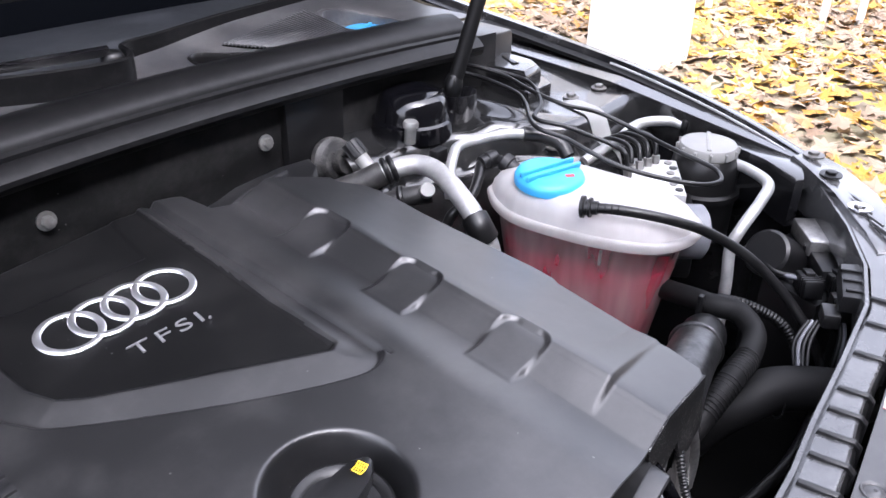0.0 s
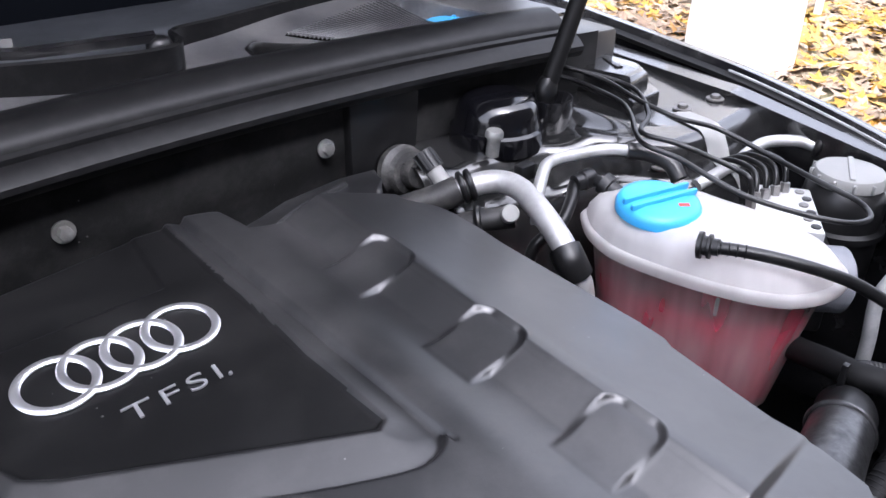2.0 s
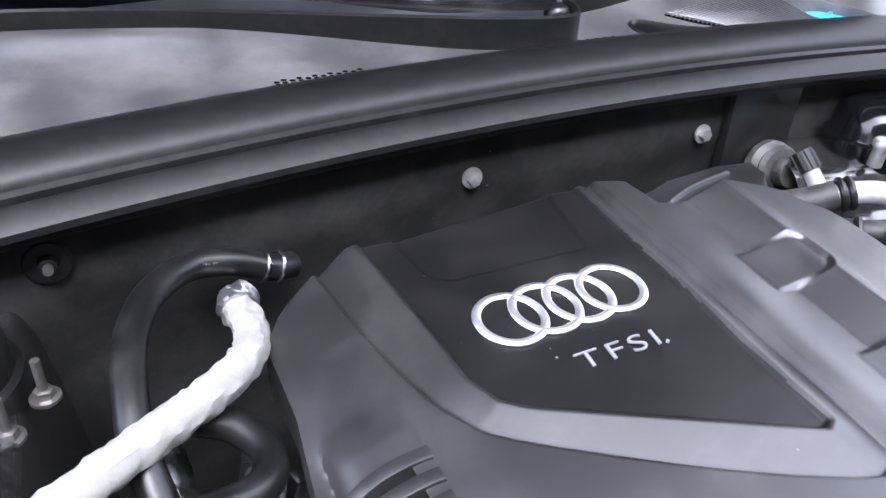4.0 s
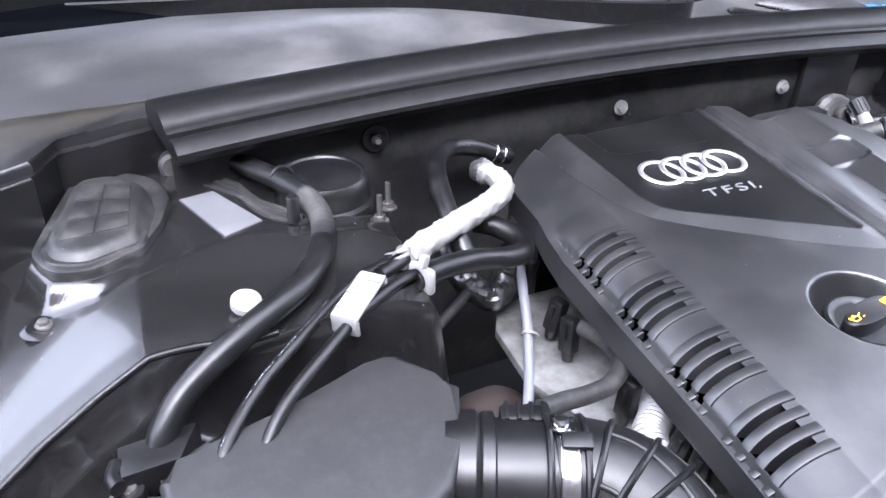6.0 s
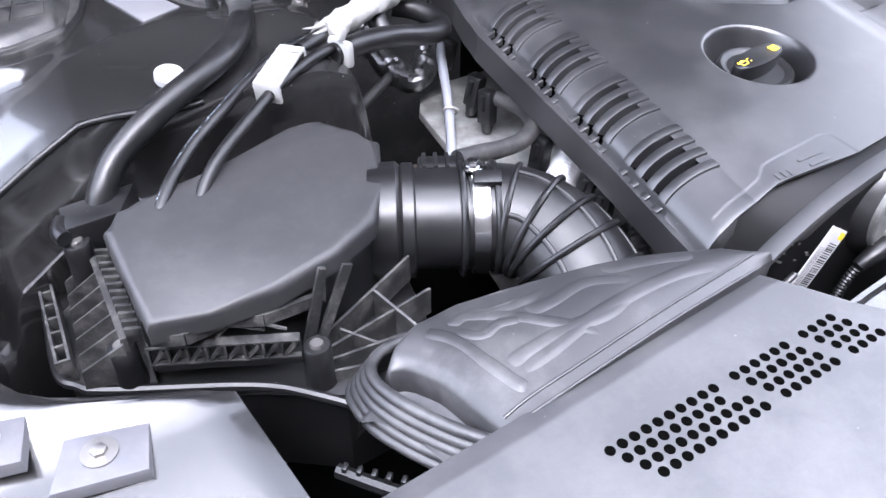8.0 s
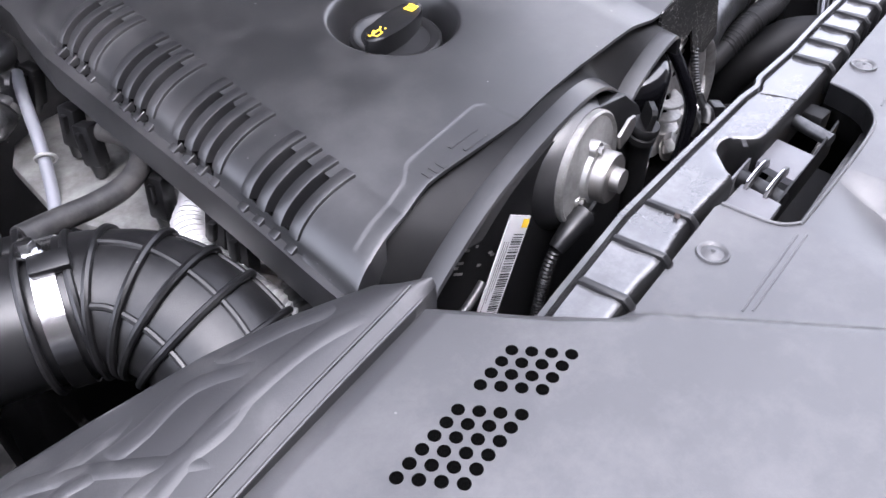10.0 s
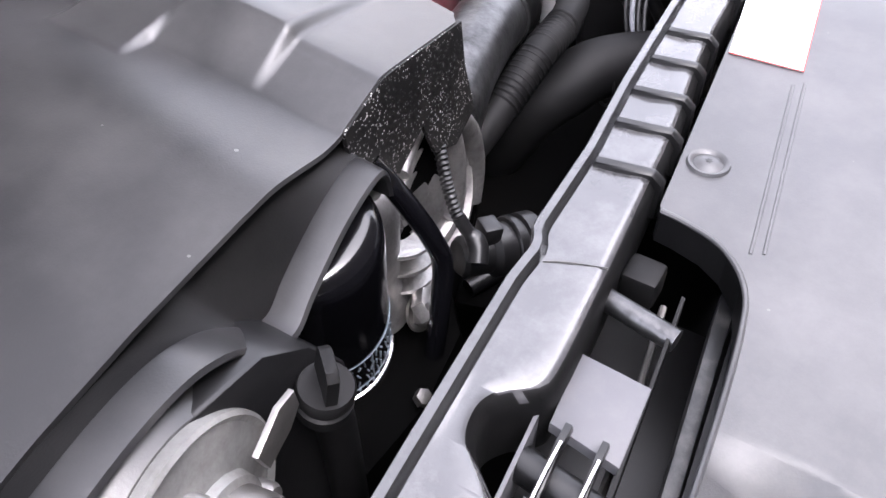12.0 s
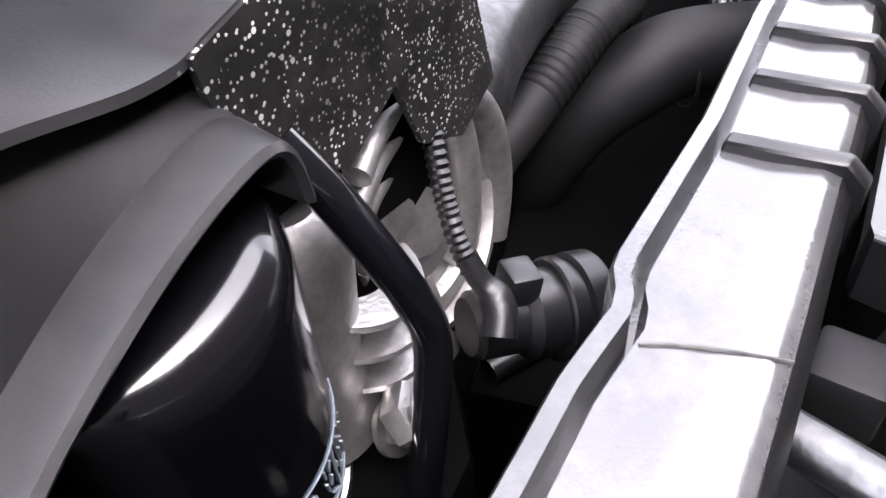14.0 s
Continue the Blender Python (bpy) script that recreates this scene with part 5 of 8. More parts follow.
part("pit_floor", prism([(0.36, -0.02), (0.62, 0.0), (0.62, 0.09), (0.36, 0.07)], 0.64, 0.65), BLACK, latch)

# rubbery intake scoop joining the panel to the air box
SR = [(-0.212, 0.150), (-0.200, 0.180), (-0.180, 0.202), (-0.157, 0.214), (-0.12, 0.219), (-0.078, 0.214), (0.0, 0.200), (0.05, 0.186), (0.109, 0.163), (0.135, 0.136)]


def seam(x):
    return 0.084 + 0.163 * (x + 0.142)


SCOOP_LEFT = [(0.0, -0.141), (0.25, -0.152), (0.5, -0.162), (0.68, -0.174), (0.85, -0.190), (1.0, -0.198)]
SCOOP_LIP = [(0.09, -0.108), (0.101, -0.112), (0.133, -0.124), (0.168, -0.137), (0.192, -0.156), (0.215, -0.172)]


def scoop_front(x):
    return seam(x) - 0.004


def scoop_top(x, y, v):
    z = 0.777 + 0.011 * step(-0.16, 0.05, x) - 0.004 * v
    z += 0.007 * math.sin(math.pi * min(1, v * 1.1)) * step(-0.2, -0.08, x)
    lip_x = along(SCOOP_LIP, y)
    z -= 0.008 * step(0.0, 0.045, lip_x - x)
    z -= 0.030 * step(0.86, 1.0, v) ** 2
    return z


def scoop_f(u, v):
    left = along(SCOOP_LEFT, v)
    x = left + (0.135 - left) * u
    y = scoop_front(x) + (along(SR, x) - scoop_front(x)) * v
    roll = max(0.0, 1 - (x - left) / 0.010)  # rounded brow over the mouth
    return (x + 0.004 * step(0.85, 1, v), y, scoop_top(x, y, v) - 0.006 * roll * roll)


def scoop_at(x, y, up=0.0):
    v = (y - scoop_front(x)) / (along(SR, x) - scoop_front(x))
    return (x, y, scoop_top(x, y, v) + up)


scoop = thing("intake_scoop", (-0.04, 0.15, 0.66), "soft grey-black rubber intake scoop with raised ribs", "air intake")
part("scoop_shell", sheet(spread(0, 1, 130), spread(0, 1, 80), scoop_f, 0.05), SCOOP, scoop, sharp=60)
for pts, wide in (([(-0.155, 0.190), (-0.138, 0.170), (-0.126, 0.135), (-0.118, 0.113), (-0.112, 0.102)], 0.0042), ([(-0.132, 0.181), (-0.121, 0.186), (-0.100, 0.177), (-0.053, 0.176)], 0.0045), ([(-0.125, 0.192), (-0.095, 0.171), (-0.067, 0.146), (-0.036, 0.120)], 0.0048), ([(-0.133, 0.177), (-0.119, 0.162), (-0.099, 0.166), (-0.078, 0.163)], 0.0040), ([(-0.117, 0.126), (-0.097, 0.130), (-0.062, 0.134), (-0.021, 0.134), (0.014, 0.147)], 0.0052), ([(-0.078, 0.163), (-0.055, 0.163), (-0.019, 0.168), (0.014, 0.150)], 0.0050), ([(-0.112, 0.118), (-0.085, 0.123), (-0.042, 0.134), (0.002, 0.140), (0.053, 0.142), (0.090, 0.137)], 0.0052), ([(-0.118, 0.157), (-0.104, 0.164), (-0.085, 0.159)], 0.0038), ([(0.000, 0.172), (0.040, 0.164), (0.075, 0.152)], 0.0045)):
    q = [Vector(scoop_at(x, y)) for x, y in pts]
    part("raised_rib", sweep(smooth_path(q, 6), lambda i, s: [(-wide * 1.7, -0.0012), (wide * 1.7, -0.0012), (wide, 0.0014 * min(1, 7 * s + 0.1, 7.1 - 7 * s) - 0.0009), (wide * 0.4, 0.0018 * min(1, 7 * s + 0.1, 7.1 - 7 * s) - 0.0009), (-wide * 0.4, 0.0018 * min(1, 7 * s + 0.1, 7.1 - 7 * s) - 0.0009), (-wide, 0.0014 * min(1, 7 * s + 0.1, 7.1 - 7 * s) - 0.0009)]), SCOOP, scoop, sharp=70)
# sunken mouth wall and the nested folds round it
brow = [Vector(scoop_f(0.0, v)) for v in spread(0, 1, 40)]
MOUTH = bmesh.new()
rows = [[MOUTH.verts.new(q + Vector(o)) for q in brow] for o in ((0.003, 0.002, -0.003), (0.005, 0.004, -0.012), (0.002, 0.002, -0.022), (-0.010, -0.004, -0.024), (-0.030, -0.014, -0.026))]
for a, b in zip(rows, rows[1:]):
    for k in range(len(a) - 1):
        MOUTH.faces.new((a[k], a[k + 1], b[k + 1], b[k]))
part("mouth_wall", MOUTH, SCOOP, scoop, "shaded hollow of the mouth", sharp=70)
for k in range(5):
    d = 0.0038 * k - 0.002
    part("bellows_fold", tube([(-0.136 - 0.4 * d, 0.074 - 0.9 * d, 0.758 - 0.0075 * k), (-0.155 - 0.7 * d, 0.092 - 0.7 * d, 0.756 - 0.0075 * k), (-0.176 - 0.9 * d, 0.120 - 0.4 * d, 0.754 - 0.0075 * k), (-0.194 - d, 0.152 - 0.2 * d, 0.752 - 0.0075 * k), (-0.202 - d, 0.180, 0.749 - 0.0075 * k), (-0.196 - d, 0.203 + 0.6 * d, 0.744 - 0.0075 * k), (-0.172, 0.220 + 0.8 * d, 0.737 - 0.0075 * k), (-0.12, 0.230 + 0.8 * d, 0.727 - 0.0075 * k)], 0.0050, 10, 8), SCOOP, scoop)
# raised welt along the seam between scoop and panel
for o in (0.0, 0.011):
    part("seam_welt", tube([(x, seam(x) - 0.004 + o, scoop_at(x, seam(x) - 0.004 + o)[2] + 0.0002) for x in spread(-0.138, 0.120, 14)], 0.0013, 8, 3), SCOOP, scoop)
# serrated edge strip below the scoop
strip = thing("toothed_strip", (-0.2, 0.08, 0.66), "black plastic strip with small teeth below the scoop", "trim strip")
part("strip_body", tube([(-0.245, 0.155, 0.693), (-0.205, 0.110, 0.695), (-0.16, 0.07, 0.70), (-0.12, 0.045, 0.71)], 0.006, 8, 6), BLACK, strip)
for k in range(14):
    s = k / 13
    a = Vector((-0.24 + 0.115 * s, 0.150 - 0.105 * s, 0.700 + 0.012 * s))
    part("tooth", box((0.004, 0.007, 0.006), (0, 0, 0), 0.0008, pose(a.x, a.y, a.z, 0, 0, -42)), BLACK, strip)

# ---- the engine's front: chain case, cam solenoid, dipstick, oil filter, pipes
XZ = lambda y: Matrix(((1, 0, 0, 0), (0, 0, -1, y), (0, 1, 0, 0), (0, 0, 0, 1)))
chain_case = thing("chain_case", (0.33, 0.17, 0.50), "black chain case at the engine's front with a barcode label", "engine part")
part("case_wall", prism([(0.12, 0.52), (0.44, 0.50), (0.44, 0.74), (0.42, 0.775), (0.395, 0.797), (0.35, 0.804), (0.30, 0.80), (0.24, 0.788), (0.19, 0.774), (0.14, 0.757)], -0.02, 0.012, 0.003, XZ(0.172)), BLACK, chain_case)
C = Vector((0.336, 0.158, 0.757))
NORM = Vector((0.16, -1, 0.06)).normalized()
SHELF_ROWS = bmesh.new()
rows = []
for q in lip[6:66]:
    low = Vector((q.x, q.y, q.z)).lerp(C, 0.30)
    rows.append([SHELF_ROWS.verts.new(v) for v in (q + Vector((0, 0.004, -0.005)), q.lerp(low, 0.5) + Vector((0, 0.0, -0.002)), low + Vector((0, -0.004, 0)), low + Vector((0, 0.014, -0.004)))])
for a, b in zip(rows, rows[1:]):
    for k in range(3):
        SHELF_ROWS.faces.new((a[k], b[k], b[k + 1], a[k + 1]))
part("shelf_face", SHELF_ROWS, COVER, chain_case, "grey inner shelf under the cover's flange")
part("collar", lathe([(0.046, 0.003), (0.0505, 0.003), (0.0525, 0.0), (0.058, -0.008), (0.060, -0.02)], aim(C, NORM), 56), COVER, chain_case, "smooth collar round the metal disc")
sx, sl = Vector((0.0245, 0, -0.0160)), Vector((-0.049, -0.002, -0.098))
o = Vector((0.2375, 0.1500, 0.7705))
bmq = bmesh.new()
q = [bmq.verts.new(v) for v in (o, o + sx, o + sx + sl, o + sl)]
bmq.faces.new(q)
geom = bmesh.ops.extrude_face_region(bmq, geom=bmq.faces[:])
bmesh.ops.translate(bmq, vec=(0, -0.0012, 0), verts=[g for g in geom["geom"] if isinstance(g, bmesh.types.BMVert)])
sticker = part("barcode_label", bmq, LABEL, chain_case, "white label with a black barcode")
rnd = random.Random(9)
bars, s = [], 0.14
while s < 0.93:
    w = rnd.choice((0.006, 0.009, 0.014))
    bmq = bmesh.new()
    a = o + Vector((0, -0.0015, 0)) + sl * s
    bmq.faces.new([bmq.verts.new(v) for v in (a + sx * 0.42, a + sx * 0.92, a + sx * 0.92 + sl * w, a + sx * 0.42 + sl * w)])
    bars.append(bmq)
    s += w + rnd.choice((0.006, 0.010, 0.015))
for k in range(3):
    bmq = bmesh.new()
    a = o + Vector((0, -0.0015, 0)) + sx * (0.10 + 0.1 * k)
    bmq.faces.new([bmq.verts.new(v) for v in (a + sl * 0.2, a + sx * 0.03 + sl * 0.2, a + sx * 0.03 + sl * (0.8 - 0.1 * k), a + sl * (0.8 - 0.1 * k))])
    bars.append(bmq)
part("barcode", join(*bars), INK, sticker, solid=False)
bmq = bmesh.new()
a = o + Vector((0, -0.0016, 0)) + sl * 0.02
bmq.faces.new([bmq.verts.new(v) for v in (a + sx * 0.66, a + sx * 0.95, a + sx * 0.95 + sl * 0.07, a + sx * 0.66 + sl * 0.07)])
part("yellow_corner", bmq, YELLOW, sticker, solid=False)
for k in range(9):
    x, z = 0.160 + 0.042 * rnd.random(), 0.735 + 0.03 * rnd.random()
    part("paint_fleck", box((0.002 + 0.004 * rnd.random(), 0.0006, 0.002), (0, 0, 0), 0, pose(x + 0.02, 0.1530, z, 0, 30, 0)), ALU, chain_case)
part("trim_pipe", tube([(0.125, 0.146, 0.728), (0.15, 0.140, 0.722), (0.175, 0.139, 0.722), (0.20, 0.143, 0.731)], 0.0035, 10, 6), COVER, chain_case)

solenoid = thing("cam_solenoid", C, "round zinc-plated cam cover plate with a solenoid", "solenoid")
part("disc", lathe([(0, 0.0105), (0.026, 0.0105), (0.029, 0.0085), (0.040, 0.0085), (0.0445, 0.0075), (0.0475, 0.0095), (0.0492, 0.008), (0.0492, 0.001), (0, 0.001)], aim(C, NORM), 64), ALU_LIGHT, solenoid)
part("flange", lathe([(0, 0.016), (0.0225, 0.016), (0.025, 0.0145), (0.026, 0.008), (0, 0.008)], aim(C + Vector((0.004, 0, -0.005)), NORM), 40), ALU_LIGHT, solenoid)
for a in (100, 215, 335):
    p = C + Vector((0.004, 0, -0.005)) + Vector((0.027 * math.cos(radians(a)), 0, 0.027 * math.sin(radians(a))))
    e = part("flange_ear", lathe([(0, 0.015), (0.0065, 0.015), (0.0075, 0.013), (0.0075, 0.006), (0, 0.006)], aim(p, NORM), 20), ALU, solenoid)
    hexbolt("bolt", p + NORM * 0.015, NORM, 0.0036, 0.0035, e)
part("coil", lathe([(0, 0.036), (0.010, 0.036), (0.0105, 0.028), (0.0205, 0.028), (0.022, 0.026), (0.022, 0.012), (0, 0.012)], aim(C + Vector((0.004, 0, -0.005)), NORM), 40), STEEL, solenoid)
part("clip_ear", prism([(-0.007, 0), (0.007, 0), (0.009, 0.018), (0.006, 0.028), (-0.004, 0.030), (-0.009, 0.020)], 0, 0.003, 0.001, aim(C + NORM * 0.012 + Vector((0.030, 0, 0.012)), NORM) @ pose(0, 0, 0, 0, 0, -75)), STEEL, solenoid, "bent steel tab")
plug = part("plug", box((0.016, 0.014, 0.020), (0, 0, 0), 0.003, pose(0.316, 0.138, 0.722, 0, 25, 0)), BLACK, solenoid)
plug_wire = thing("solenoid_cable", (0.29, 0.14, 0.60), "black corrugated cable with plug at the cam solenoid", "cable")
part("connector", tube([(0.318, 0.138, 0.727), (0.298, 0.137, 0.722), (0.284, 0.138, 0.712)], lambda s: 0.0115 - 0.0045 * s, 14, 6), BLACK, plug_wire)
part("conduit", tube([(0.284, 0.138, 0.712), (0.276, 0.139, 0.695), (0.270, 0.140, 0.66), (0.262, 0.142, 0.60)], 0.0045, 12, 10, ripple=0.0011, pitch=0.0036), RUBBER, plug_wire)

dipstick = thing("dipstick", (0.415, 0.15, 0.60), "black dipstick tube with a winged cap", "dipstick")
part("dip_tube", tube([(0.413, 0.150, 0.757), (0.419, 0.153, 0.71), (0.422, 0.156, 0.58)], 0.010, 16, 6), EDGE_BLACK, dipstick)
dm = aim((0.411, 0.149, 0.754), (0.05, -0.18, 1))
part("cap_collar", lathe([(0, 0.013), (0.0122, 0.013), (0.0132, 0.011), (0.0132, 0.007), (0.0115, 0.006), (0.0115, 0.003), (0.0130, 0.002), (0.0130, -0.004), (0, -0.004)], dm, 32), EDGE_BLACK, dipstick)
part("wing", prism([(-0.0105, 0), (0.0105, 0), (0.0095, 0.017), (0.006, 0.020), (-0.006, 0.020), (-0.0095, 0.017)], -0.0028, 0.0028, 0.001, dm @ pose(0, 0, 0.012, 90, 0, 35)), EDGE_BLACK, dipstick)

oil_filter = thing("oil_filter", (0.468, 0.192, 0.66), "gloss black screw-on oil filter with blue printed pictograms", "oil filter")
fm = aim((0.4990, 0.2345, 0.6320), (-0.165, -0.15, 1))
part("can", lathe([(0, 0.1500), (0.020, 0.1500), (0.032, 0.1488), (0.0375, 0.1466), (0.0415, 0.1425), (0.0435, 0.137), (0.044, 0.130), (0.044, 0.012), (0, 0.012)], fm, 72), GLOSS, oil_filter, sharp=60)
part("base_seam", lathe([(0.043, 0.012), (0.0455, 0.011), (0.0463, 0.008), (0.0455, 0.005), (0.0445, 0.004), (0.0455, 0.002), (0.0445, -0.002), (0, -0.002)], fm, 64), BRIGHT, oil_filter, "bright rolled steel seam")
fb = []
for k in range(26):
    a0 = radians(215 + 6.4 * k)
    for j in range(3):
        h = 0.024 + 0.0105 * j
        r1, r2 = rnd.random(), rnd.random()
        a1, a2 = a0 + 0.085 * (r1 - 0.5), a0 + 0.085 * (r2 - 0.5)
        fb.append((a1, h, a2, h + 0.007 * (0.4 + 0.6 * rnd.random())))
prints = []
for a1, h1, a2, h2 in fb:
    p, q2 = Vector((0.0443 * math.cos(a1), 0.0443 * math.sin(a1), h1)), Vector((0.0443 * math.cos(a2), 0.0443 * math.sin(a2), h2))
    prints.append(tube([fm @ p, fm @ q2], 0.00055, 4, 1))
for h in (0.0205, 0.0540):
    prints.append(tube([fm @ Vector((0.0442 * math.cos(radians(a)), 0.0442 * math.sin(radians(a)), h)) for a in range(212, 385, 8)], 0.0005, 4, 2))
for a in (222, 252, 282, 312, 342):
    prints.append(tube([fm @ Vector((0.0442 * math.cos(radians(a)), 0.0442 * math.sin(radians(a)), h)) for h in (0.0205, 0.0540)], 0.0005, 4, 1))
part("printed_band", join(*prints), PALE_INK, oil_filter, "row of pale blue printed pictograms")
part("printed_code", join(*[box((0.0014, 0.0006, 0.0032), (0, 0, 0), 0, fm @ pose(0.0443 * math.cos(radians(a)), 0.0443 * math.sin(radians(a)), 0.0165, 0, 0, a + 90)) for a in range(262, 320, 7)]), PALE_INK, oil_filter, "printed code as small bars")

housing = thing("filter_housing", (0.52, 0.21, 0.55), "cast aluminium oil filter housing with ribs", "engine part")
# base under the filter, near-black for the shade in the gap
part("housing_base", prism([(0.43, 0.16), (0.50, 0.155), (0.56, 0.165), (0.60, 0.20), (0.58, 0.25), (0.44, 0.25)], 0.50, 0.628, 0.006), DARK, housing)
part("neck", lathe([(0, 0.10), (0.013, 0.10), (0.020, 0.094), (0.023, 0.08), (0.022, 0.03), (0.028, 0.0), (0, 0.0)], aim((0.533, 0.222, 0.645), (0.05, 0, 1)), 32), ALU, housing)
for k in range(4):
    part("cooling_rib", lathe([(0.020, -0.002), (0.034, -0.0015), (0.035, 0.0), (0.034, 0.0015), (0.020, 0.002)], aim((0.562, 0.226, 0.650 + 0.016 * k), (0.25, -0.2, 1)), 40), ALU, housing)
hexbolt("hex_plug", (0.545, 0.186, 0.655), (0.35, -0.65, 0.7), 0.0125, 0.010, housing, ALU)
hexbolt("hex_plug", (0.500, 0.160, 0.630), (0.1, -0.5, 0.85), 0.006, 0.006, housing, STEEL)

alternator = thing("alternator", (0.62, 0.27, 0.55), "grooved cast aluminium alternator behind the splashed apron", "alternator")
am = aim((0.606, 0.222, 0.690), (-0.12, -1, 0.42))
part("alternator_body", lathe([(0, 0.006), (0.014, 0.006), (0.016, 0.0), (0.026, -0.002), (0.030, -0.008), (0.036, -0.008), (0.039, -0.003), (0.044, -0.003), (0.046, -0.010), (0.051, -0.010), (0.054, -0.005), (0.058, -0.007), (0.060, -0.016), (0.056, -0.019), (0.056, -0.026), (0.060, -0.028), (0.060, -0.09), (0, -0.09)], am, 56), ALU, alternator)
for k in range(12):
    part("fin", box((0.013, 0.004, 0.010), (0.0335, 0, -0.008), 0.001, am @ pose(0, 0, 0, 0, 0, 30 * k)), ALU, alternator)
part("side_rim", tube([(0.640, 0.224, 0.728), (0.655, 0.222, 0.718), (0.664, 0.220, 0.698), (0.666, 0.218, 0.672), (0.660, 0.217, 0.645)], 0.008, 14, 6), ALU, alternator)
part("cast_block", box((0.040, 0.018, 0.062), (0, 0, 0), 0.004, pose(0.584, 0.233, 0.720, -22, 0, 6)), ALU, alternator)
for k in range(5):  # ridges across the casting seen below the apron's notch
    z = 0.744 - 0.0125 * k
    part("cast_ridge", tube([(0.566, 0.212 + 0.002 * k, z - 0.003), (0.582, 0.217 + 0.002 * k, z + 0.001), (0.600 + 0.003 * k, 0.222 + 0.002 * k, z + 0.002)], lambda s: 0.0052 - 0.001 * s, 14, 5), ALU, alternator)
for o, r in ((Vector((-0.013, 0.001, 0.006)), 0.0085), (Vector((0.008, 0.004, -0.006)), 0.006)):
    part("cast_lobe", tube([Vector(q) + o for q in ((0.634, 0.226, 0.738), (0.648, 0.223, 0.722), (0.654, 0.220, 0.698), (0.652, 0.217, 0.672), (0.644, 0.214, 0.652))], lambda s: r * (1.1 - 0.3 * s), 16, 8), ALU, alternator)
for x, y, z, r in ((0.545, 0.190, 0.648, 0.009), (0.566, 0.196, 0.632, 0.007), (0.590, 0.205, 0.640, 0.008)):
    hexbolt("housing_bolt", (x, y, z), (0.1, -0.9, 0.45), r, 0.010, housing, STEEL, r * 1.35)
for k in range(3):
    part("casting_web", prism([(-0.012, -0.03), (0.012, -0.03), (0.008, 0.03), (-0.004, 0.034)], -0.003, 0.003, 0.0012, pose(0.548 + 0.022 * k, 0.214 + 0.004 * k, 0.668 - 0.006 * k, 62, 12 * k, 20)), ALU, housing)

vent_pipe = thing("steel_pipe", (0.54, 0.175, 0.60), "gloss black bent steel pipe beside the oil filter", "pipe")
part("bent_pipe", tube([(0.530, 0.206, 0.778), (0.5335, 0.196, 0.765), (0.539, 0.186, 0.745), (0.5455, 0.178, 0.722), (0.5495, 0.174, 0.702), (0.546, 0.173, 0.676), (0.535, 0.173, 0.62), (0.528, 0.176, 0.55)], lambda s: 0.0062 + 0.0008 * s, 16, 8), GLOSS, vent_pipe)

canister = thing("vacuum_pump", (0.60, 0.165, 0.60), "black cylindrical plastic pump body with grooved rings", "pump")
vm = aim((0.606, 0.180, 0.655), (0.80, -0.55, -0.16))
part("pump_body", lathe([(0, -0.016), (0.012, -0.016), (0.0145, -0.013), (0.015, 0.006), (0.019, 0.010), (0.0195, 0.018), (0, 0.018)], vm, 44), BLACK, canister)
part("seal_groove", lathe([(0.0, 0.017), (0.0185, 0.017), (0.0185, 0.023), (0, 0.023)], vm, 40), RUBBER, canister)
part("end_ring", lathe([(0, 0.022), (0.0215, 0.022), (0.0225, 0.023), (0.0225, 0.027), (0.0200, 0.028), (0.0200, 0.031), (0.0230, 0.032), (0.0230, 0.042), (0.021, 0.044), (0, 0.044)], vm, 44), BLACK, canister)
part("plug_socket", box((0.016, 0.014, 0.014), (0.0, 0.020, 0.004), 0.002, vm), BLACK, canister)

cable = thing("sensor_cable", (0.60, 0.2, 0.66), "black corrugated conduit with an angled plug", "cable")
part("conduit", tube([(0.618, 0.224, 0.752), (0.611, 0.214, 0.735), (0.602, 0.203, 0.714), (0.597, 0.194, 0.698), (0.595, 0.187, 0.688)], 0.0036, 16, 10, ripple=0.0010, pitch=0.0032), RUBBER, cable)
part("elbow_plug", tube([(0.596, 0.190, 0.693), (0.5955, 0.184, 0.685), (0.596, 0.178, 0.679), (0.593, 0.173, 0.674), (0.587, 0.170, 0.668)], lambda s: 0.0046 + 0.0022 * step(0.3, 0.55, s), 18, 6), BLACK, cable)

# ---- air box side
air_box = thing("air_box", (-0.24, 0.34, 0.62), "matt black plastic air filter box with a smooth lid", "air box")
LID = [(-0.346, 0.264), (-0.300, 0.260), (-0.246, 0.262), (-0.190, 0.282), (-0.145, 0.308), (-0.120, 0.352), (-0.096, 0.416), (-0.118, 0.430), (-0.135, 0.474), (-0.150, 0.478), (-0.170, 0.470), (-0.250, 0.427), (-0.318, 0.424), (-0.333, 0.416), (-0.336, 0.402), (-0.359, 0.389)]


def lid_z(x, y):
    return 0.800 + 0.03 * (y - 0.36)


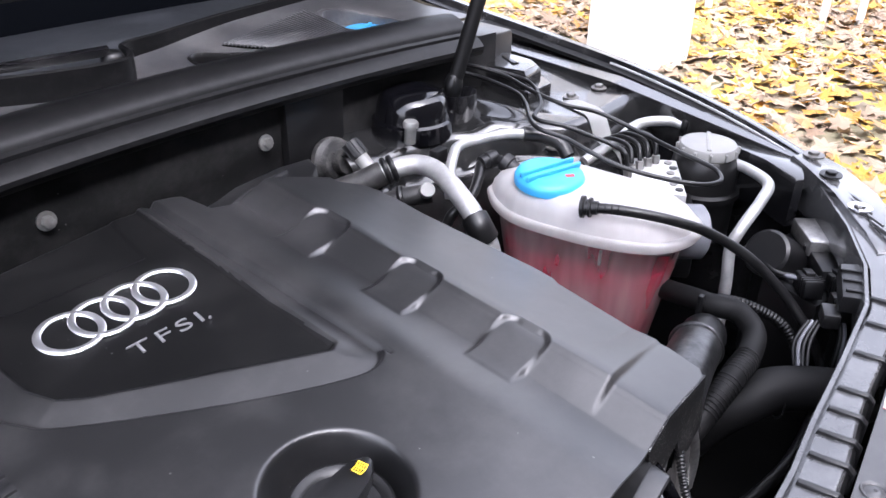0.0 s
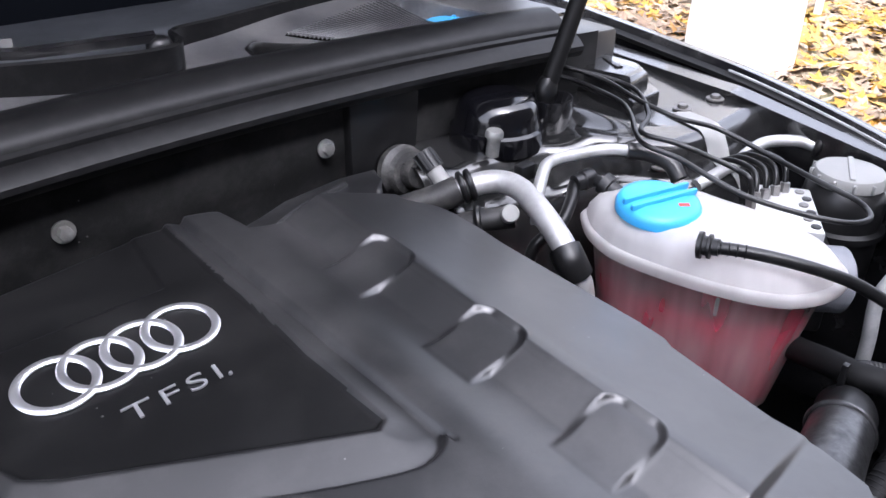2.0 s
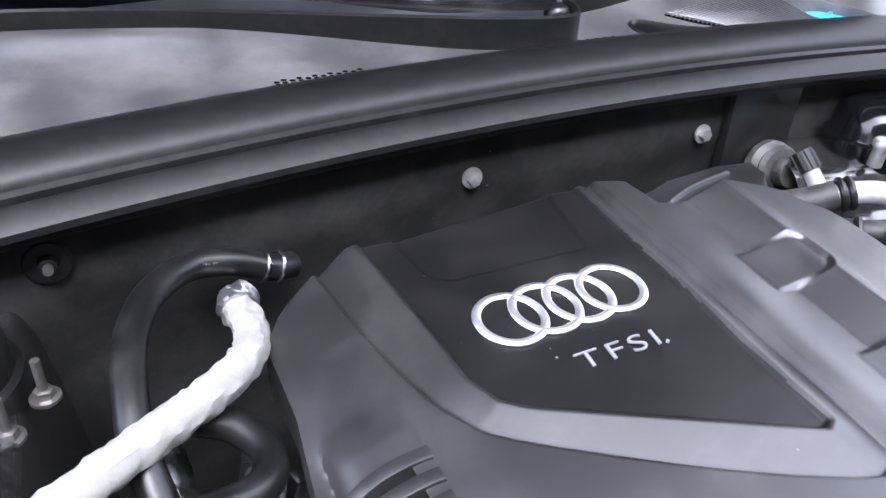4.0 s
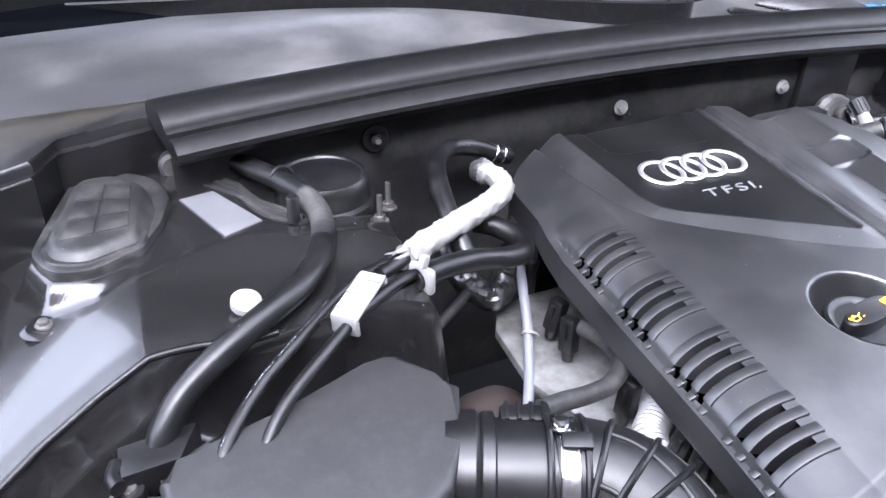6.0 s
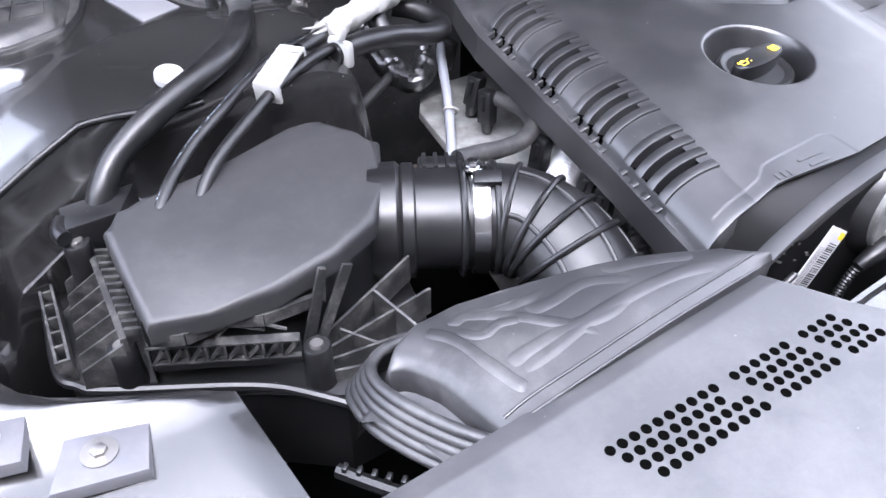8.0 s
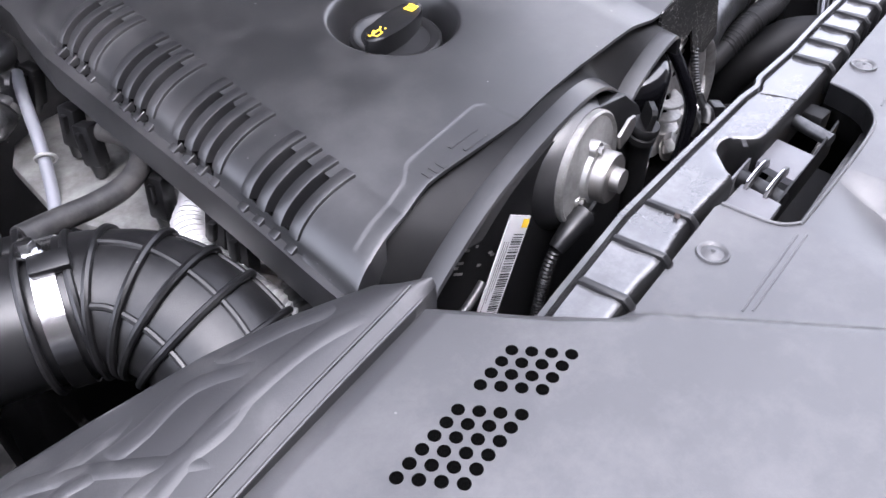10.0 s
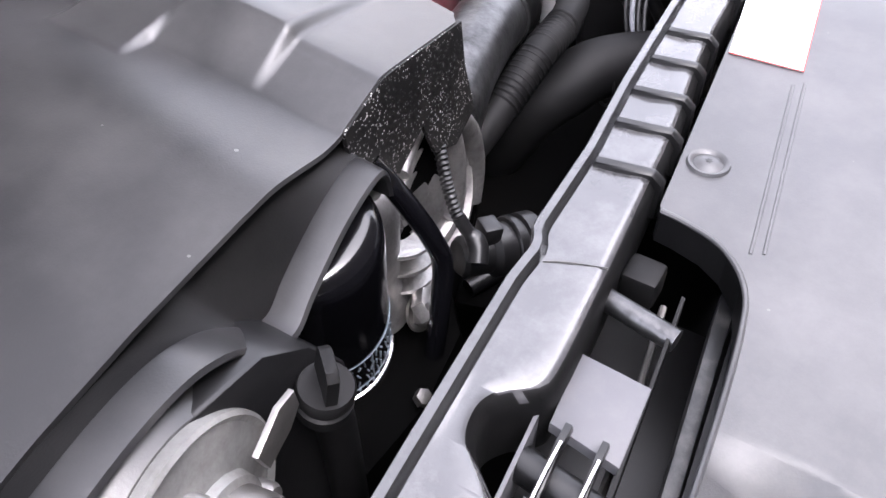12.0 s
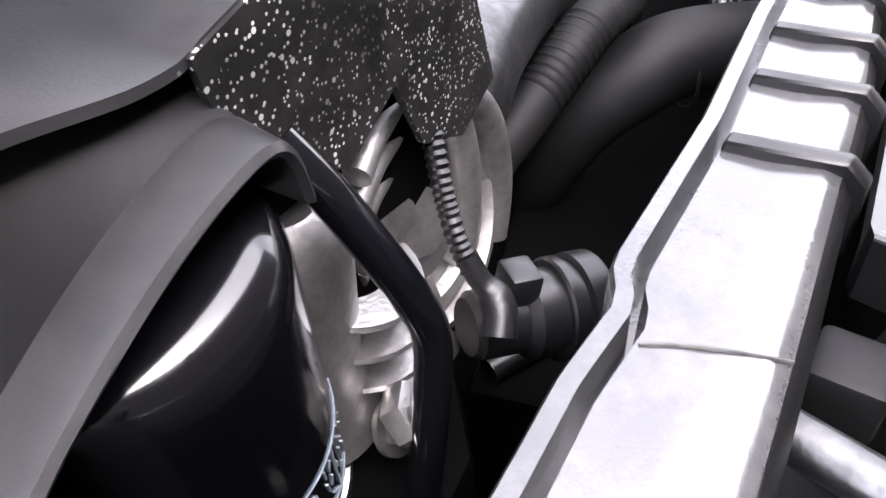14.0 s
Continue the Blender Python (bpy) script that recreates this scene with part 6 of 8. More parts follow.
part("lid", prism(LID, 0.776, lid_z, 0.008, seg=4), LID_PLASTIC, air_box, "smooth matt black lid")
part("body", prism([(-0.350, 0.308), (-0.30, 0.292), (-0.24, 0.272), (-0.16, 0.30), (-0.115, 0.36), (-0.11, 0.42), (-0.15, 0.46), (-0.25, 0.418), (-0.352, 0.400)], 0.60, 0.780), BLACK, air_box)
part("lower_tray", prism([(-0.414, 0.462), (-0.418, 0.325), (-0.398, 0.300), (-0.275, 0.250), (-0.215, 0.212), (-0.12, 0.225), (-0.10, 0.40), (-0.2, 0.46)], 0.60, 0.700, 0.004), BLACK, air_box)
for a, b in (((-0.222, 0.258, 0.728), (-0.118, 0.300, 0.752)), ((-0.224, 0.250, 0.722), (-0.112, 0.268, 0.736)), ((-0.226, 0.243, 0.718), (-0.118, 0.240, 0.722)), ((-0.230, 0.236, 0.714), (-0.150, 0.222, 0.712)), ((-0.200, 0.262, 0.730), (-0.165, 0.236, 0.716)), ((-0.160, 0.282, 0.742), (-0.135, 0.240, 0.722))):
    air_box_rib = [Vector(a), Vector(b)]
    part("tray_rib", plate([air_box_rib[0], air_box_rib[1], air_box_rib[1] - Vector((0, 0, 0.03)), air_box_rib[0] - Vector((0, 0, 0.03))], 0.0026), FLANK, air_box)
part("tray_rim", tube([(-0.422, 0.45, 0.724), (-0.424, 0.33, 0.722), (-0.410, 0.303, 0.720), (-0.385, 0.288, 0.718), (-0.28, 0.246, 0.714), (-0.232, 0.211, 0.712), (-0.19, 0.176, 0.704)], 0.0042, 8, 6), BLACK, air_box)


# toothed flank on the wing side: strip, teeth, gussets and a ladder rail
part("flank_floor", prism([(-0.418, 0.455), (-0.420, 0.330), (-0.398, 0.298), (-0.352, 0.285), (-0.352, 0.425), (-0.372, 0.44)], 0.70, lambda x, y: 0.716 + 0.15 * (x + 0.36), 0.001), DUSTY, air_box, "dusty flank floor")
part("flank_strip", plate([(-0.3745, 0.412, 0.772), (-0.3650, 0.285, 0.772), (-0.3650, 0.285, 0.735), (-0.3745, 0.412, 0.735)], 0.005), FLANK, air_box)
part("lid_lip", plate([(-0.3560, 0.402, 0.789), (-0.3475, 0.282, 0.786), (-0.3475, 0.282, 0.740), (-0.3560, 0.402, 0.740)], 0.004), BLACK, air_box)
for k in range(12):
    y = 0.292 + 0.0098 * k
    x = -0.3648 - 0.075 * (y - 0.285)
    part("lid_tooth", box((0.0125, 0.0036, 0.014), (0, 0, 0), 0.0007, pose(x + 0.0075, y, 0.7675, 0, 14, -4)), FLANK, air_box)
for k in range(7):
    y = 0.398 - 0.0192 * k
    part("gusset", plate([(-0.3735 + 0.0012 * k, y, 0.769), (-0.402, y + 0.012, 0.742), (-0.404, y + 0.013, 0.722), (-0.3735 + 0.0012 * k, y, 0.728)], 0.0028), FLANK, air_box)
for x in (-0.4265, -0.4165):
    part("rail_wall", plate([(x, 0.466, 0.740), (x + 0.006, 0.318, 0.737), (x + 0.006, 0.318, 0.712), (x, 0.466, 0.712)], 0.0024), FLANK, air_box)
for k in range(9):
    y = 0.320 + 0.0182 * k
    x = -0.4155 - 0.0405 * (y - 0.318)
    part("rail_rung", box((0.0095, 0.0026, 0.020), (0, 0, 0), 0.0005, pose(x, y, 0.7265)), FLANK, air_box)
for x, y, z in ((-0.381, 0.403, 0.786), (-0.369, 0.293, 0.758), (-0.227, 0.240, 0.744)):
    p = part("screw_post", lathe([(0, 0.0), (0.0105, 0.0), (0.012, -0.002), (0.012, -0.02), (0.015, -0.07), (0, -0.07)], aim((x, y, z), (0, 0, 1)), 28), BLACK, air_box)
    part("screw", lathe([(0, 0.003), (0.005, 0.003), (0.006, 0.0015), (0.006, -0.001), (0, -0.001)], aim((x, y, z), (0, 0, 1)), 20), STEEL, p)
# stepped arm below the lid, pocketed band and struts on the front
ARM = [(-0.346, 0.270, 0.783), (-0.322, 0.262, 0.781), (-0.291, 0.272, 0.777), (-0.261, 0.262, 0.775), (-0.214, 0.268, 0.772), (-0.209, 0.268, 0.794)]
for a, b in zip(ARM, ARM[1:]):
    if b[2] - a[2] > 0.01:
        part("stepped_arm", plate([a, b, (b[0] + 0.004, b[1], b[2]), (a[0] + 0.006, a[1], a[2] - 0.012)], 0.004), FLANK, air_box)
    else:
        part("stepped_arm", plate([a, b, (b[0], b[1], b[2] - 0.012), (a[0], a[1], a[2] - 0.012)], 0.005), FLANK, air_box)
BAND = (Vector((-0.350, 0.288, 0)), Vector((-0.238, 0.246, 0)))


def band(s, z, out=0.0):
    q = BAND[0].lerp(BAND[1], s)
    return (q.x - 0.35 * out, q.y - 0.93 * out, z)


part("band_wall", plate([band(0, 0.757), band(1, 0.755), band(1, 0.724), band(0, 0.726)], 0.004), BLACK, air_box)
for z in (0.757, 0.7385):
    part("band_edge", plate([band(0, z, -0.002), band(1, z - 0.002, -0.002), band(1, z - 0.002, 0.007), band(0, z, 0.007)], 0.0022), FLANK, air_box)
for k in range(8):
    s = k / 8
    part("band_rib", plate([band(s + 0.012, 0.739, 0.004), band(s + 0.10, 0.755, 0.004), band(s + 0.112, 0.752, 0.004), band(s + 0.032, 0.739, 0.004)], 0.006), FLANK, air_box)
    part("band_rib", plate([band(s + 0.004, 0.756, 0.0065), band(s + 0.004, 0.738, 0.0065), band(s + 0.004, 0.738, 0), band(s + 0.004, 0.756, 0)], 0.002), FLANK, air_box)
for a, b in (((-0.286, 0.270, 0.766), (-0.262, 0.262, 0.757)), ((-0.262, 0.262, 0.764), (-0.246, 0.255, 0.757)), ((-0.300, 0.270, 0.758), (-0.288, 0.270, 0.766))):
    part("strut_rib", tube([a, b], 0.0016, 6, 2), FLANK, air_box)
part("strut_rib", plate([(-0.233, 0.262, 0.725), (-0.222, 0.262, 0.725), (-0.206, 0.262, 0.802), (-0.212, 0.262, 0.804)], 0.004), FLANK, air_box)
part("strut_rib", plate([(-0.222, 0.258, 0.728), (-0.214, 0.258, 0.726), (-0.182, 0.268, 0.792), (-0.190, 0.268, 0.795)], 0.004), FLANK, air_box)

# air flow meter pipe, clamp and ribbed bellows
PD = Vector((0.924, -0.383, 0)).normalized()
PC = Vector((-0.036, 0.330, 0.745))
meter = thing("air_flow_meter", PC - PD * 0.05, "black plastic air flow meter pipe", "pipe")
part("meter_tube", lathe([(0.030, -0.105), (0.056, -0.100), (0.057, -0.074), (0.053, -0.070), (0.0555, -0.068), (0.0555, -0.058), (0.0505, -0.056), (0.0495, -0.020), (0.0495, 0.010), (0.040, 0.010)], aim(PC, PD), 56), BLACK, meter)
side = Vector((0.383, 0.924, 0))
mplug = part("sensor_plug", box((0.044, 0.020, 0.018), (0, 0, 0), 0.003, Matrix.Translation(PC + PD * -0.030 + side * 0.034 + Vector((0, 0, 0.036))) @ pose(0, 0, 0, 0, 0, -22.5)), BLACK, meter)
for k in range(4):
    part("plug_rib", box((0.004, 0.022, 0.003), (0, 0, 0), 0.0006, Matrix.Translation(PC + PD * (-0.046 + 0.011 * k) + side * 0.034 + Vector((0, 0, 0.046))) @ pose(0, 0, 0, 0, 0, -22.5)), BLACK, mplug)
bellows = thing("intake_hose", PC + PD * 0.05 + Vector((0, 0, -0.06)), "black ribbed rubber intake bellows", "hose")
BP = smooth_path([PC + PD * -0.004, PC + PD * 0.022 + Vector((0, 0, 0.001)), (0.010, 0.298, 0.744), (0.024, 0.268, 0.737), (0.031, 0.230, 0.722), (0.029, 0.190, 0.701), (0.020, 0.150, 0.676)], 10)
part("bellows_body", sweep(BP, lambda i, s: [((0.0525 - 0.004 * s) * math.cos(2 * math.pi * j / 40), (0.0525 - 0.004 * s) * math.sin(2 * math.pi * j / 40)) for j in range(40)]), RUBBER, bellows)


def hoop(i, tilt, r, th):
    c = BP[i]
    d = (BP[i + 1] - BP[i - 1]).normalized()
    d = (d + Vector((0, 0, tilt))).normalized()
    return ring(aim(c, d), r, th, 48, 8)


for i, tilt, r in ((14, 0.0, 0.0525), (21, -0.10, 0.0532), (27, -0.2, 0.0535), (33, -0.28, 0.0535), (40, -0.3, 0.0525), (47, -0.3, 0.0515)):
    part("bellows_rib", hoop(i, tilt, r, 0.0032), RUBBER, bellows)
for a in (42, 96, 150):
    pts = []
    for i in range(14, 50, 4):
        d = (BP[i + 1] - BP[i - 1]).normalized()
        n = (Vector((0, 0, 1)) - d * d.z).normalized()
        b = d.cross(n)
        r = 0.0525 - 0.004 * i / 60
        pts.append(BP[i] + b * (r * math.cos(radians(a))) + n * (r * math.sin(radians(a))))
    part("bellows_rib", tube(pts, 0.0027, 8, 3), RUBBER, bellows)
clamp = thing("hose_clamp", PC + Vector((0, 0, -0.05)), "bright steel hose clamp with a screw", "clamp")
part("band", lathe([(0.0530, -0.0075), (0.0545, -0.0075), (0.0545, 0.0075), (0.0530, 0.0075), (0.0530, -0.0075)], aim(PC + PD * 0.004, PD), 56), BRIGHT, clamp)
for s in (-0.012, 0.019):
    part("rubber_edge", ring(aim(PC + PD * s, PD), 0.0535, 0.0030, 56, 8), RUBBER, clamp)
top = PC + Vector((-0.004, 0.006, 0.056)) + PD * 0.004
hexbolt("clamp_screw", top, (0.05, 0.1, 1), 0.0062, 0.009, clamp, BRIGHT, 0.0085)
part("clamp_block", box((0.026, 0.016, 0.007), (0, 0, 0), 0.0015, Matrix.Translation(PC + PD * 0.010 + side * -0.012 + Vector((0, 0, 0.0555))) @ pose(0, 0, 0, 12, 0, -22.5)), BLACK, clamp)

# hoses and cables over the wing
big_hose = thing("heater_hose", (-0.2, 0.6, 0.84), "thick black rubber hose crossing the wing", "hose")
part("hose", tube([(-0.264, 0.868, 0.868), (-0.222, 0.808, 0.868), (-0.182, 0.752, 0.862), (-0.160, 0.70, 0.858), (-0.162, 0.64, 0.856), (-0.180, 0.585, 0.856), (-0.212, 0.537, 0.856), (-0.272, 0.492, 0.848), (-0.325, 0.462, 0.826), (-0.348, 0.444, 0.805), (-0.356, 0.436, 0.79)], 0.0125, 18, 8), RUBBER, big_hose)
part("tape", tube([(-0.164, 0.715, 0.8585), (-0.159, 0.69, 0.8575), (-0.1605, 0.65, 0.8565), (-0.170, 0.612, 0.856)], 0.0129, 18, 8, ripple=0.0003, pitch=0.012), HOSE_GREY, big_hose, "worn grey-brown tape")
part("hose_post", lathe([(0, 0.016), (0.006, 0.016), (0.0072, 0.014), (0.0072, -0.014), (0, -0.014)], aim((-0.187, 0.674, 0.866), (0, 0, 1)), 20), BLACK, big_hose)
for at, d in (((-0.182, 0.76, 0.864), (0.3, -0.9, 0)),):
    part("hose_collar", ring(aim(at, d), 0.0145, 0.0022, 28, 8), BLACK, big_hose)
part("end_socket", lathe([(0, 0.02), (0.016, 0.02), (0.018, 0.016), (0.018, -0.02), (0, -0.02)], aim((-0.266, 0.870, 0.868), (0.5, -0.86, 0)), 28), HOSE_GREY, big_hose)
plug2 = thing("rubber_plug", (-0.296, 0.862, 0.855), "round grey rubber plug at the firewall", "plug")
part("plug_body", lathe([(0, 0.016), (0.012, 0.016), (0.0165, 0.011), (0.0165, -0.02), (0, -0.02)], aim((-0.298, 0.856, 0.858), (0, -1, 0.1)), 28), HOSE_GREY, plug2)
for n, pts in (("black cable with white printed marks crossing the wing", [(-0.11, 0.585, 0.835), (-0.145, 0.560, 0.838), (-0.182, 0.534, 0.832), (-0.225, 0.495, 0.825), (-0.268, 0.455, 0.815), (-0.305, 0.408, 0.800), (-0.315, 0.38, 0.78)]), ("black smooth cable crossing the wing", [(-0.06, 0.566, 0.826), (-0.10, 0.548, 0.836), (-0.155, 0.512, 0.834), (-0.20, 0.475, 0.825), (-0.25, 0.430, 0.812), (-0.28, 0.395, 0.79)])):
    c = thing("cable", pts[3], n, "cable")
    part("cable_sheath", tube(pts, 0.0060, 14, 8), RUBBER, c)
    if "printed" in n:
        line = [q + Vector((-0.0042, -0.0022, 0.0048)) for q in smooth_path(pts[2:6], 12)]
        part("print_line", join(*[tube([a, a.lerp(b, 0.45 + 0.3 * ((k * 3) % 2))], 0.0007, 5, 1) for k, (a, b) in enumerate(zip(line, line[1:])) if k % 7 != 3]), PALE_INK, c, "row of unreadable white printed marks")
hclip = thing("cable_clip", (-0.158, 0.522, 0.83), "white plastic clip holding two cables", "clip")
cm = pose(-0.158, 0.520, 0.843, 8, 0, -42)
for k in range(3):
    part("clip_rib", box((0.026, 0.003, 0.003), (0, -0.022 + 0.022 * k, 0.0045), 0.0008, cm), WHITE, hclip)
part("clip_plate", box((0.028, 0.068, 0.004), (0, 0, 0.002), 0.0015, cm), WHITE, hclip)
for y in (-0.032, 0.032):
    part("clip_jaw", box((0.028, 0.005, 0.020), (0, y, -0.008), 0.0012, cm), WHITE, hclip)
part("clip_tail", box((0.012, 0.016, 0.004), (-0.019, 0.006, -0.008), 0.0012, cm @ pose(0, 0, 0, 0, -18, 0)), WHITE, hclip)

wrapped = thing("wrapped_pipe", (0.03, 0.66, 0.80), "pipe wrapped in frayed white heat-proof fabric", "pipe")
WP = smooth_path([(0.098, 0.800, 0.815), (0.086, 0.785, 0.820), (0.088, 0.745, 0.830), (0.079, 0.700, 0.836), (0.048, 0.668, 0.838), (0.005, 0.642, 0.838), (-0.045, 0.612, 0.838), (-0.090, 0.582, 0.838)], 10)
part("wrapping", sweep(WP, lambda i, s: [((0.0136 + 0.0030 * noise.noise((i * 0.45, j * 0.6, 4)) + 0.0022 * noise.noise((i * 1.3, j * 1.5, 7))) * math.cos(2 * math.pi * j / 20), (0.0136 + 0.0030 * noise.noise((i * 0.45, j * 0.6, 4)) + 0.0022 * noise.noise((i * 1.3, j * 1.5, 7))) * math.sin(2 * math.pi * j / 20)) for j in range(20)]), WRAP, wrapped, "white fabric wrapping")
part("foil_end", sweep(WP[:16], lambda i, s: [((0.0148 + 0.0036 * noise.noise((i * 0.9, j * 1.1, 9)) + 0.002 * noise.noise((i * 2.1, j * 2.3, 2))) * math.cos(2 * math.pi * j / 20), (0.0148 + 0.0036 * noise.noise((i * 0.9, j * 1.1, 9)) + 0.002 * noise.noise((i * 2.1, j * 2.3, 2))) * math.sin(2 * math.pi * j / 20)) for j in range(20)]), WRAP_FOIL, wrapped, "crumpled silver foil end")
rnd = random.Random(3)
for k in range(12):
    a = 6.283 * k / 12
    p = WP[-1] + Vector((0.010 * math.sin(a), 0.010 * math.sin(a), 0.013 * math.cos(a)))
    part("frayed_end", tube([p + Vector((0.01, 0.006, 0)), p, p + Vector((-0.012 - 0.012 * rnd.random(), -0.007 + 0.01 * (rnd.random() - 0.5), 0.012 * (rnd.random() - 0.5)))], lambda s: 0.0032 * (1.15 - s), 6, 3), WRAP, wrapped)
part("inner_pipe", tube([(-0.08, 0.59, 0.838), (-0.11, 0.570, 0.837), (-0.125, 0.560, 0.836)], 0.0085, 14, 4), RUBBER, wrapped)

loop_hose = thing("coolant_hose", (0.02, 0.74, 0.83), "black rubber coolant hose looping at the firewall", "hose")
part("hose", tube([(0.150, 0.838, 0.812), (0.128, 0.826, 0.822), (0.095, 0.823, 0.838), (0.055, 0.815, 0.847), (0.020, 0.775, 0.853), (0.000, 0.725, 0.853), (-0.008, 0.680, 0.842), (-0.010, 0.645, 0.826), (-0.004, 0.61, 0.80)], 0.0125, 18, 8), RUBBER, loop_hose)
marks = smooth_path([(0.082, 0.8115, 0.8475), (0.050, 0.803, 0.8540), (0.020, 0.764, 0.8600), (0.001, 0.72, 0.8610), (-0.006, 0.68, 0.8510)], 16)
part("print_line", join(*[tube([a.lerp(b, 0.15), a.lerp(b, 0.35 + 0.5 * ((k * 7) % 5) / 5)], 0.0011 if k % 4 else 0.0006, 5, 1) for k, (a, b) in enumerate(zip(marks, marks[1:])) if k % 9 != 4]), PALE_INK, loop_hose, "row of unreadable pale printed marks")
for at in ((0.134, 0.829, 0.820), (0.120, 0.826, 0.8255)):
    part("spring_clamp", ring(aim(at, (-0.9, -0.2, 0.4)), 0.0138, 0.0018, 28, 8), BRIGHT, loop_hose)
low_hose = thing("coolant_hose", (0.03, 0.60, 0.79), "black rubber hose bending back below the wrapped pipe", "hose")
part("hose", tube([(-0.092, 0.551, 0.828), (-0.05, 0.568, 0.826), (-0.01, 0.583, 0.818), (0.035, 0.590, 0.808), (0.062, 0.605, 0.802), (0.070, 0.632, 0.802), (0.055, 0.660, 0.806), (0.03, 0.675, 0.81)], 0.0125, 18, 8), RUBBER, low_hose)
part("white_clamp", box((0.010, 0.034, 0.030), (0, 0, 0), 0.005, pose(-0.082, 0.552, 0.829, 0, 0, 25)), WHITE, low_hose, "white spring clamp")
part("clamp_ear", box((0.010, 0.008, 0.014), (0, 0, 0), 0.002, pose(-0.082, 0.548, 0.851, 0, 20, 25)), WHITE, low_hose)

# strut dome, studs and fittings on the wing
dome_b = thing("strut_dome", (-0.136, 0.764, 0.835), "glossy black strut top dome", "strut mount")
part("dome", lathe([(0, 0.031), (0.040, 0.0305), (0.046, 0.0285), (0.048, 0.0310), (0.0515, 0.0310), (0.0545, 0.0265), (0.0560, 0.018), (0.0570, 0.002), (0.062, -0.001), (0.064, -0.02), (0, -0.02)], aim((-0.134, 0.758, 0.834), (0, 0, 1)), 56), RUBBER, dome_b)
for x, y, z in ((-0.085, 0.688, 0.838), (-0.062, 0.728, 0.832)):
    st = thing("stud", (x, y, z - 0.02), "threaded steel stud with a nut on the strut tower", "stud", "studs on the strut tower")
    hexbolt("nut", (x, y, z - 0.012), (0, 0, 1), 0.0075, 0.008, st, STEEL, 0.011)
    part("thread", tube([(x, y, z - 0.02), (x, y, z + 0.022)], 0.0035, 10, 2), STEEL, st)

octo = thing("wing_cover", (-0.375, 0.72, 0.85), "black plastic cover with six raised panels on the wing", "cover")
DOME_TOP = [(-0.427, 0.690), (-0.399, 0.785), (-0.367, 0.787), (-0.341, 0.764), (-0.339, 0.727), (-0.351, 0.673), (-0.396, 0.654), (-0.423, 0.665)]


def outline(poly, centre, n=56):
    """Points where rays from a centre cross the outline, at even angles."""
    out = []
    for i in range(n):
        a = 2 * math.pi * i / n
        d = Vector((math.cos(a), math.sin(a)))
        best = 1.0
        for p, q in zip(poly, poly[1:] + poly[:1]):
            e, w = Vector(q) - Vector(p), Vector(p) - Vector(centre)
            den = d.x * e.y - d.y * e.x
            if abs(den) > 1e-9:
                t, u = (w.x * e.y - w.y * e.x) / den, (w.x * d.y - w.y * d.x) / den
                if t > 0 and -1e-6 <= u <= 1.000001:
                    best = min(best, t)
        out.append(best)
    out = [(out[i - 1] + 2 * out[i] + out[(i + 1) % n]) / 4 for i in range(n)]
    return [(centre[0] + r * math.cos(2 * math.pi * i / n), centre[1] + r * math.sin(2 * math.pi * i / n)) for i, r in enumerate(out)]


def layers(rows):
    """Closed rows of points joined into one skin with a lid."""
    bm = bmesh.new()
    vs = [[bm.verts.new(p) for p in row] for row in rows]
    for a, b in zip(vs, vs[1:]):
        for k in range(len(a)):
            bm.faces.new((a[k], a[(k + 1) % len(a)], b[(k + 1) % len(a)], b[k]))
    bm.faces.new(vs[-1])
    return bm


oc = (-0.382, 0.722)
fl = outline(FLANGE, (-0.380, 0.725))
tp = outline(DOME_TOP, oc)


def grow(line, k, z, c=oc):
    return [(c[0] + (x - c[0]) * k, c[1] + (y - c[1]) * k, z) for x, y in line]


fc = (-0.380, 0.725)
part("flange", layers([grow(fl, 1.0, 0.815, fc), grow(fl, 1.0, 0.855, fc), grow(fl, 0.985, 0.859, fc), grow(fl, 0.96, 0.860, fc), grow(fl, 0.90, 0.8603, fc)]), OCTO, octo, "clean wide flange")


def dome_z(x, y):
    return 0.869 + 0.108 * (y - 0.655)


def shoulder(k, drop):
    return [(x, y, dome_z(x, y) - drop) for x, y, z in grow(tp, k, 0)]


part("dome", layers([grow(tp, 1.30, 0.858), grow(tp, 1.26, 0.8625), shoulder(1.16, 0.0075), shoulder(1.09, 0.0030), shoulder(1.04, 0.0010), shoulder(0.98, 0.0003), shoulder(0.93, 0.0)]), OCTO, octo)
for a0, a1, b0, b1 in ((0.02, 0.47, 0.02, 0.32), (0.02, 0.47, 0.35, 0.65), (0.02, 0.47, 0.68, 0.98), (0.53, 0.98, 0.02, 0.32), (0.53, 0.98, 0.35, 0.65), (0.53, 0.98, 0.68, 0.98)):
    sw, se, nw, ne = Vector((-0.420, 0.672)), Vector((-0.353, 0.682)), Vector((-0.396, 0.780)), Vector((-0.346, 0.760))
    q = [sw.lerp(se, a).lerp(nw.lerp(ne, a), b) for a, b in ((a0, b0), (a1, b0), (a1, b1), (a0, b1))]
    part("raised_panel", prism([(p.x, p.y) for p in q], lambda x, y: dome_z(x, y) - 0.002, lambda x, y: dome_z(x, y) + 0.0014, 0.0009), OCTO, octo)
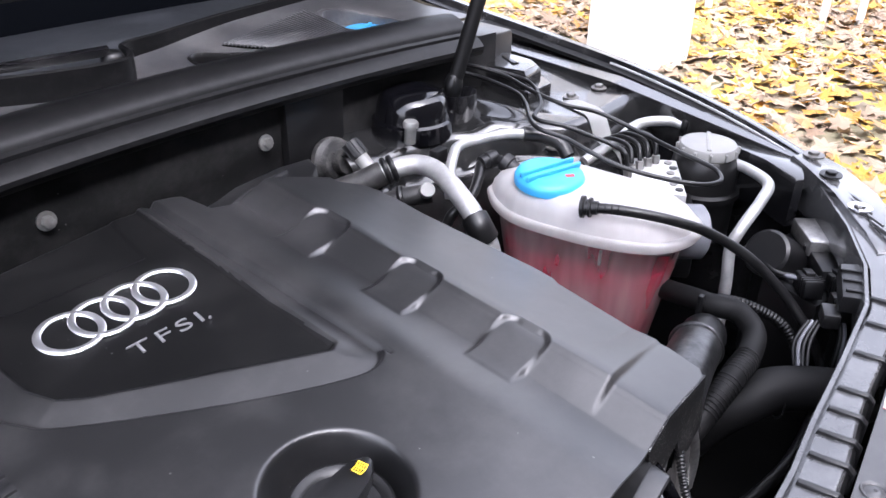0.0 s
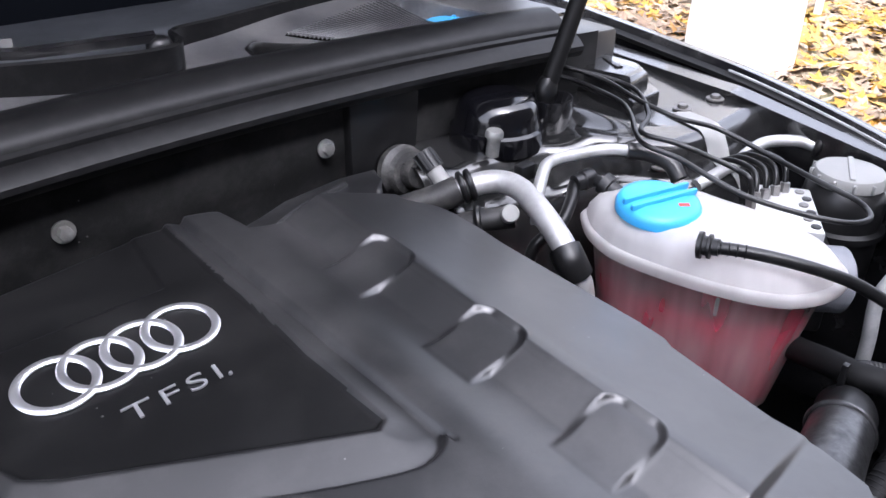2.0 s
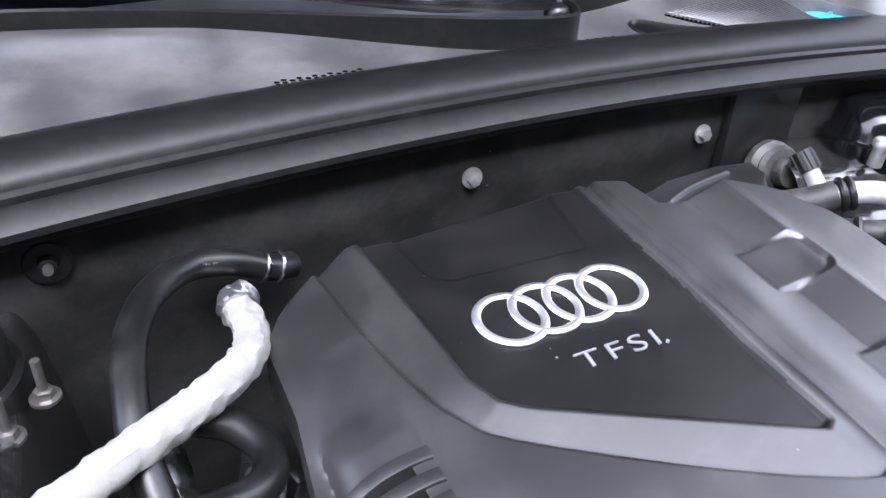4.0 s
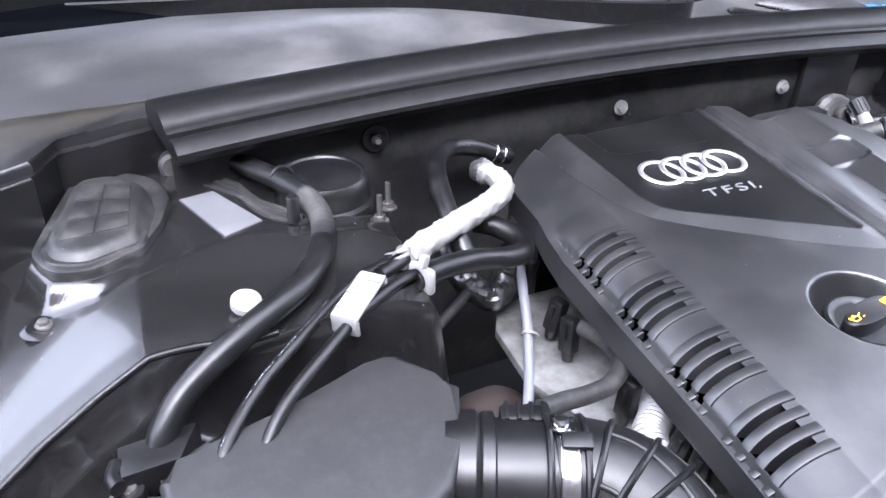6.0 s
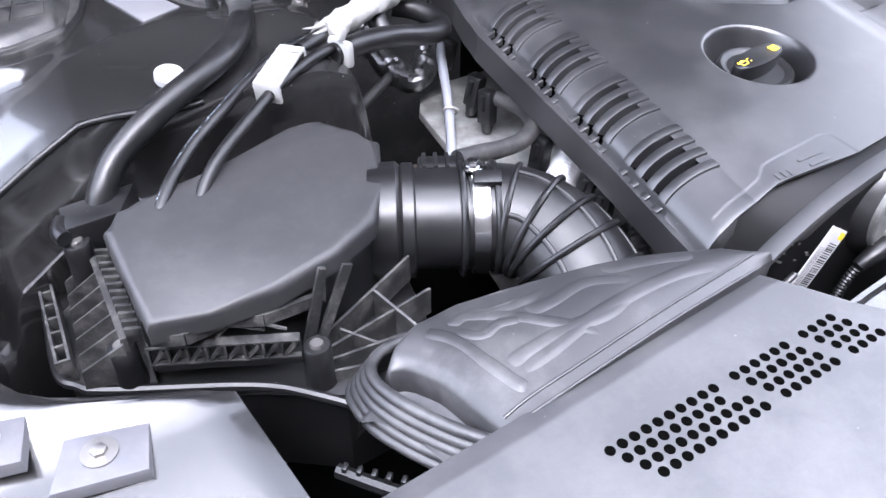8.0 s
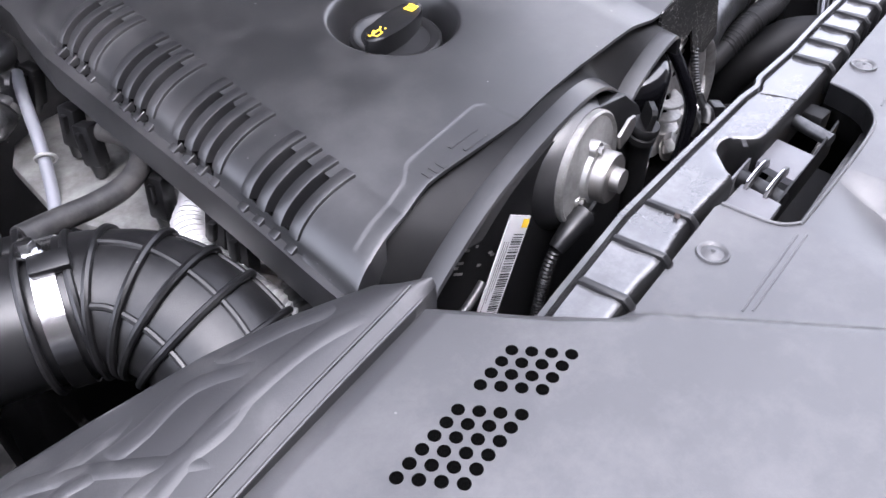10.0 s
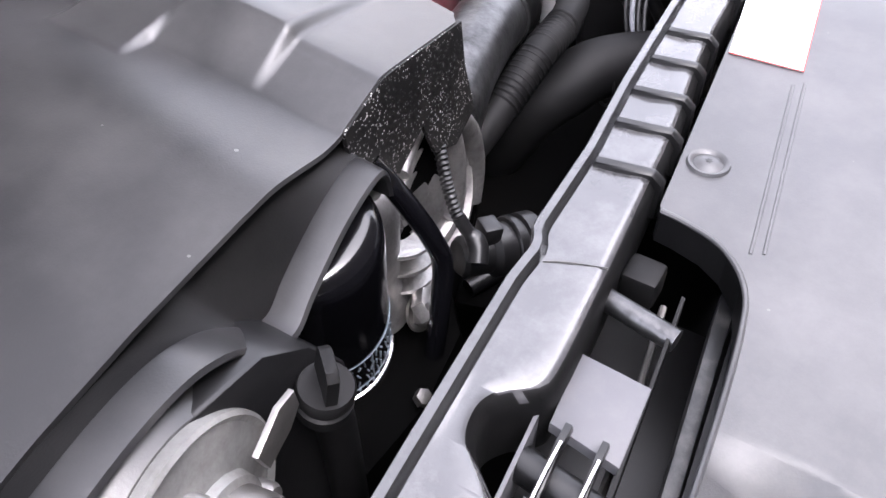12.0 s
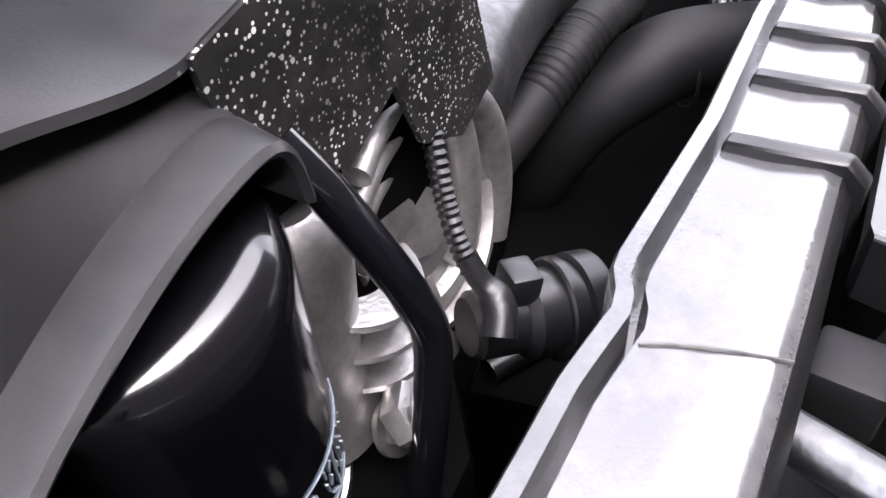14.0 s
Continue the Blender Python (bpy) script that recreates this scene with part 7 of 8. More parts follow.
# dusty joint channel in the wing behind the label
channel = thing("joint_channel", (-0.26, 0.76, 0.85), "dusty sealed joint channel in the painted wing", "trim")
for off in (0.0, 0.011, 0.020):
    line = [Vector((-0.296 + off * 1.2, 0.838, 0)).lerp(Vector((-0.186 + off * 0.9, 0.700 + off * 0.6, 0)), k / 10) for k in range(11)]
    part("sealed_ridge", sweep([Vector((p.x, p.y, wing_l(p.x, p.y) + 0.0005)) for p in line], lambda i, s: [(-0.0040, -0.002), (0.0040, -0.002), (0.0026, 0.0022), (-0.0026, 0.0022)]), HOSE_GREY, channel)
wl = thing("wing_label", (-0.262, 0.69, 0.85), "silver paper label on the painted wing", "label")
part("label_sheet", prism([(-0.299, 0.768), (-0.260, 0.778), (-0.219, 0.688), (-0.262, 0.666)], lambda x, y: wing_l(x, y) - 0.0005, lambda x, y: wing_l(x, y) + 0.0016), SILVER_LABEL, wl)
wcap = thing("white_cap", (-0.262, 0.545, 0.83), "small white plastic cap on the wing", "cap")
part("cap_top", lathe([(0, 0.014), (0.012, 0.014), (0.0145, 0.012), (0.0145, 0.005), (0.010, 0.004), (0.010, -0.012), (0, -0.012)], aim((-0.262, 0.545, 0.838), (0.1, -0.25, 1)), 28), WHITE, wcap)
for x, y in ((-0.456, 0.785), (-0.441, 0.600)):
    nb = thing("wing_bolt", (x, y, wing_l(x, y)), "small bolt with washer on the painted wing", "bolt", "bolts on the wing")
    hexbolt("bolt_head", (x, y, wing_l(x, y) + 0.002), (0, 0, 1), 0.0055, 0.006, nb, STEEL, 0.008)
    part("dimple", lathe([(0.009, 0.001), (0.014, 0.0025), (0.022, 0.0)], aim((x, y, wing_l(x, y)), (0, 0, 1)), 28), PAINT, nb)
hb = thing("hose_bracket", (-0.357, 0.425, 0.76), "black plastic bracket holding the hoses", "bracket")
part("bracket_plate", prism([(-0.388, 0.440), (-0.386, 0.404), (-0.340, 0.410), (-0.322, 0.450)], 0.770, 0.800, 0.003), BLACK, hb)
part("bracket_clip", tube([(-0.388, 0.425, 0.795), (-0.392, 0.410, 0.795), (-0.388, 0.398, 0.795)], 0.007, 12, 4), BLACK, hb)

# drain hose in the corner of the wing, front wing plate with bolts
dh = thing("corrugated_hose", (-0.45, 0.40, 0.66), "black corrugated drain hose in the wing corner", "hose")
part("hose", tube([(-0.422, 0.440, 0.690), (-0.445, 0.446, 0.688), (-0.470, 0.452, 0.680), (-0.49, 0.455, 0.66)], 0.022, 20, 8, ripple=0.003, pitch=0.010), RUBBER, dh)
hexbolt_thing = thing("wing_bolt", (-0.477, 0.44, 0.72), "bright bolt in the wing corner", "bolt")
hexbolt("bolt_head", (-0.481, 0.478, 0.70), (1, -0.3, 0.3), 0.008, 0.008, hexbolt_thing, BRIGHT, 0.011)

# below the cover's rolled edge: flange, pipes, plugs
head = thing("cylinder_head", (0.12, 0.45, 0.60), "dirty cast aluminium cylinder head flank", "engine part")
part("flange_plate", prism([(0.046, 0.632), (0.030, 0.600), (0.026, 0.50), (0.062, 0.395), (0.12, 0.30), (0.16, 0.30), (0.16, 0.66), (0.09, 0.655)], 0.690, 0.701, 0.003), ALU_LIGHT, head)
part("flank_wall", prism([(0.085, 0.60), (0.075, 0.45), (0.11, 0.30), (0.13, 0.22), (0.17, 0.22), (0.17, 0.68)], 0.50, 0.688, 0.004), ALU_LIGHT, head)
for k in range(5):
    part("casting_rib", box((0.05, 0.008, 0.05), (0, 0, 0), 0.002, pose(0.105, 0.33 + 0.06 * k, 0.66, 0, 15, 10)), ALU_LIGHT, head)
for x, y, z, t in ((0.088, 0.640, 0.748, 12), (0.086, 0.558, 0.738, 5), (0.084, 0.522, 0.735, -8), (0.088, 0.408, 0.735, 0), (0.095, 0.329, 0.738, 8), (0.096, 0.300, 0.735, 0)):
    inj = thing("injector_plug", (x, y, z - 0.03), "black cable plug hanging below the cover", "plug", "plugs below the cover")
    pm = pose(x, y, z, t, 8, 20)
    part("plug_body", box((0.016, 0.020, 0.042), (0, 0, 0), 0.003, pm), BLACK, inj)
    part("plug_tip", lathe([(0, -0.034), (0.006, -0.032), (0.008, -0.02), (0.008, 0), (0, 0)], pm, 16), BLACK, inj)
    part("plug_latch", box((0.006, 0.006, 0.018), (-0.010, 0, 0.006), 0.001, pm), BLACK, inj)
gt = thing("breather_tube", (0.04, 0.54, 0.69), "grey plastic tube with a cable tie", "tube")
part("tube_run", tube([(0.078, 0.640, 0.765), (0.071, 0.622, 0.757), (0.064, 0.600, 0.746), (0.053, 0.565, 0.728), (0.035, 0.520, 0.705), (0.012, 0.475, 0.69)], 0.0060, 14, 8), SILVER_GREY, gt)
part("tie", ring(aim((0.050, 0.552, 0.722), (-0.4, -0.75, -0.45)), 0.0088, 0.0018, 24, 6), WHITE, gt)
cg = thing("vacuum_hose", (0.06, 0.43, 0.74), "grey-brown rubber hose curling under the cover", "hose")
part("hose", tube([(0.095, 0.52, 0.745), (0.102, 0.49, 0.750), (0.100, 0.455, 0.756), (0.086, 0.425, 0.760), (0.06, 0.405, 0.762), (0.03, 0.396, 0.766), (0.0, 0.388, 0.774), (-0.03, 0.378, 0.782)], 0.0095, 16, 8), HOSE_GREY, cg)
fx = thing("foil_hose", (0.09, 0.33, 0.69), "silver foil corrugated hose beside the cylinder head", "hose")
part("hose", tube([(0.125, 0.410, 0.722), (0.108, 0.385, 0.724), (0.088, 0.366, 0.722), (0.076, 0.335, 0.720), (0.076, 0.303, 0.718), (0.082, 0.258, 0.712), (0.10, 0.22, 0.69)], 0.0165, 20, 10, ripple=0.0016, pitch=0.006), PIPE_ALU, fx)
cd = thing("cable_conduit", (0.11, 0.26, 0.66), "black corrugated cable conduit dropping beside the cover", "cable")
part("conduit", tube([(0.122, 0.292, 0.745), (0.112, 0.268, 0.738), (0.104, 0.245, 0.722), (0.100, 0.22, 0.70), (0.102, 0.19, 0.66)], 0.0085, 16, 10, ripple=0.0018, pitch=0.0055), RUBBER, cd)
sleeve = thing("heat_shield", (0.03, 0.64, 0.72), "crumpled dark foil heat sleeve hanging below the hoses", "heat shield")
SP = smooth_path([(0.004, 0.705, 0.770), (0.008, 0.650, 0.748), (0.028, 0.616, 0.738), (0.055, 0.632, 0.748), (0.074, 0.662, 0.768)], 10)
part("foil_sleeve", sweep(SP, lambda i, s: [((0.0165 + 0.0035 * noise.noise((i * 0.8, j * 0.9, 1)) + 0.0022 * noise.noise((i * 1.9, j * 2.2, 5))) * math.cos(2 * math.pi * j / 22), (0.0165 + 0.0035 * noise.noise((i * 0.8, j * 0.9, 1)) + 0.0022 * noise.noise((i * 1.9, j * 2.2, 5))) * math.sin(2 * math.pi * j / 22)) for j in range(22)]), DARK_FOIL, sleeve, sharp=28)
rod = thing("vacuum_hose", (-0.02, 0.60, 0.72), "thin dark rubber hose ending in the gap", "hose")
part("hose", tube([(-0.056, 0.580, 0.738), (-0.025, 0.603, 0.742), (0.004, 0.626, 0.744), (0.03, 0.65, 0.742)], 0.0062, 12, 5), HOSE_GREY, rod)
rust = thing("turbo_housing", (-0.02, 0.52, 0.50), "dark rusty exhaust housing deep in the bay", "engine part")
part("housing", lathe([(0, 0.05), (0.03, 0.05), (0.05, 0.035), (0.06, 0.0), (0.05, -0.04), (0, -0.05)], aim((0.0, 0.53, 0.60), (0.3, -0.5, 1)), 32), RUST, rust)

# front corner plates bolted to that wing
for x, y, w in ((-0.468, 0.232, 0.030), (-0.398, 0.198, 0.036)):
    fp = thing("wing_plate", (x, y, 0.765), "dusty grey plate bolted on the wing's front corner", "bracket", "plates on the wing corner")
    zz = along(WF, y) + 0.003
    part("plate", prism([(x - w, y - 0.022), (x + w * 0.8, y - 0.030), (x + w, y + 0.010), (x - w * 0.6, y + 0.022)], zz - 0.012, zz, 0.003), GREYPLATE, fp)
    hexbolt("plate_bolt", (x, y - 0.002, zz), (0, 0, 1), 0.006, 0.005, fp, STEEL, 0.013)

# ---- coolant tank side
coolant_tank = thing("coolant_tank", (0.91, 0.50, 0.60), "milky plastic coolant tank half full of pink coolant", "coolant tank")
FL = [(0.880, 0.652), (0.852, 0.622), (0.833, 0.578), (0.834, 0.525), (0.848, 0.456), (0.872, 0.400), (0.900, 0.372), (0.942, 0.358), (0.985, 0.368), (1.004, 0.410), (0.990, 0.50), (0.985, 0.57), (0.960, 0.63), (0.922, 0.655)]
tc_x, tc_y = 0.912, 0.510


def ring_at(k, dx=0.0):
    return [(tc_x + (x - tc_x) * k + dx, tc_y + (y - tc_y) * k) for x, y in FL]


def tank_shell(levels, lobes=0.0):
    bm = bmesh.new()
    rows = []
    for k, z in levels:
        pts = smooth_path([(x, y, 0) for x, y in ring_at(k)] + [(*ring_at(k)[0], 0)], 4)[:-1]
        row = []
        for j, p in enumerate(pts):  # upright moulded grooves
            g = 1 - lobes * max(0.0, math.sin(j * 0.72 + 0.6)) ** 3
            x, y = tc_x + (p.x - tc_x) * g, tc_y + (p.y - tc_y) * g
            row.append(bm.verts.new((x, y, z(x, y) if callable(z) else z)))
        rows.append(row)
    for a, b in zip(rows, rows[1:]):
        for j in range(len(a)):
            q = (j + 1) % len(a)
            bm.faces.new((a[j], a[q], b[q], b[j]))
    bm.faces.new(rows[0][::-1])
    bm.faces.new(rows[-1])
    return bm


top_z = lambda h: (lambda x, y: 0.765 + h * (1.0 - 0.28 * step(0.50, 0.38, y)))
part("tank_body", tank_shell([(0.66, 0.580), (0.70, 0.586), (0.795, 0.68), (0.885, 0.752), (0.94, 0.757)], 0.020), TANK_BODY, coolant_tank, sharp=60)
part("tank_flange", tank_shell([(0.94, 0.757), (0.985, 0.757), (1.0, 0.761), (1.0, 0.767), (0.985, 0.771), (0.95, 0.772)]), TANK, coolant_tank, "moulded seam round the tank", sharp=60)
part("tank_top", tank_shell([(0.95, 0.7715), (0.93, top_z(0.020)), (0.86, top_z(0.034)), (0.70, top_z(0.043)), (0.40, top_z(0.047)), (0.1, top_z(0.048))]), TANK, coolant_tank, sharp=60)
part("coolant", tank_shell([(0.685, 0.592), (0.780, 0.68), (0.812, 0.706), (0.80, 0.709)], 0.035), COOLANT, coolant_tank, "pink coolant seen through the wall")
capm = aim((0.889, 0.554, 0.804), (-0.05, -0.06, 1))
tank_cap = part("tank_cap", lathe([(0, 0.019), (0.030, 0.0195), (0.040, 0.018), (0.0455, 0.015), (0.048, 0.010), (0.048, 0.002), (0.043, 0.0), (0.043, -0.006), (0, -0.006)], capm, 56), BLUE, coolant_tank, "round sky-blue screw cap")
for y in (-0.0075, 0.0075):
    part("grip_bar", box((0.090, 0.0055, 0.008), (0, y, 0.0205), 0.0018, capm @ pose(0, 0, 0, 0, 0, 22)), BLUE, tank_cap)
part("cap_print", box((0.012, 0.006, 0.0005), (0.022, -0.018, 0.0197), 0, capm), RED_INK, tank_cap, "small red printed mark")
part("level_mark", box((0.004, 0.004, 0.022), (0, 0, 0), 0.001, pose(0.866, 0.452, 0.735, 0, 0, 30)), TANK, coolant_tank)
part("hose_spigot", lathe([(0, -0.004), (0.0115, -0.004), (0.0145, -0.003), (0.0145, 0.001), (0.0105, 0.002), (0.0105, 0.006), (0.0130, 0.007), (0.0130, 0.010), (0.009, 0.011), (0.009, 0.018), (0, 0.018)], aim((0.848, 0.474, 0.810), (0.30, -0.95, 0.1)), 24), BLACK, coolant_tank)
part("hose_spigot", lathe([(0, 0.0), (0.010, 0.0), (0.010, 0.018), (0.014, 0.019), (0.014, 0.03), (0, 0.03)], aim((0.905, 0.612, 0.796), (-0.1, 0.8, 0.3)), 24), BLACK, coolant_tank)
th = thing("overflow_hose", (0.93, 0.34, 0.74), "thin black hose from the coolant tank to the front", "hose")
part("hose", tube([(0.852, 0.458, 0.812), (0.862, 0.438, 0.813), (0.880, 0.408, 0.810), (0.908, 0.372, 0.800), (0.943, 0.339, 0.780), (0.977, 0.294, 0.745), (0.994, 0.246, 0.70), (0.995, 0.208, 0.66), (0.995, 0.17, 0.60)], 0.0068, 14, 8), RUBBER, th)
for k in range(4):
    part("hose_ridge", ring(aim((0.8535 + 0.0035 * k, 0.4560 - 0.0075 * k, 0.8122 + 0.0002 * k), (0.45, -0.9, 0)), 0.0070, 0.0008, 20, 6), RUBBER, th)
th2 = thing("vent_hose", (0.87, 0.65, 0.77), "black rubber vent hose behind the coolant tank", "hose")
part("hose", tube([(0.903, 0.632, 0.803), (0.902, 0.662, 0.804), (0.885, 0.668, 0.80), (0.862, 0.655, 0.788), (0.830, 0.645, 0.770), (0.800, 0.655, 0.750), (0.79, 0.66, 0.70)], 0.0075, 14, 8), RUBBER, th2)
part("connector", lathe([(0, -0.012), (0.011, -0.012), (0.0125, -0.008), (0.0125, 0.004), (0.0105, 0.006), (0.0105, 0.016), (0, 0.016)], aim((0.896, 0.662, 0.804), (-0.9, 0.2, -0.1)), 24), BLACK, th2)

# strut dome, its bolt, gas strut of the bonnet
dome = thing("strut_dome", (0.896, 0.812, 0.815), "glossy black strut top dome", "strut mount")
part("dome", lathe([(0, 0.050), (0.022, 0.0495), (0.037, 0.0475), (0.046, 0.043), (0.0515, 0.036), (0.055, 0.026), (0.0565, 0.014), (0.058, 0.008), (0.0625, 0.005), (0.064, -0.02), (0, -0.02)], aim((0.896, 0.812, 0.828), (0, 0, 1)), 56), GLOSS, dome)
sb = thing("strut_bolt", (0.842, 0.767, 0.82), "pale grey capped bolt on the strut tower", "bolt")
part("bolt_cap", lathe([(0, 0.022), (0.0095, 0.022), (0.0115, 0.019), (0.0115, 0.013), (0.0085, 0.012), (0.0085, -0.012), (0, -0.012)], aim((0.838, 0.764, 0.832), (0.03, -0.06, 1)), 20), ALU_LIGHT, sb)
prop = thing("bonnet_strut", (0.972, 0.792, 0.83), "black gas strut holding the bonnet open", "gas strut")
part("cup", lathe([(0, 0.004), (0.020, 0.004), (0.024, 0.008), (0.028, 0.022), (0.030, 0.022), (0.030, 0.0), (0.024, -0.03), (0, -0.03)], aim((0.972, 0.785, 0.838), (0, 0, 1)), 36), PAINT, prop)
part("ball_socket", lathe([(0, 0.022), (0.009, 0.021), (0.014, 0.012), (0.015, 0.0), (0.012, -0.012), (0, -0.016)], aim((0.966, 0.790, 0.866), (0.1, 0.0, 1)), 28), BLACK, prop)
part("cylinder", tube([(0.967, 0.789, 0.872), (1.056, 0.778, 1.10), (1.156, 0.766, 1.36)], 0.0115, 20, 4), EDGE_BLACK, prop)
part("rod", tube([(1.156, 0.766, 1.36), (1.235, 0.755, 1.56)], 0.005, 12, 2), STEEL, prop)

box_r = thing("wing_cover", (1.14, 0.82, 0.83), "black plastic cover on the wing shelf", "cover")
part("cover_foot", prism([(1.090, 0.732), (1.160, 0.735), (1.190, 0.77), (1.196, 0.86), (1.160, 0.905), (1.100, 0.885), (1.088, 0.80)], 0.818, 0.838, 0.004), SHELF, box_r)
part("cover_body", prism([(1.098, 0.745), (1.152, 0.752), (1.178, 0.785), (1.184, 0.860), (1.156, 0.892), (1.108, 0.872), (1.098, 0.81)], 0.83, 0.866, 0.010, seg=3), SHELF, box_r)
part("cover_rib", box((0.05, 0.012, 0.006), (0, 0, 0), 0.002, pose(1.142, 0.81, 0.866, 0, 0, 60)), SHELF, box_r)
for x, y, z in ((1.032, 0.640, 0.828), (1.244, 0.690, 0.832), (1.17, 0.70, 0.83)):
    zz = wing_r(x, y)
    b = thing("wing_bolt", (x, y, zz), "bolt with washer on the painted wing", "bolt", "bolts on the wing shelf")
    hexbolt("bolt_head", (x, y, zz + 0.002), (0, 0, 1), 0.0075, 0.007, b, STEEL, 0.0135)
LABEL_OUT = [(1.134, 0.706), (1.168, 0.688), (1.146, 0.575), (1.108, 0.616)]
lab = thing("wing_label", (1.145, 0.65, 0.83), "white paper label on the painted wing shelf", "label")
LQ = [Vector((x, y)) for x, y in LABEL_OUT]


def label_f(u, v):
    p = LQ[0].lerp(LQ[1], u).lerp(LQ[3].lerp(LQ[2], u), v)
    return (p.x, p.y, wing_r(p.x, p.y) + 0.0025)


part("label_sheet", sheet(spread(0, 1, 10), spread(0, 1, 16), label_f, 0.0008), WHITE, lab)

# thin brake lines
for n, pts in (("black steel brake line looping over the wing", [(1.01, 0.897, 0.865), (1.033, 0.848, 0.865), (1.054, 0.805, 0.858), (1.046, 0.730, 0.853), (1.020, 0.690, 0.850), (0.962, 0.632, 0.845), (0.973, 0.585, 0.835), (0.975, 0.545, 0.825), (0.985, 0.496, 0.812), (1.011, 0.440, 0.802), (1.039, 0.402, 0.796), (1.071, 0.390, 0.792), (1.092, 0.395, 0.792), (1.110, 0.418, 0.794), (1.113, 0.473, 0.802), (1.121, 0.545, 0.812), (1.108, 0.610, 0.830), (1.074, 0.652, 0.842), (1.067, 0.707, 0.852), (1.078, 0.777, 0.862), (1.056, 0.831, 0.872), (1.013, 0.881, 0.877), (1.0, 0.90, 0.877)]), ("black steel brake line down to the hydraulic block", [(1.02, 0.895, 0.874), (1.049, 0.862, 0.872), (1.082, 0.804, 0.864), (1.096, 0.738, 0.855), (1.045, 0.678, 0.847), (0.995, 0.654, 0.842), (1.010, 0.610, 0.836), (1.033, 0.573, 0.822), (1.046, 0.546, 0.812), (1.044, 0.523, 0.805), (1.048, 0.518, 0.775)])):
    l = thing("brake_line", pts[4], n, "pipe")
    part("line", tube(pts, 0.0034, 10, 6), RUBBER, l)
    part("union", lathe([(0, 0.01), (0.007, 0.01), (0.007, -0.01), (0, -0.01)], aim(pts[-1], (0.1, 0.2, 1) if "down" in n else (0.3, -1, 0)), 6), STEEL, l)
part_block = thing("hydraulic_block", (1.085, 0.49, 0.68), "pale aluminium brake hydraulic block with four lines", "brake unit")
bm_ = pose(1.075, 0.485, 0.745, 0, 0, 33)
part("block", box((0.125, 0.075, 0.055), (0, 0, 0), 0.004, bm_), PALE_METAL, part_block)
for k in range(6):
    part("port_plug", lathe([(0, 0.002), (0.0045, 0.002), (0.006, 0.0015), (0.006, 0), (0, 0)], bm_ @ pose(-0.048 + 0.019 * k, -0.028 + 0.006 * (k % 2), 0.0275), 16), STEEL if k % 2 else BLACK, part_block)
part("solenoid_cover", box((0.10, 0.07, 0.10), (0.0, -0.03, -0.07), 0.006, bm_), BLACK, part_block)
part("pump_motor", lathe([(0, 0.052), (0.012, 0.052), (0.013, 0.054), (0.034, 0.054), (0.039, 0.05), (0.039, -0.03), (0, -0.03)], aim((0.996, 0.424, 0.732), (0.70, -0.71, -0.05)), 40), SILVER_GREY, part_block, "dull metal motor can")
for i in range(4):
    o = Vector((0.018 * i, -0.004 * i, 0))
    part("brake_pipe", tube([o + Vector(p) for p in ((1.100, 0.595, 0.79), (1.092, 0.580, 0.800), (1.088, 0.560, 0.803), (1.080, 0.538, 0.802), (1.070, 0.526, 0.792), (1.062, 0.520, 0.770))], 0.0036, 10, 6), RUBBER, part_block, "black bent brake pipe")
    part("union", lathe([(0, 0.012), (0.0065, 0.012), (0.0075, 0.0), (0.0075, -0.01), (0, -0.01)], aim(o + Vector((1.062, 0.520, 0.772)), (0.1, 0.1, 1)), 6), ALU, part_block)

reservoir = thing("fluid_reservoir", (1.20, 0.462, 0.62), "black fluid reservoir with a pale ridged cap", "reservoir")
rm = aim((1.200, 0.462, 0.640), (0, 0, 1))
part("reservoir_body", lathe([(0, 0.135), (0.044, 0.135), (0.050, 0.128), (0.053, 0.11), (0.053, 0.082), (0.060, 0.079), (0.060, 0.070), (0.055, 0.068), (0.054, 0.0), (0, 0.0)], rm, 48), BLACK, reservoir)
rc = part("reservoir_cap", lathe([(0, 0.153), (0.036, 0.154), (0.0425, 0.152), (0.0455, 0.147), (0.0455, 0.137), (0.043, 0.134), (0, 0.134)], rm, 48), WHITE, reservoir, "pale worn screw cap")
for k in range(12):
    part("cap_rib", box((0.008, 0.004, 0.012), (0.045, 0, 0.1435), 0.001, rm @ pose(0, 0, 0, 0, 0, 30 * k)), WHITE, rc)
part("cap_ridge", box((0.078, 0.007, 0.003), (0, 0, 0.1545), 0.001, rm @ pose(0, 0, 0, 0, 0, 25)), WHITE, rc)
for n, pts, r in (("bare aluminium pipe behind the reservoir", [(1.06, 0.600, 0.765), (1.09, 0.594, 0.772), (1.135, 0.588, 0.780), (1.215, 0.590, 0.786), (1.258, 0.560, 0.786), (1.268, 0.535, 0.782)], 0.0085), ("bare aluminium pipe bent round the reservoir", [(1.215, 0.430, 0.764), (1.205, 0.395, 0.765), (1.176, 0.353, 0.764), (1.135, 0.345, 0.754), (1.080, 0.347, 0.730), (1.066, 0.352, 0.70), (1.060, 0.345, 0.64), (1.06, 0.34, 0.50)], 0.0085), ("thin bare aluminium pipe on the wing", [(0.800, 0.655, 0.780), (0.806, 0.662, 0.805), (0.836, 0.680, 0.826), (0.862, 0.690, 0.829), (0.900, 0.683, 0.829), (0.940, 0.668, 0.829), (0.966, 0.648, 0.827)], 0.0075)):
    l = thing("aluminium_pipe", pts[2], n, "pipe")
    part("pipe_run", tube(pts, r, 14, 8), PIPE_ALU, l)
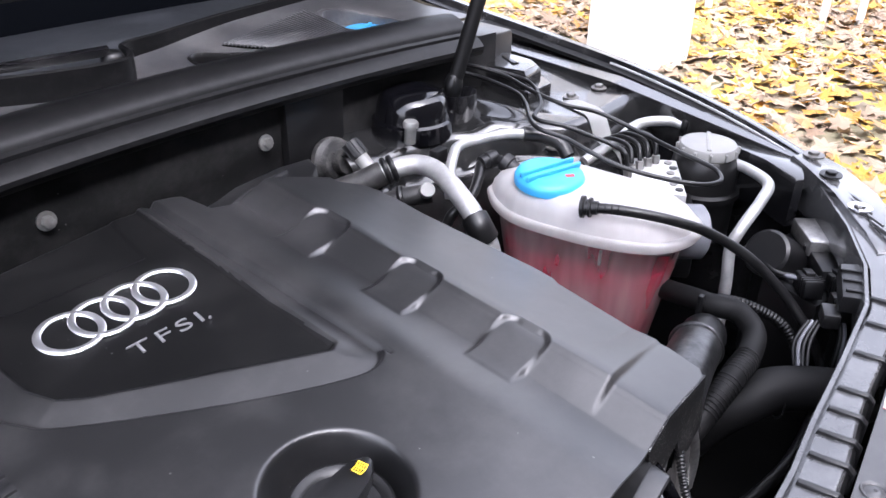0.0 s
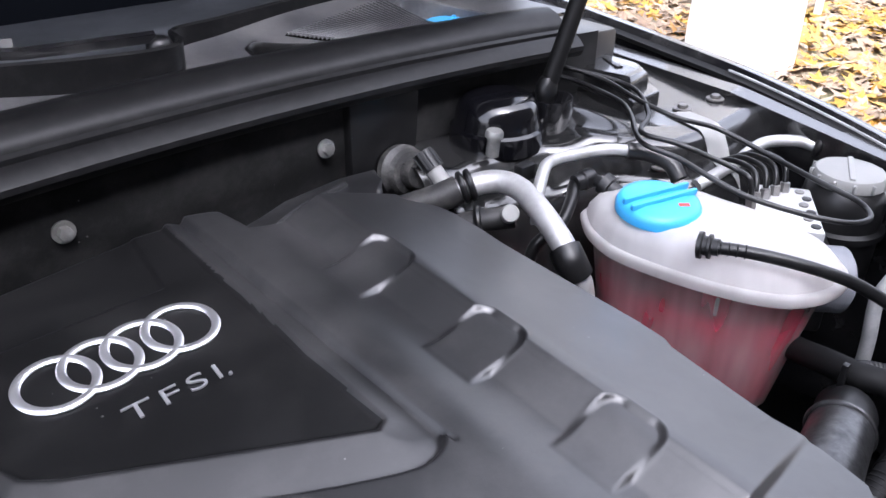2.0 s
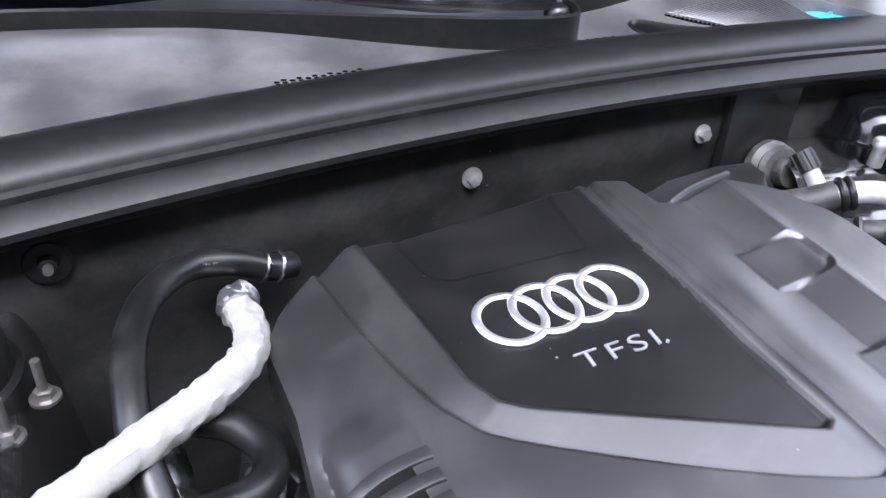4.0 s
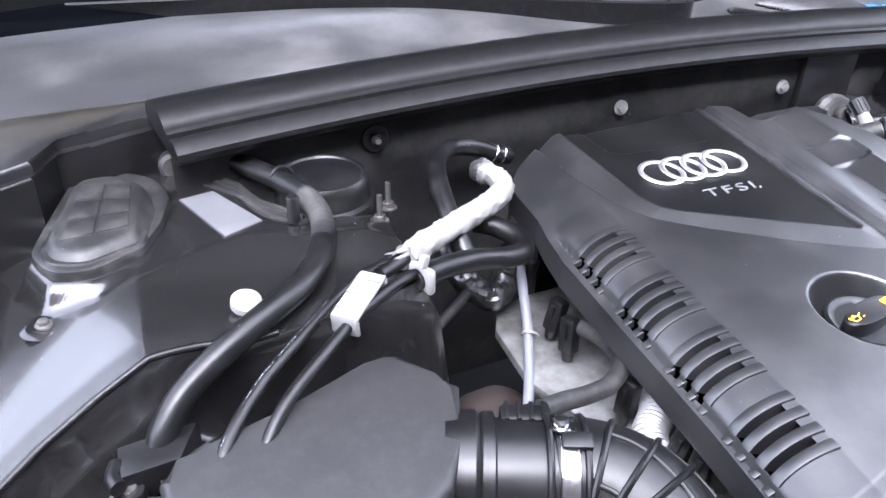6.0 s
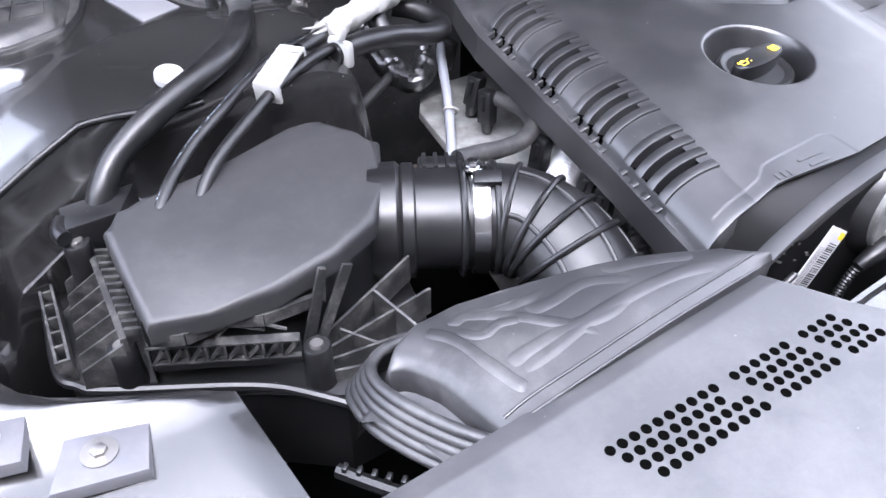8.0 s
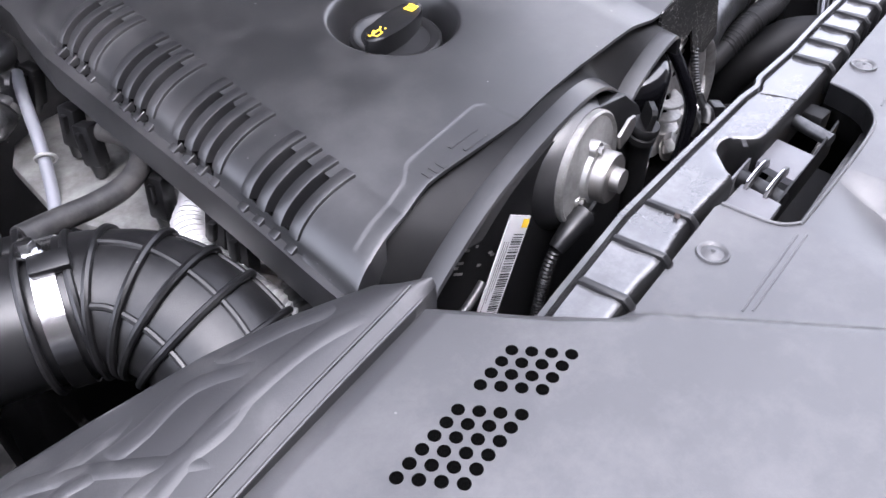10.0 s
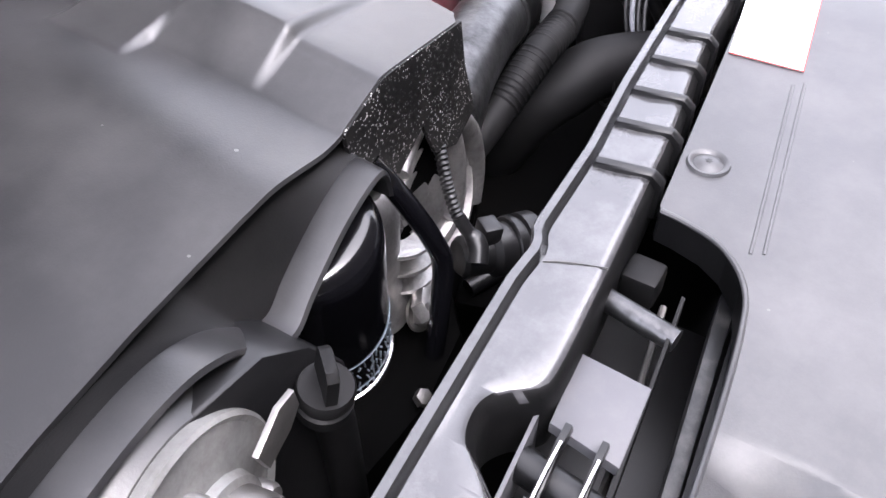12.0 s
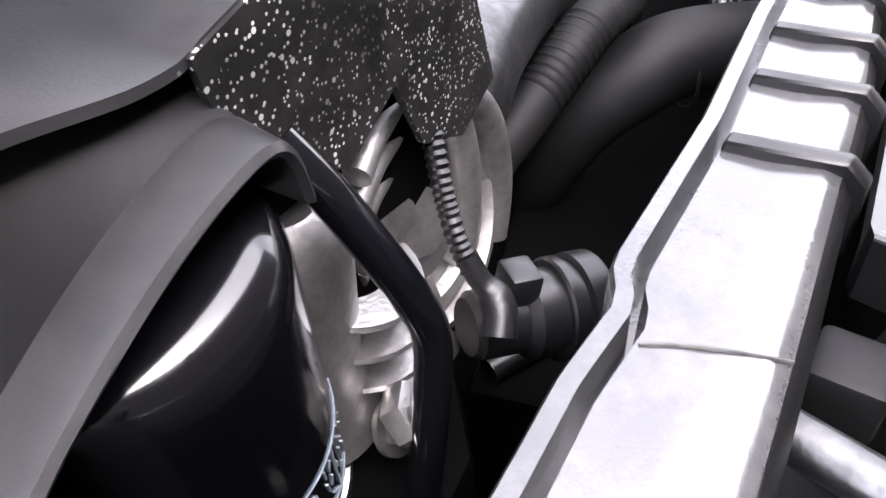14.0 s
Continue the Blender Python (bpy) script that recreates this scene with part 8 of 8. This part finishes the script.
sl2 = thing("pipe_sleeve", (1.02, 0.655, 0.79), "black rubber sleeve on the thin pipe", "hose")
part("sleeve", tube([(0.962, 0.651, 0.8275), (0.982, 0.630, 0.824), (0.992, 0.606, 0.816), (0.990, 0.588, 0.80)], 0.0105, 16, 6), RUBBER, sl2)
part("end_collar", ring(aim((1.268, 0.535, 0.782), (0.3, -0.9, -0.1)), 0.010, 0.005, 20, 8), RUBBER, sl2)

# refrigerant pipes at the firewall
ac = thing("refrigerant_pipe", (0.79, 0.68, 0.77), "thick bare aluminium refrigerant pipe with black rings", "pipe")
part("pipe_run", tube([(0.735, 0.770, 0.788), (0.757, 0.754, 0.798), (0.782, 0.740, 0.806), (0.803, 0.719, 0.811), (0.808, 0.688, 0.809), (0.797, 0.648, 0.800), (0.787, 0.612, 0.785), (0.782, 0.590, 0.770)], 0.0140, 20, 8), PIPE_ALU, ac)
part("sleeve", tube([(0.784, 0.600, 0.776), (0.781, 0.588, 0.766), (0.785, 0.580, 0.750)], 0.0185, 20, 6), RUBBER, ac)
part("lower_run", tube([(0.785, 0.580, 0.752), (0.790, 0.574, 0.73), (0.80, 0.57, 0.66)], 0.0135, 18, 4), PIPE_ALU, ac)
for at, d in (((0.770, 0.748, 0.803), (0.8, -0.5, 0.3)), ((0.778, 0.743, 0.8055), (0.8, -0.5, 0.3))):
    part("black_ring", ring(aim(at, d), 0.0165, 0.0042, 28, 8), BLACK, ac)
part("thick_end", tube([(0.700, 0.800, 0.772), (0.720, 0.785, 0.780), (0.742, 0.766, 0.790), (0.766, 0.751, 0.801)], 0.0178, 20, 4), HOSE_GREY, ac)
ac2 = thing("refrigerant_pipe", (0.77, 0.67, 0.76), "short aluminium pipe stub with a white cap", "pipe")
part("pipe_run", tube([(0.735, 0.720, 0.775), (0.757, 0.695, 0.785), (0.780, 0.672, 0.790)], 0.0135, 18, 6), HOSE_GREY, ac2)
part("black_ring", ring(aim((0.750, 0.700, 0.782), (0.65, -0.7, 0.2)), 0.0155, 0.0045, 28, 8), BLACK, ac2)
part("white_cap", lathe([(0, 0.008), (0.009, 0.008), (0.0105, 0.006), (0.0105, -0.012), (0, -0.012)], aim((0.762, 0.664, 0.803), (-0.55, -0.6, 0.5)), 24), WHITE, ac2)
part("pipe_clip", box((0.026, 0.016, 0.022), (0.852, 0.722, 0.808), 0.003), BLACK, ac2)
vl = thing("service_valve", (0.758, 0.79, 0.79), "white service valve with a black ribbed cap", "valve")
part("valve_body", tube([(0.764, 0.770, 0.798), (0.761, 0.782, 0.810), (0.760, 0.789, 0.817)], 0.0105, 18, 3), WHITE, vl)
vc = part("valve_cap", tube([(0.760, 0.788, 0.816), (0.758, 0.800, 0.828), (0.757, 0.806, 0.834)], 0.0125, 18, 3), BLACK, vl, "black ribbed cap")
for k in range(9):
    a = 6.283 * k / 9
    part("cap_rib", tube([Vector((0.760, 0.789, 0.8175)) + Vector((0.0125 * math.cos(a), 0.009 * math.sin(a), -0.009 * math.sin(a))), Vector((0.757, 0.805, 0.833)) + Vector((0.0125 * math.cos(a), 0.009 * math.sin(a), -0.009 * math.sin(a)))], 0.0015, 6, 1), BLACK, vc)

# front corner: charge hoses, headlamp back, plugs and wires
snout = thing("charge_pipe", (0.76, 0.28, 0.66), "grimy metal charge air pipe ending beside the cover", "pipe")
part("pipe_run", tube([(0.66, 0.245, 0.700), (0.71, 0.262, 0.705), (0.770, 0.277, 0.703), (0.82, 0.288, 0.696)], 0.030, 28, 6), DARK_FOIL, snout)
part("end_ring", ring(aim((0.822, 0.289, 0.696), (1, 0.2, -0.1)), 0.030, 0.003, 36, 8), DARK_FOIL, snout)
part("next_hose", tube([(0.820, 0.288, 0.696), (0.86, 0.296, 0.686), (0.90, 0.31, 0.66)], 0.028, 24, 4), RUBBER, snout)
sh = thing("radiator_hose", (0.88, 0.28, 0.64), "black ribbed rubber radiator hose bending down", "hose")
part("hose", tube([(0.985, 0.430, 0.655), (0.950, 0.390, 0.672), (0.926, 0.345, 0.690), (0.914, 0.312, 0.699), (0.918, 0.278, 0.700), (0.896, 0.248, 0.694), (0.850, 0.236, 0.690), (0.800, 0.235, 0.688), (0.752, 0.240, 0.668), (0.705, 0.246, 0.648), (0.66, 0.255, 0.625)], 0.0145, 22, 8), MATT, sh)
for k in range(18):
    q = Vector((0.848, 0.2358, 0.690)).lerp(Vector((0.802, 0.235, 0.6885)), k / 8) if k < 8 else Vector((0.797, 0.2353, 0.687)).lerp(Vector((0.750, 0.2403, 0.667)), (k - 8) / 9)
    part("hose_rib", ring(aim(q, (-1, 0, -0.03) if k < 8 else (-0.92, 0.1, -0.4)), 0.0143, 0.0016, 24, 6), MATT, sh)
part("hose_tag", box((0.008, 0.006, 0.045), (0.890, 0.318, 0.700), 0.001), BLACK, sh)
tb = thing("turbo_hose", (0.82, 0.21, 0.60), "thick matt black turbo hose with an elbow", "hose")
part("hose", tube([(0.822, 0.290, 0.530), (0.818, 0.268, 0.575), (0.826, 0.247, 0.612), (0.846, 0.224, 0.634), (0.872, 0.203, 0.6455), (0.908, 0.160, 0.6465), (0.935, 0.11, 0.647)], 0.0275, 28, 8), MATT, tb)
part("band", ring(aim((0.872, 0.203, 0.6385), (0.72, -0.68, 0.05)), 0.028, 0.0012, 36, 6), BLACK, tb)
part("silver_end", tube([(0.910, 0.155, 0.643), (0.935, 0.11, 0.643)], 0.029, 28, 2), HOSE_GREY, tb)
tray = thing("radiator_duct", (0.75, 0.17, 0.50), "black plastic duct edge below the hoses", "duct")
# duct wall likewise carries the gap's shade in its colour
part("duct_wall", prism([(0.64, 0.22), (0.66, 0.15), (1.0, 0.18), (1.0, 0.30), (0.85, 0.30)], 0.40, 0.545, 0.006), DARK, tray)
part("duct_edge", tube([(0.655, 0.215, 0.55), (0.72, 0.19, 0.552), (0.86, 0.165, 0.552), (0.98, 0.17, 0.55)], 0.008, 10, 6), BLACK, tray)

lamp = thing("headlamp_housing", (1.13, 0.26, 0.60), "black plastic back of the headlamp with plugs", "headlamp")
part("housing", prism([(1.04, 0.215), (1.10, 0.20), (1.20, 0.24), (1.235, 0.32), (1.14, 0.335), (1.07, 0.30)], 0.50, 0.675, 0.010), BLACK, lamp)
part("ballast", box((0.075, 0.060, 0.026), (0, 0, 0), 0.004, pose(1.172, 0.262, 0.708, 0, 0, 38)), ALU, lamp, "dull metal ballast box")
part("motor", lathe([(0, 0.03), (0.030, 0.03), (0.034, 0.026), (0.034, -0.03), (0, -0.03)], aim((1.105, 0.300, 0.690), (-0.6, 0.2, 0.4)), 32), BLACK, lamp)
part("fuse_box", box((0.060, 0.045, 0.030), (0, 0, 0), 0.004, pose(1.120, 0.228, 0.690, 0, 0, 35)), BLACK, lamp)
part("white_plug", lathe([(0, 0.012), (0.0105, 0.012), (0.012, 0.010), (0.012, 0.0), (0, 0.0)], aim((1.142, 0.262, 0.706), (-0.1, -0.2, 1)), 24), WHITE, lamp, "white round plug cap")
part("plug_stem", lathe([(0, 0.0), (0.0125, 0.0), (0.0125, -0.03), (0, -0.03)], aim((1.142, 0.262, 0.706), (-0.1, -0.2, 1)), 24), BLACK, lamp)
for x, y, z, a in ((1.062, 0.238, 0.690, 35), (1.035, 0.185, 0.690, 30), (1.085, 0.205, 0.692, 40)):
    p = thing("wire_plug", (x, y, z - 0.02), "black wiring plug near the headlamp", "plug", "plugs near the headlamp")
    pm = pose(x, y, z, 0, 10, a)
    part("plug_body", box((0.046, 0.026, 0.026), (0, 0, 0), 0.004, pm), BLACK, p)
    part("plug_latch", box((0.020, 0.012, 0.006), (0.005, 0, 0.015), 0.001, pm), BLACK, p)
    part("plug_ribs", join(*[box((0.003, 0.028, 0.028), (-0.018 + 0.007 * k, 0, 0), 0.0006, pm) for k in range(3)]), BLACK, p)
for k, (mat, pts) in enumerate(((RUBBER, [(1.093, 0.335, 0.70), (1.080, 0.31, 0.695), (1.066, 0.285, 0.690), (1.070, 0.258, 0.690), (1.062, 0.245, 0.690)]), (RUBBER, [(1.105, 0.345, 0.69), (1.095, 0.32, 0.68), (1.078, 0.29, 0.678), (1.080, 0.25, 0.685)]), (SILVER_GREY, [(1.08, 0.30, 0.685), (1.068, 0.275, 0.688), (1.066, 0.250, 0.692)]), (RUBBER, [(0.93, 0.325, 0.69), (0.966, 0.315, 0.68), (0.987, 0.282, 0.672), (1.002, 0.238, 0.65), (0.99, 0.203, 0.61)]), (RUBBER, [(1.04, 0.19, 0.68), (1.02, 0.175, 0.66), (1.0, 0.17, 0.62)]), (SILVER_GREY, [(1.034, 0.18, 0.675), (1.016, 0.168, 0.65), (1.01, 0.165, 0.60)]))):
    w = thing("wire", pts[1], "thin wire loom near the headlamp" if mat is RUBBER else "thin pale wire near the headlamp", "cable")
    part("strand", tube(pts, 0.0062 if k == 3 else 0.0035, 10, 6, ripple=0.001 if k == 3 else 0.0, pitch=0.005), mat, w)

# plastic end of the carrier at the wing, with bolts
ce = thing("wing_bracket", (1.2, 0.27, 0.75), "grey-black plastic bracket joining carrier and wing", "bracket")
part("bracket_plate", prism([(1.262, 0.352), (1.305, 0.333), (1.290, 0.285), (1.235, 0.215), (1.15, 0.16), (1.09, 0.14), (1.06, 0.170), (1.11, 0.195), (1.19, 0.262), (1.235, 0.318)], 0.745, lambda x, y: 0.768 + 0.10 * (y - 0.2), 0.003), BEAM, ce)
part("bracket_web", prism([(1.238, 0.50), (1.262, 0.43), (1.268, 0.352), (1.240, 0.325), (1.20, 0.31), (1.185, 0.318), (1.225, 0.375), (1.235, 0.44)], 0.70, lambda x, y: 0.779 + 0.06 * (y - 0.35), 0.004), PAINT, ce)
for x, y, mat in ((1.283, 0.327, STEEL), (1.236, 0.285, BLACK), (1.165, 0.222, BRIGHT)):
    hexbolt("bolt", (x, y, 0.7705 + 0.10 * (y - 0.2)), (0, 0, 1), 0.0085, 0.006, ce, mat, 0.016)
for k in range(4):
    part("bracket_rib", box((0.004, 0.05, 0.006), (0, 0, 0), 0.001, pose(1.12 + 0.028 * k, 0.180 + 0.022 * k, 0.770, 0, 0, -40)), BEAM, ce)

sb2 = thing("harness_holder", (0.99, 0.175, 0.74), "grey plastic harness holder clipped on the lock carrier", "bracket")
part("holder_body", prism([(1.022, 0.200), (1.041, 0.176), (0.957, 0.150), (0.945, 0.174)], 0.735, 0.757, 0.003), BLACK, sb2)
for k in range(3):
    part("holder_rib", box((0.004, 0.026, 0.004), (0, 0, 0), 0.001, pose(0.965 + 0.022 * k, 0.163 + 0.010 * k, 0.758, 0, 0, 25)), BLACK, sb2)
part("holder_plug", box((0.030, 0.020, 0.020), (0, 0, 0), 0.003, pose(0.950, 0.182, 0.722, 0, 0, 25)), BLACK, sb2)
for k in range(4):
    part("holder_wire", tube([(0.945 - 0.003 * k, 0.188 + 0.004 * k, 0.715), (0.925 - 0.003 * k, 0.190 + 0.005 * k, 0.690), (0.905, 0.178 + 0.005 * k, 0.655)], 0.0024, 8, 5), SILVER_GREY if k == 2 else RUBBER, sb2)
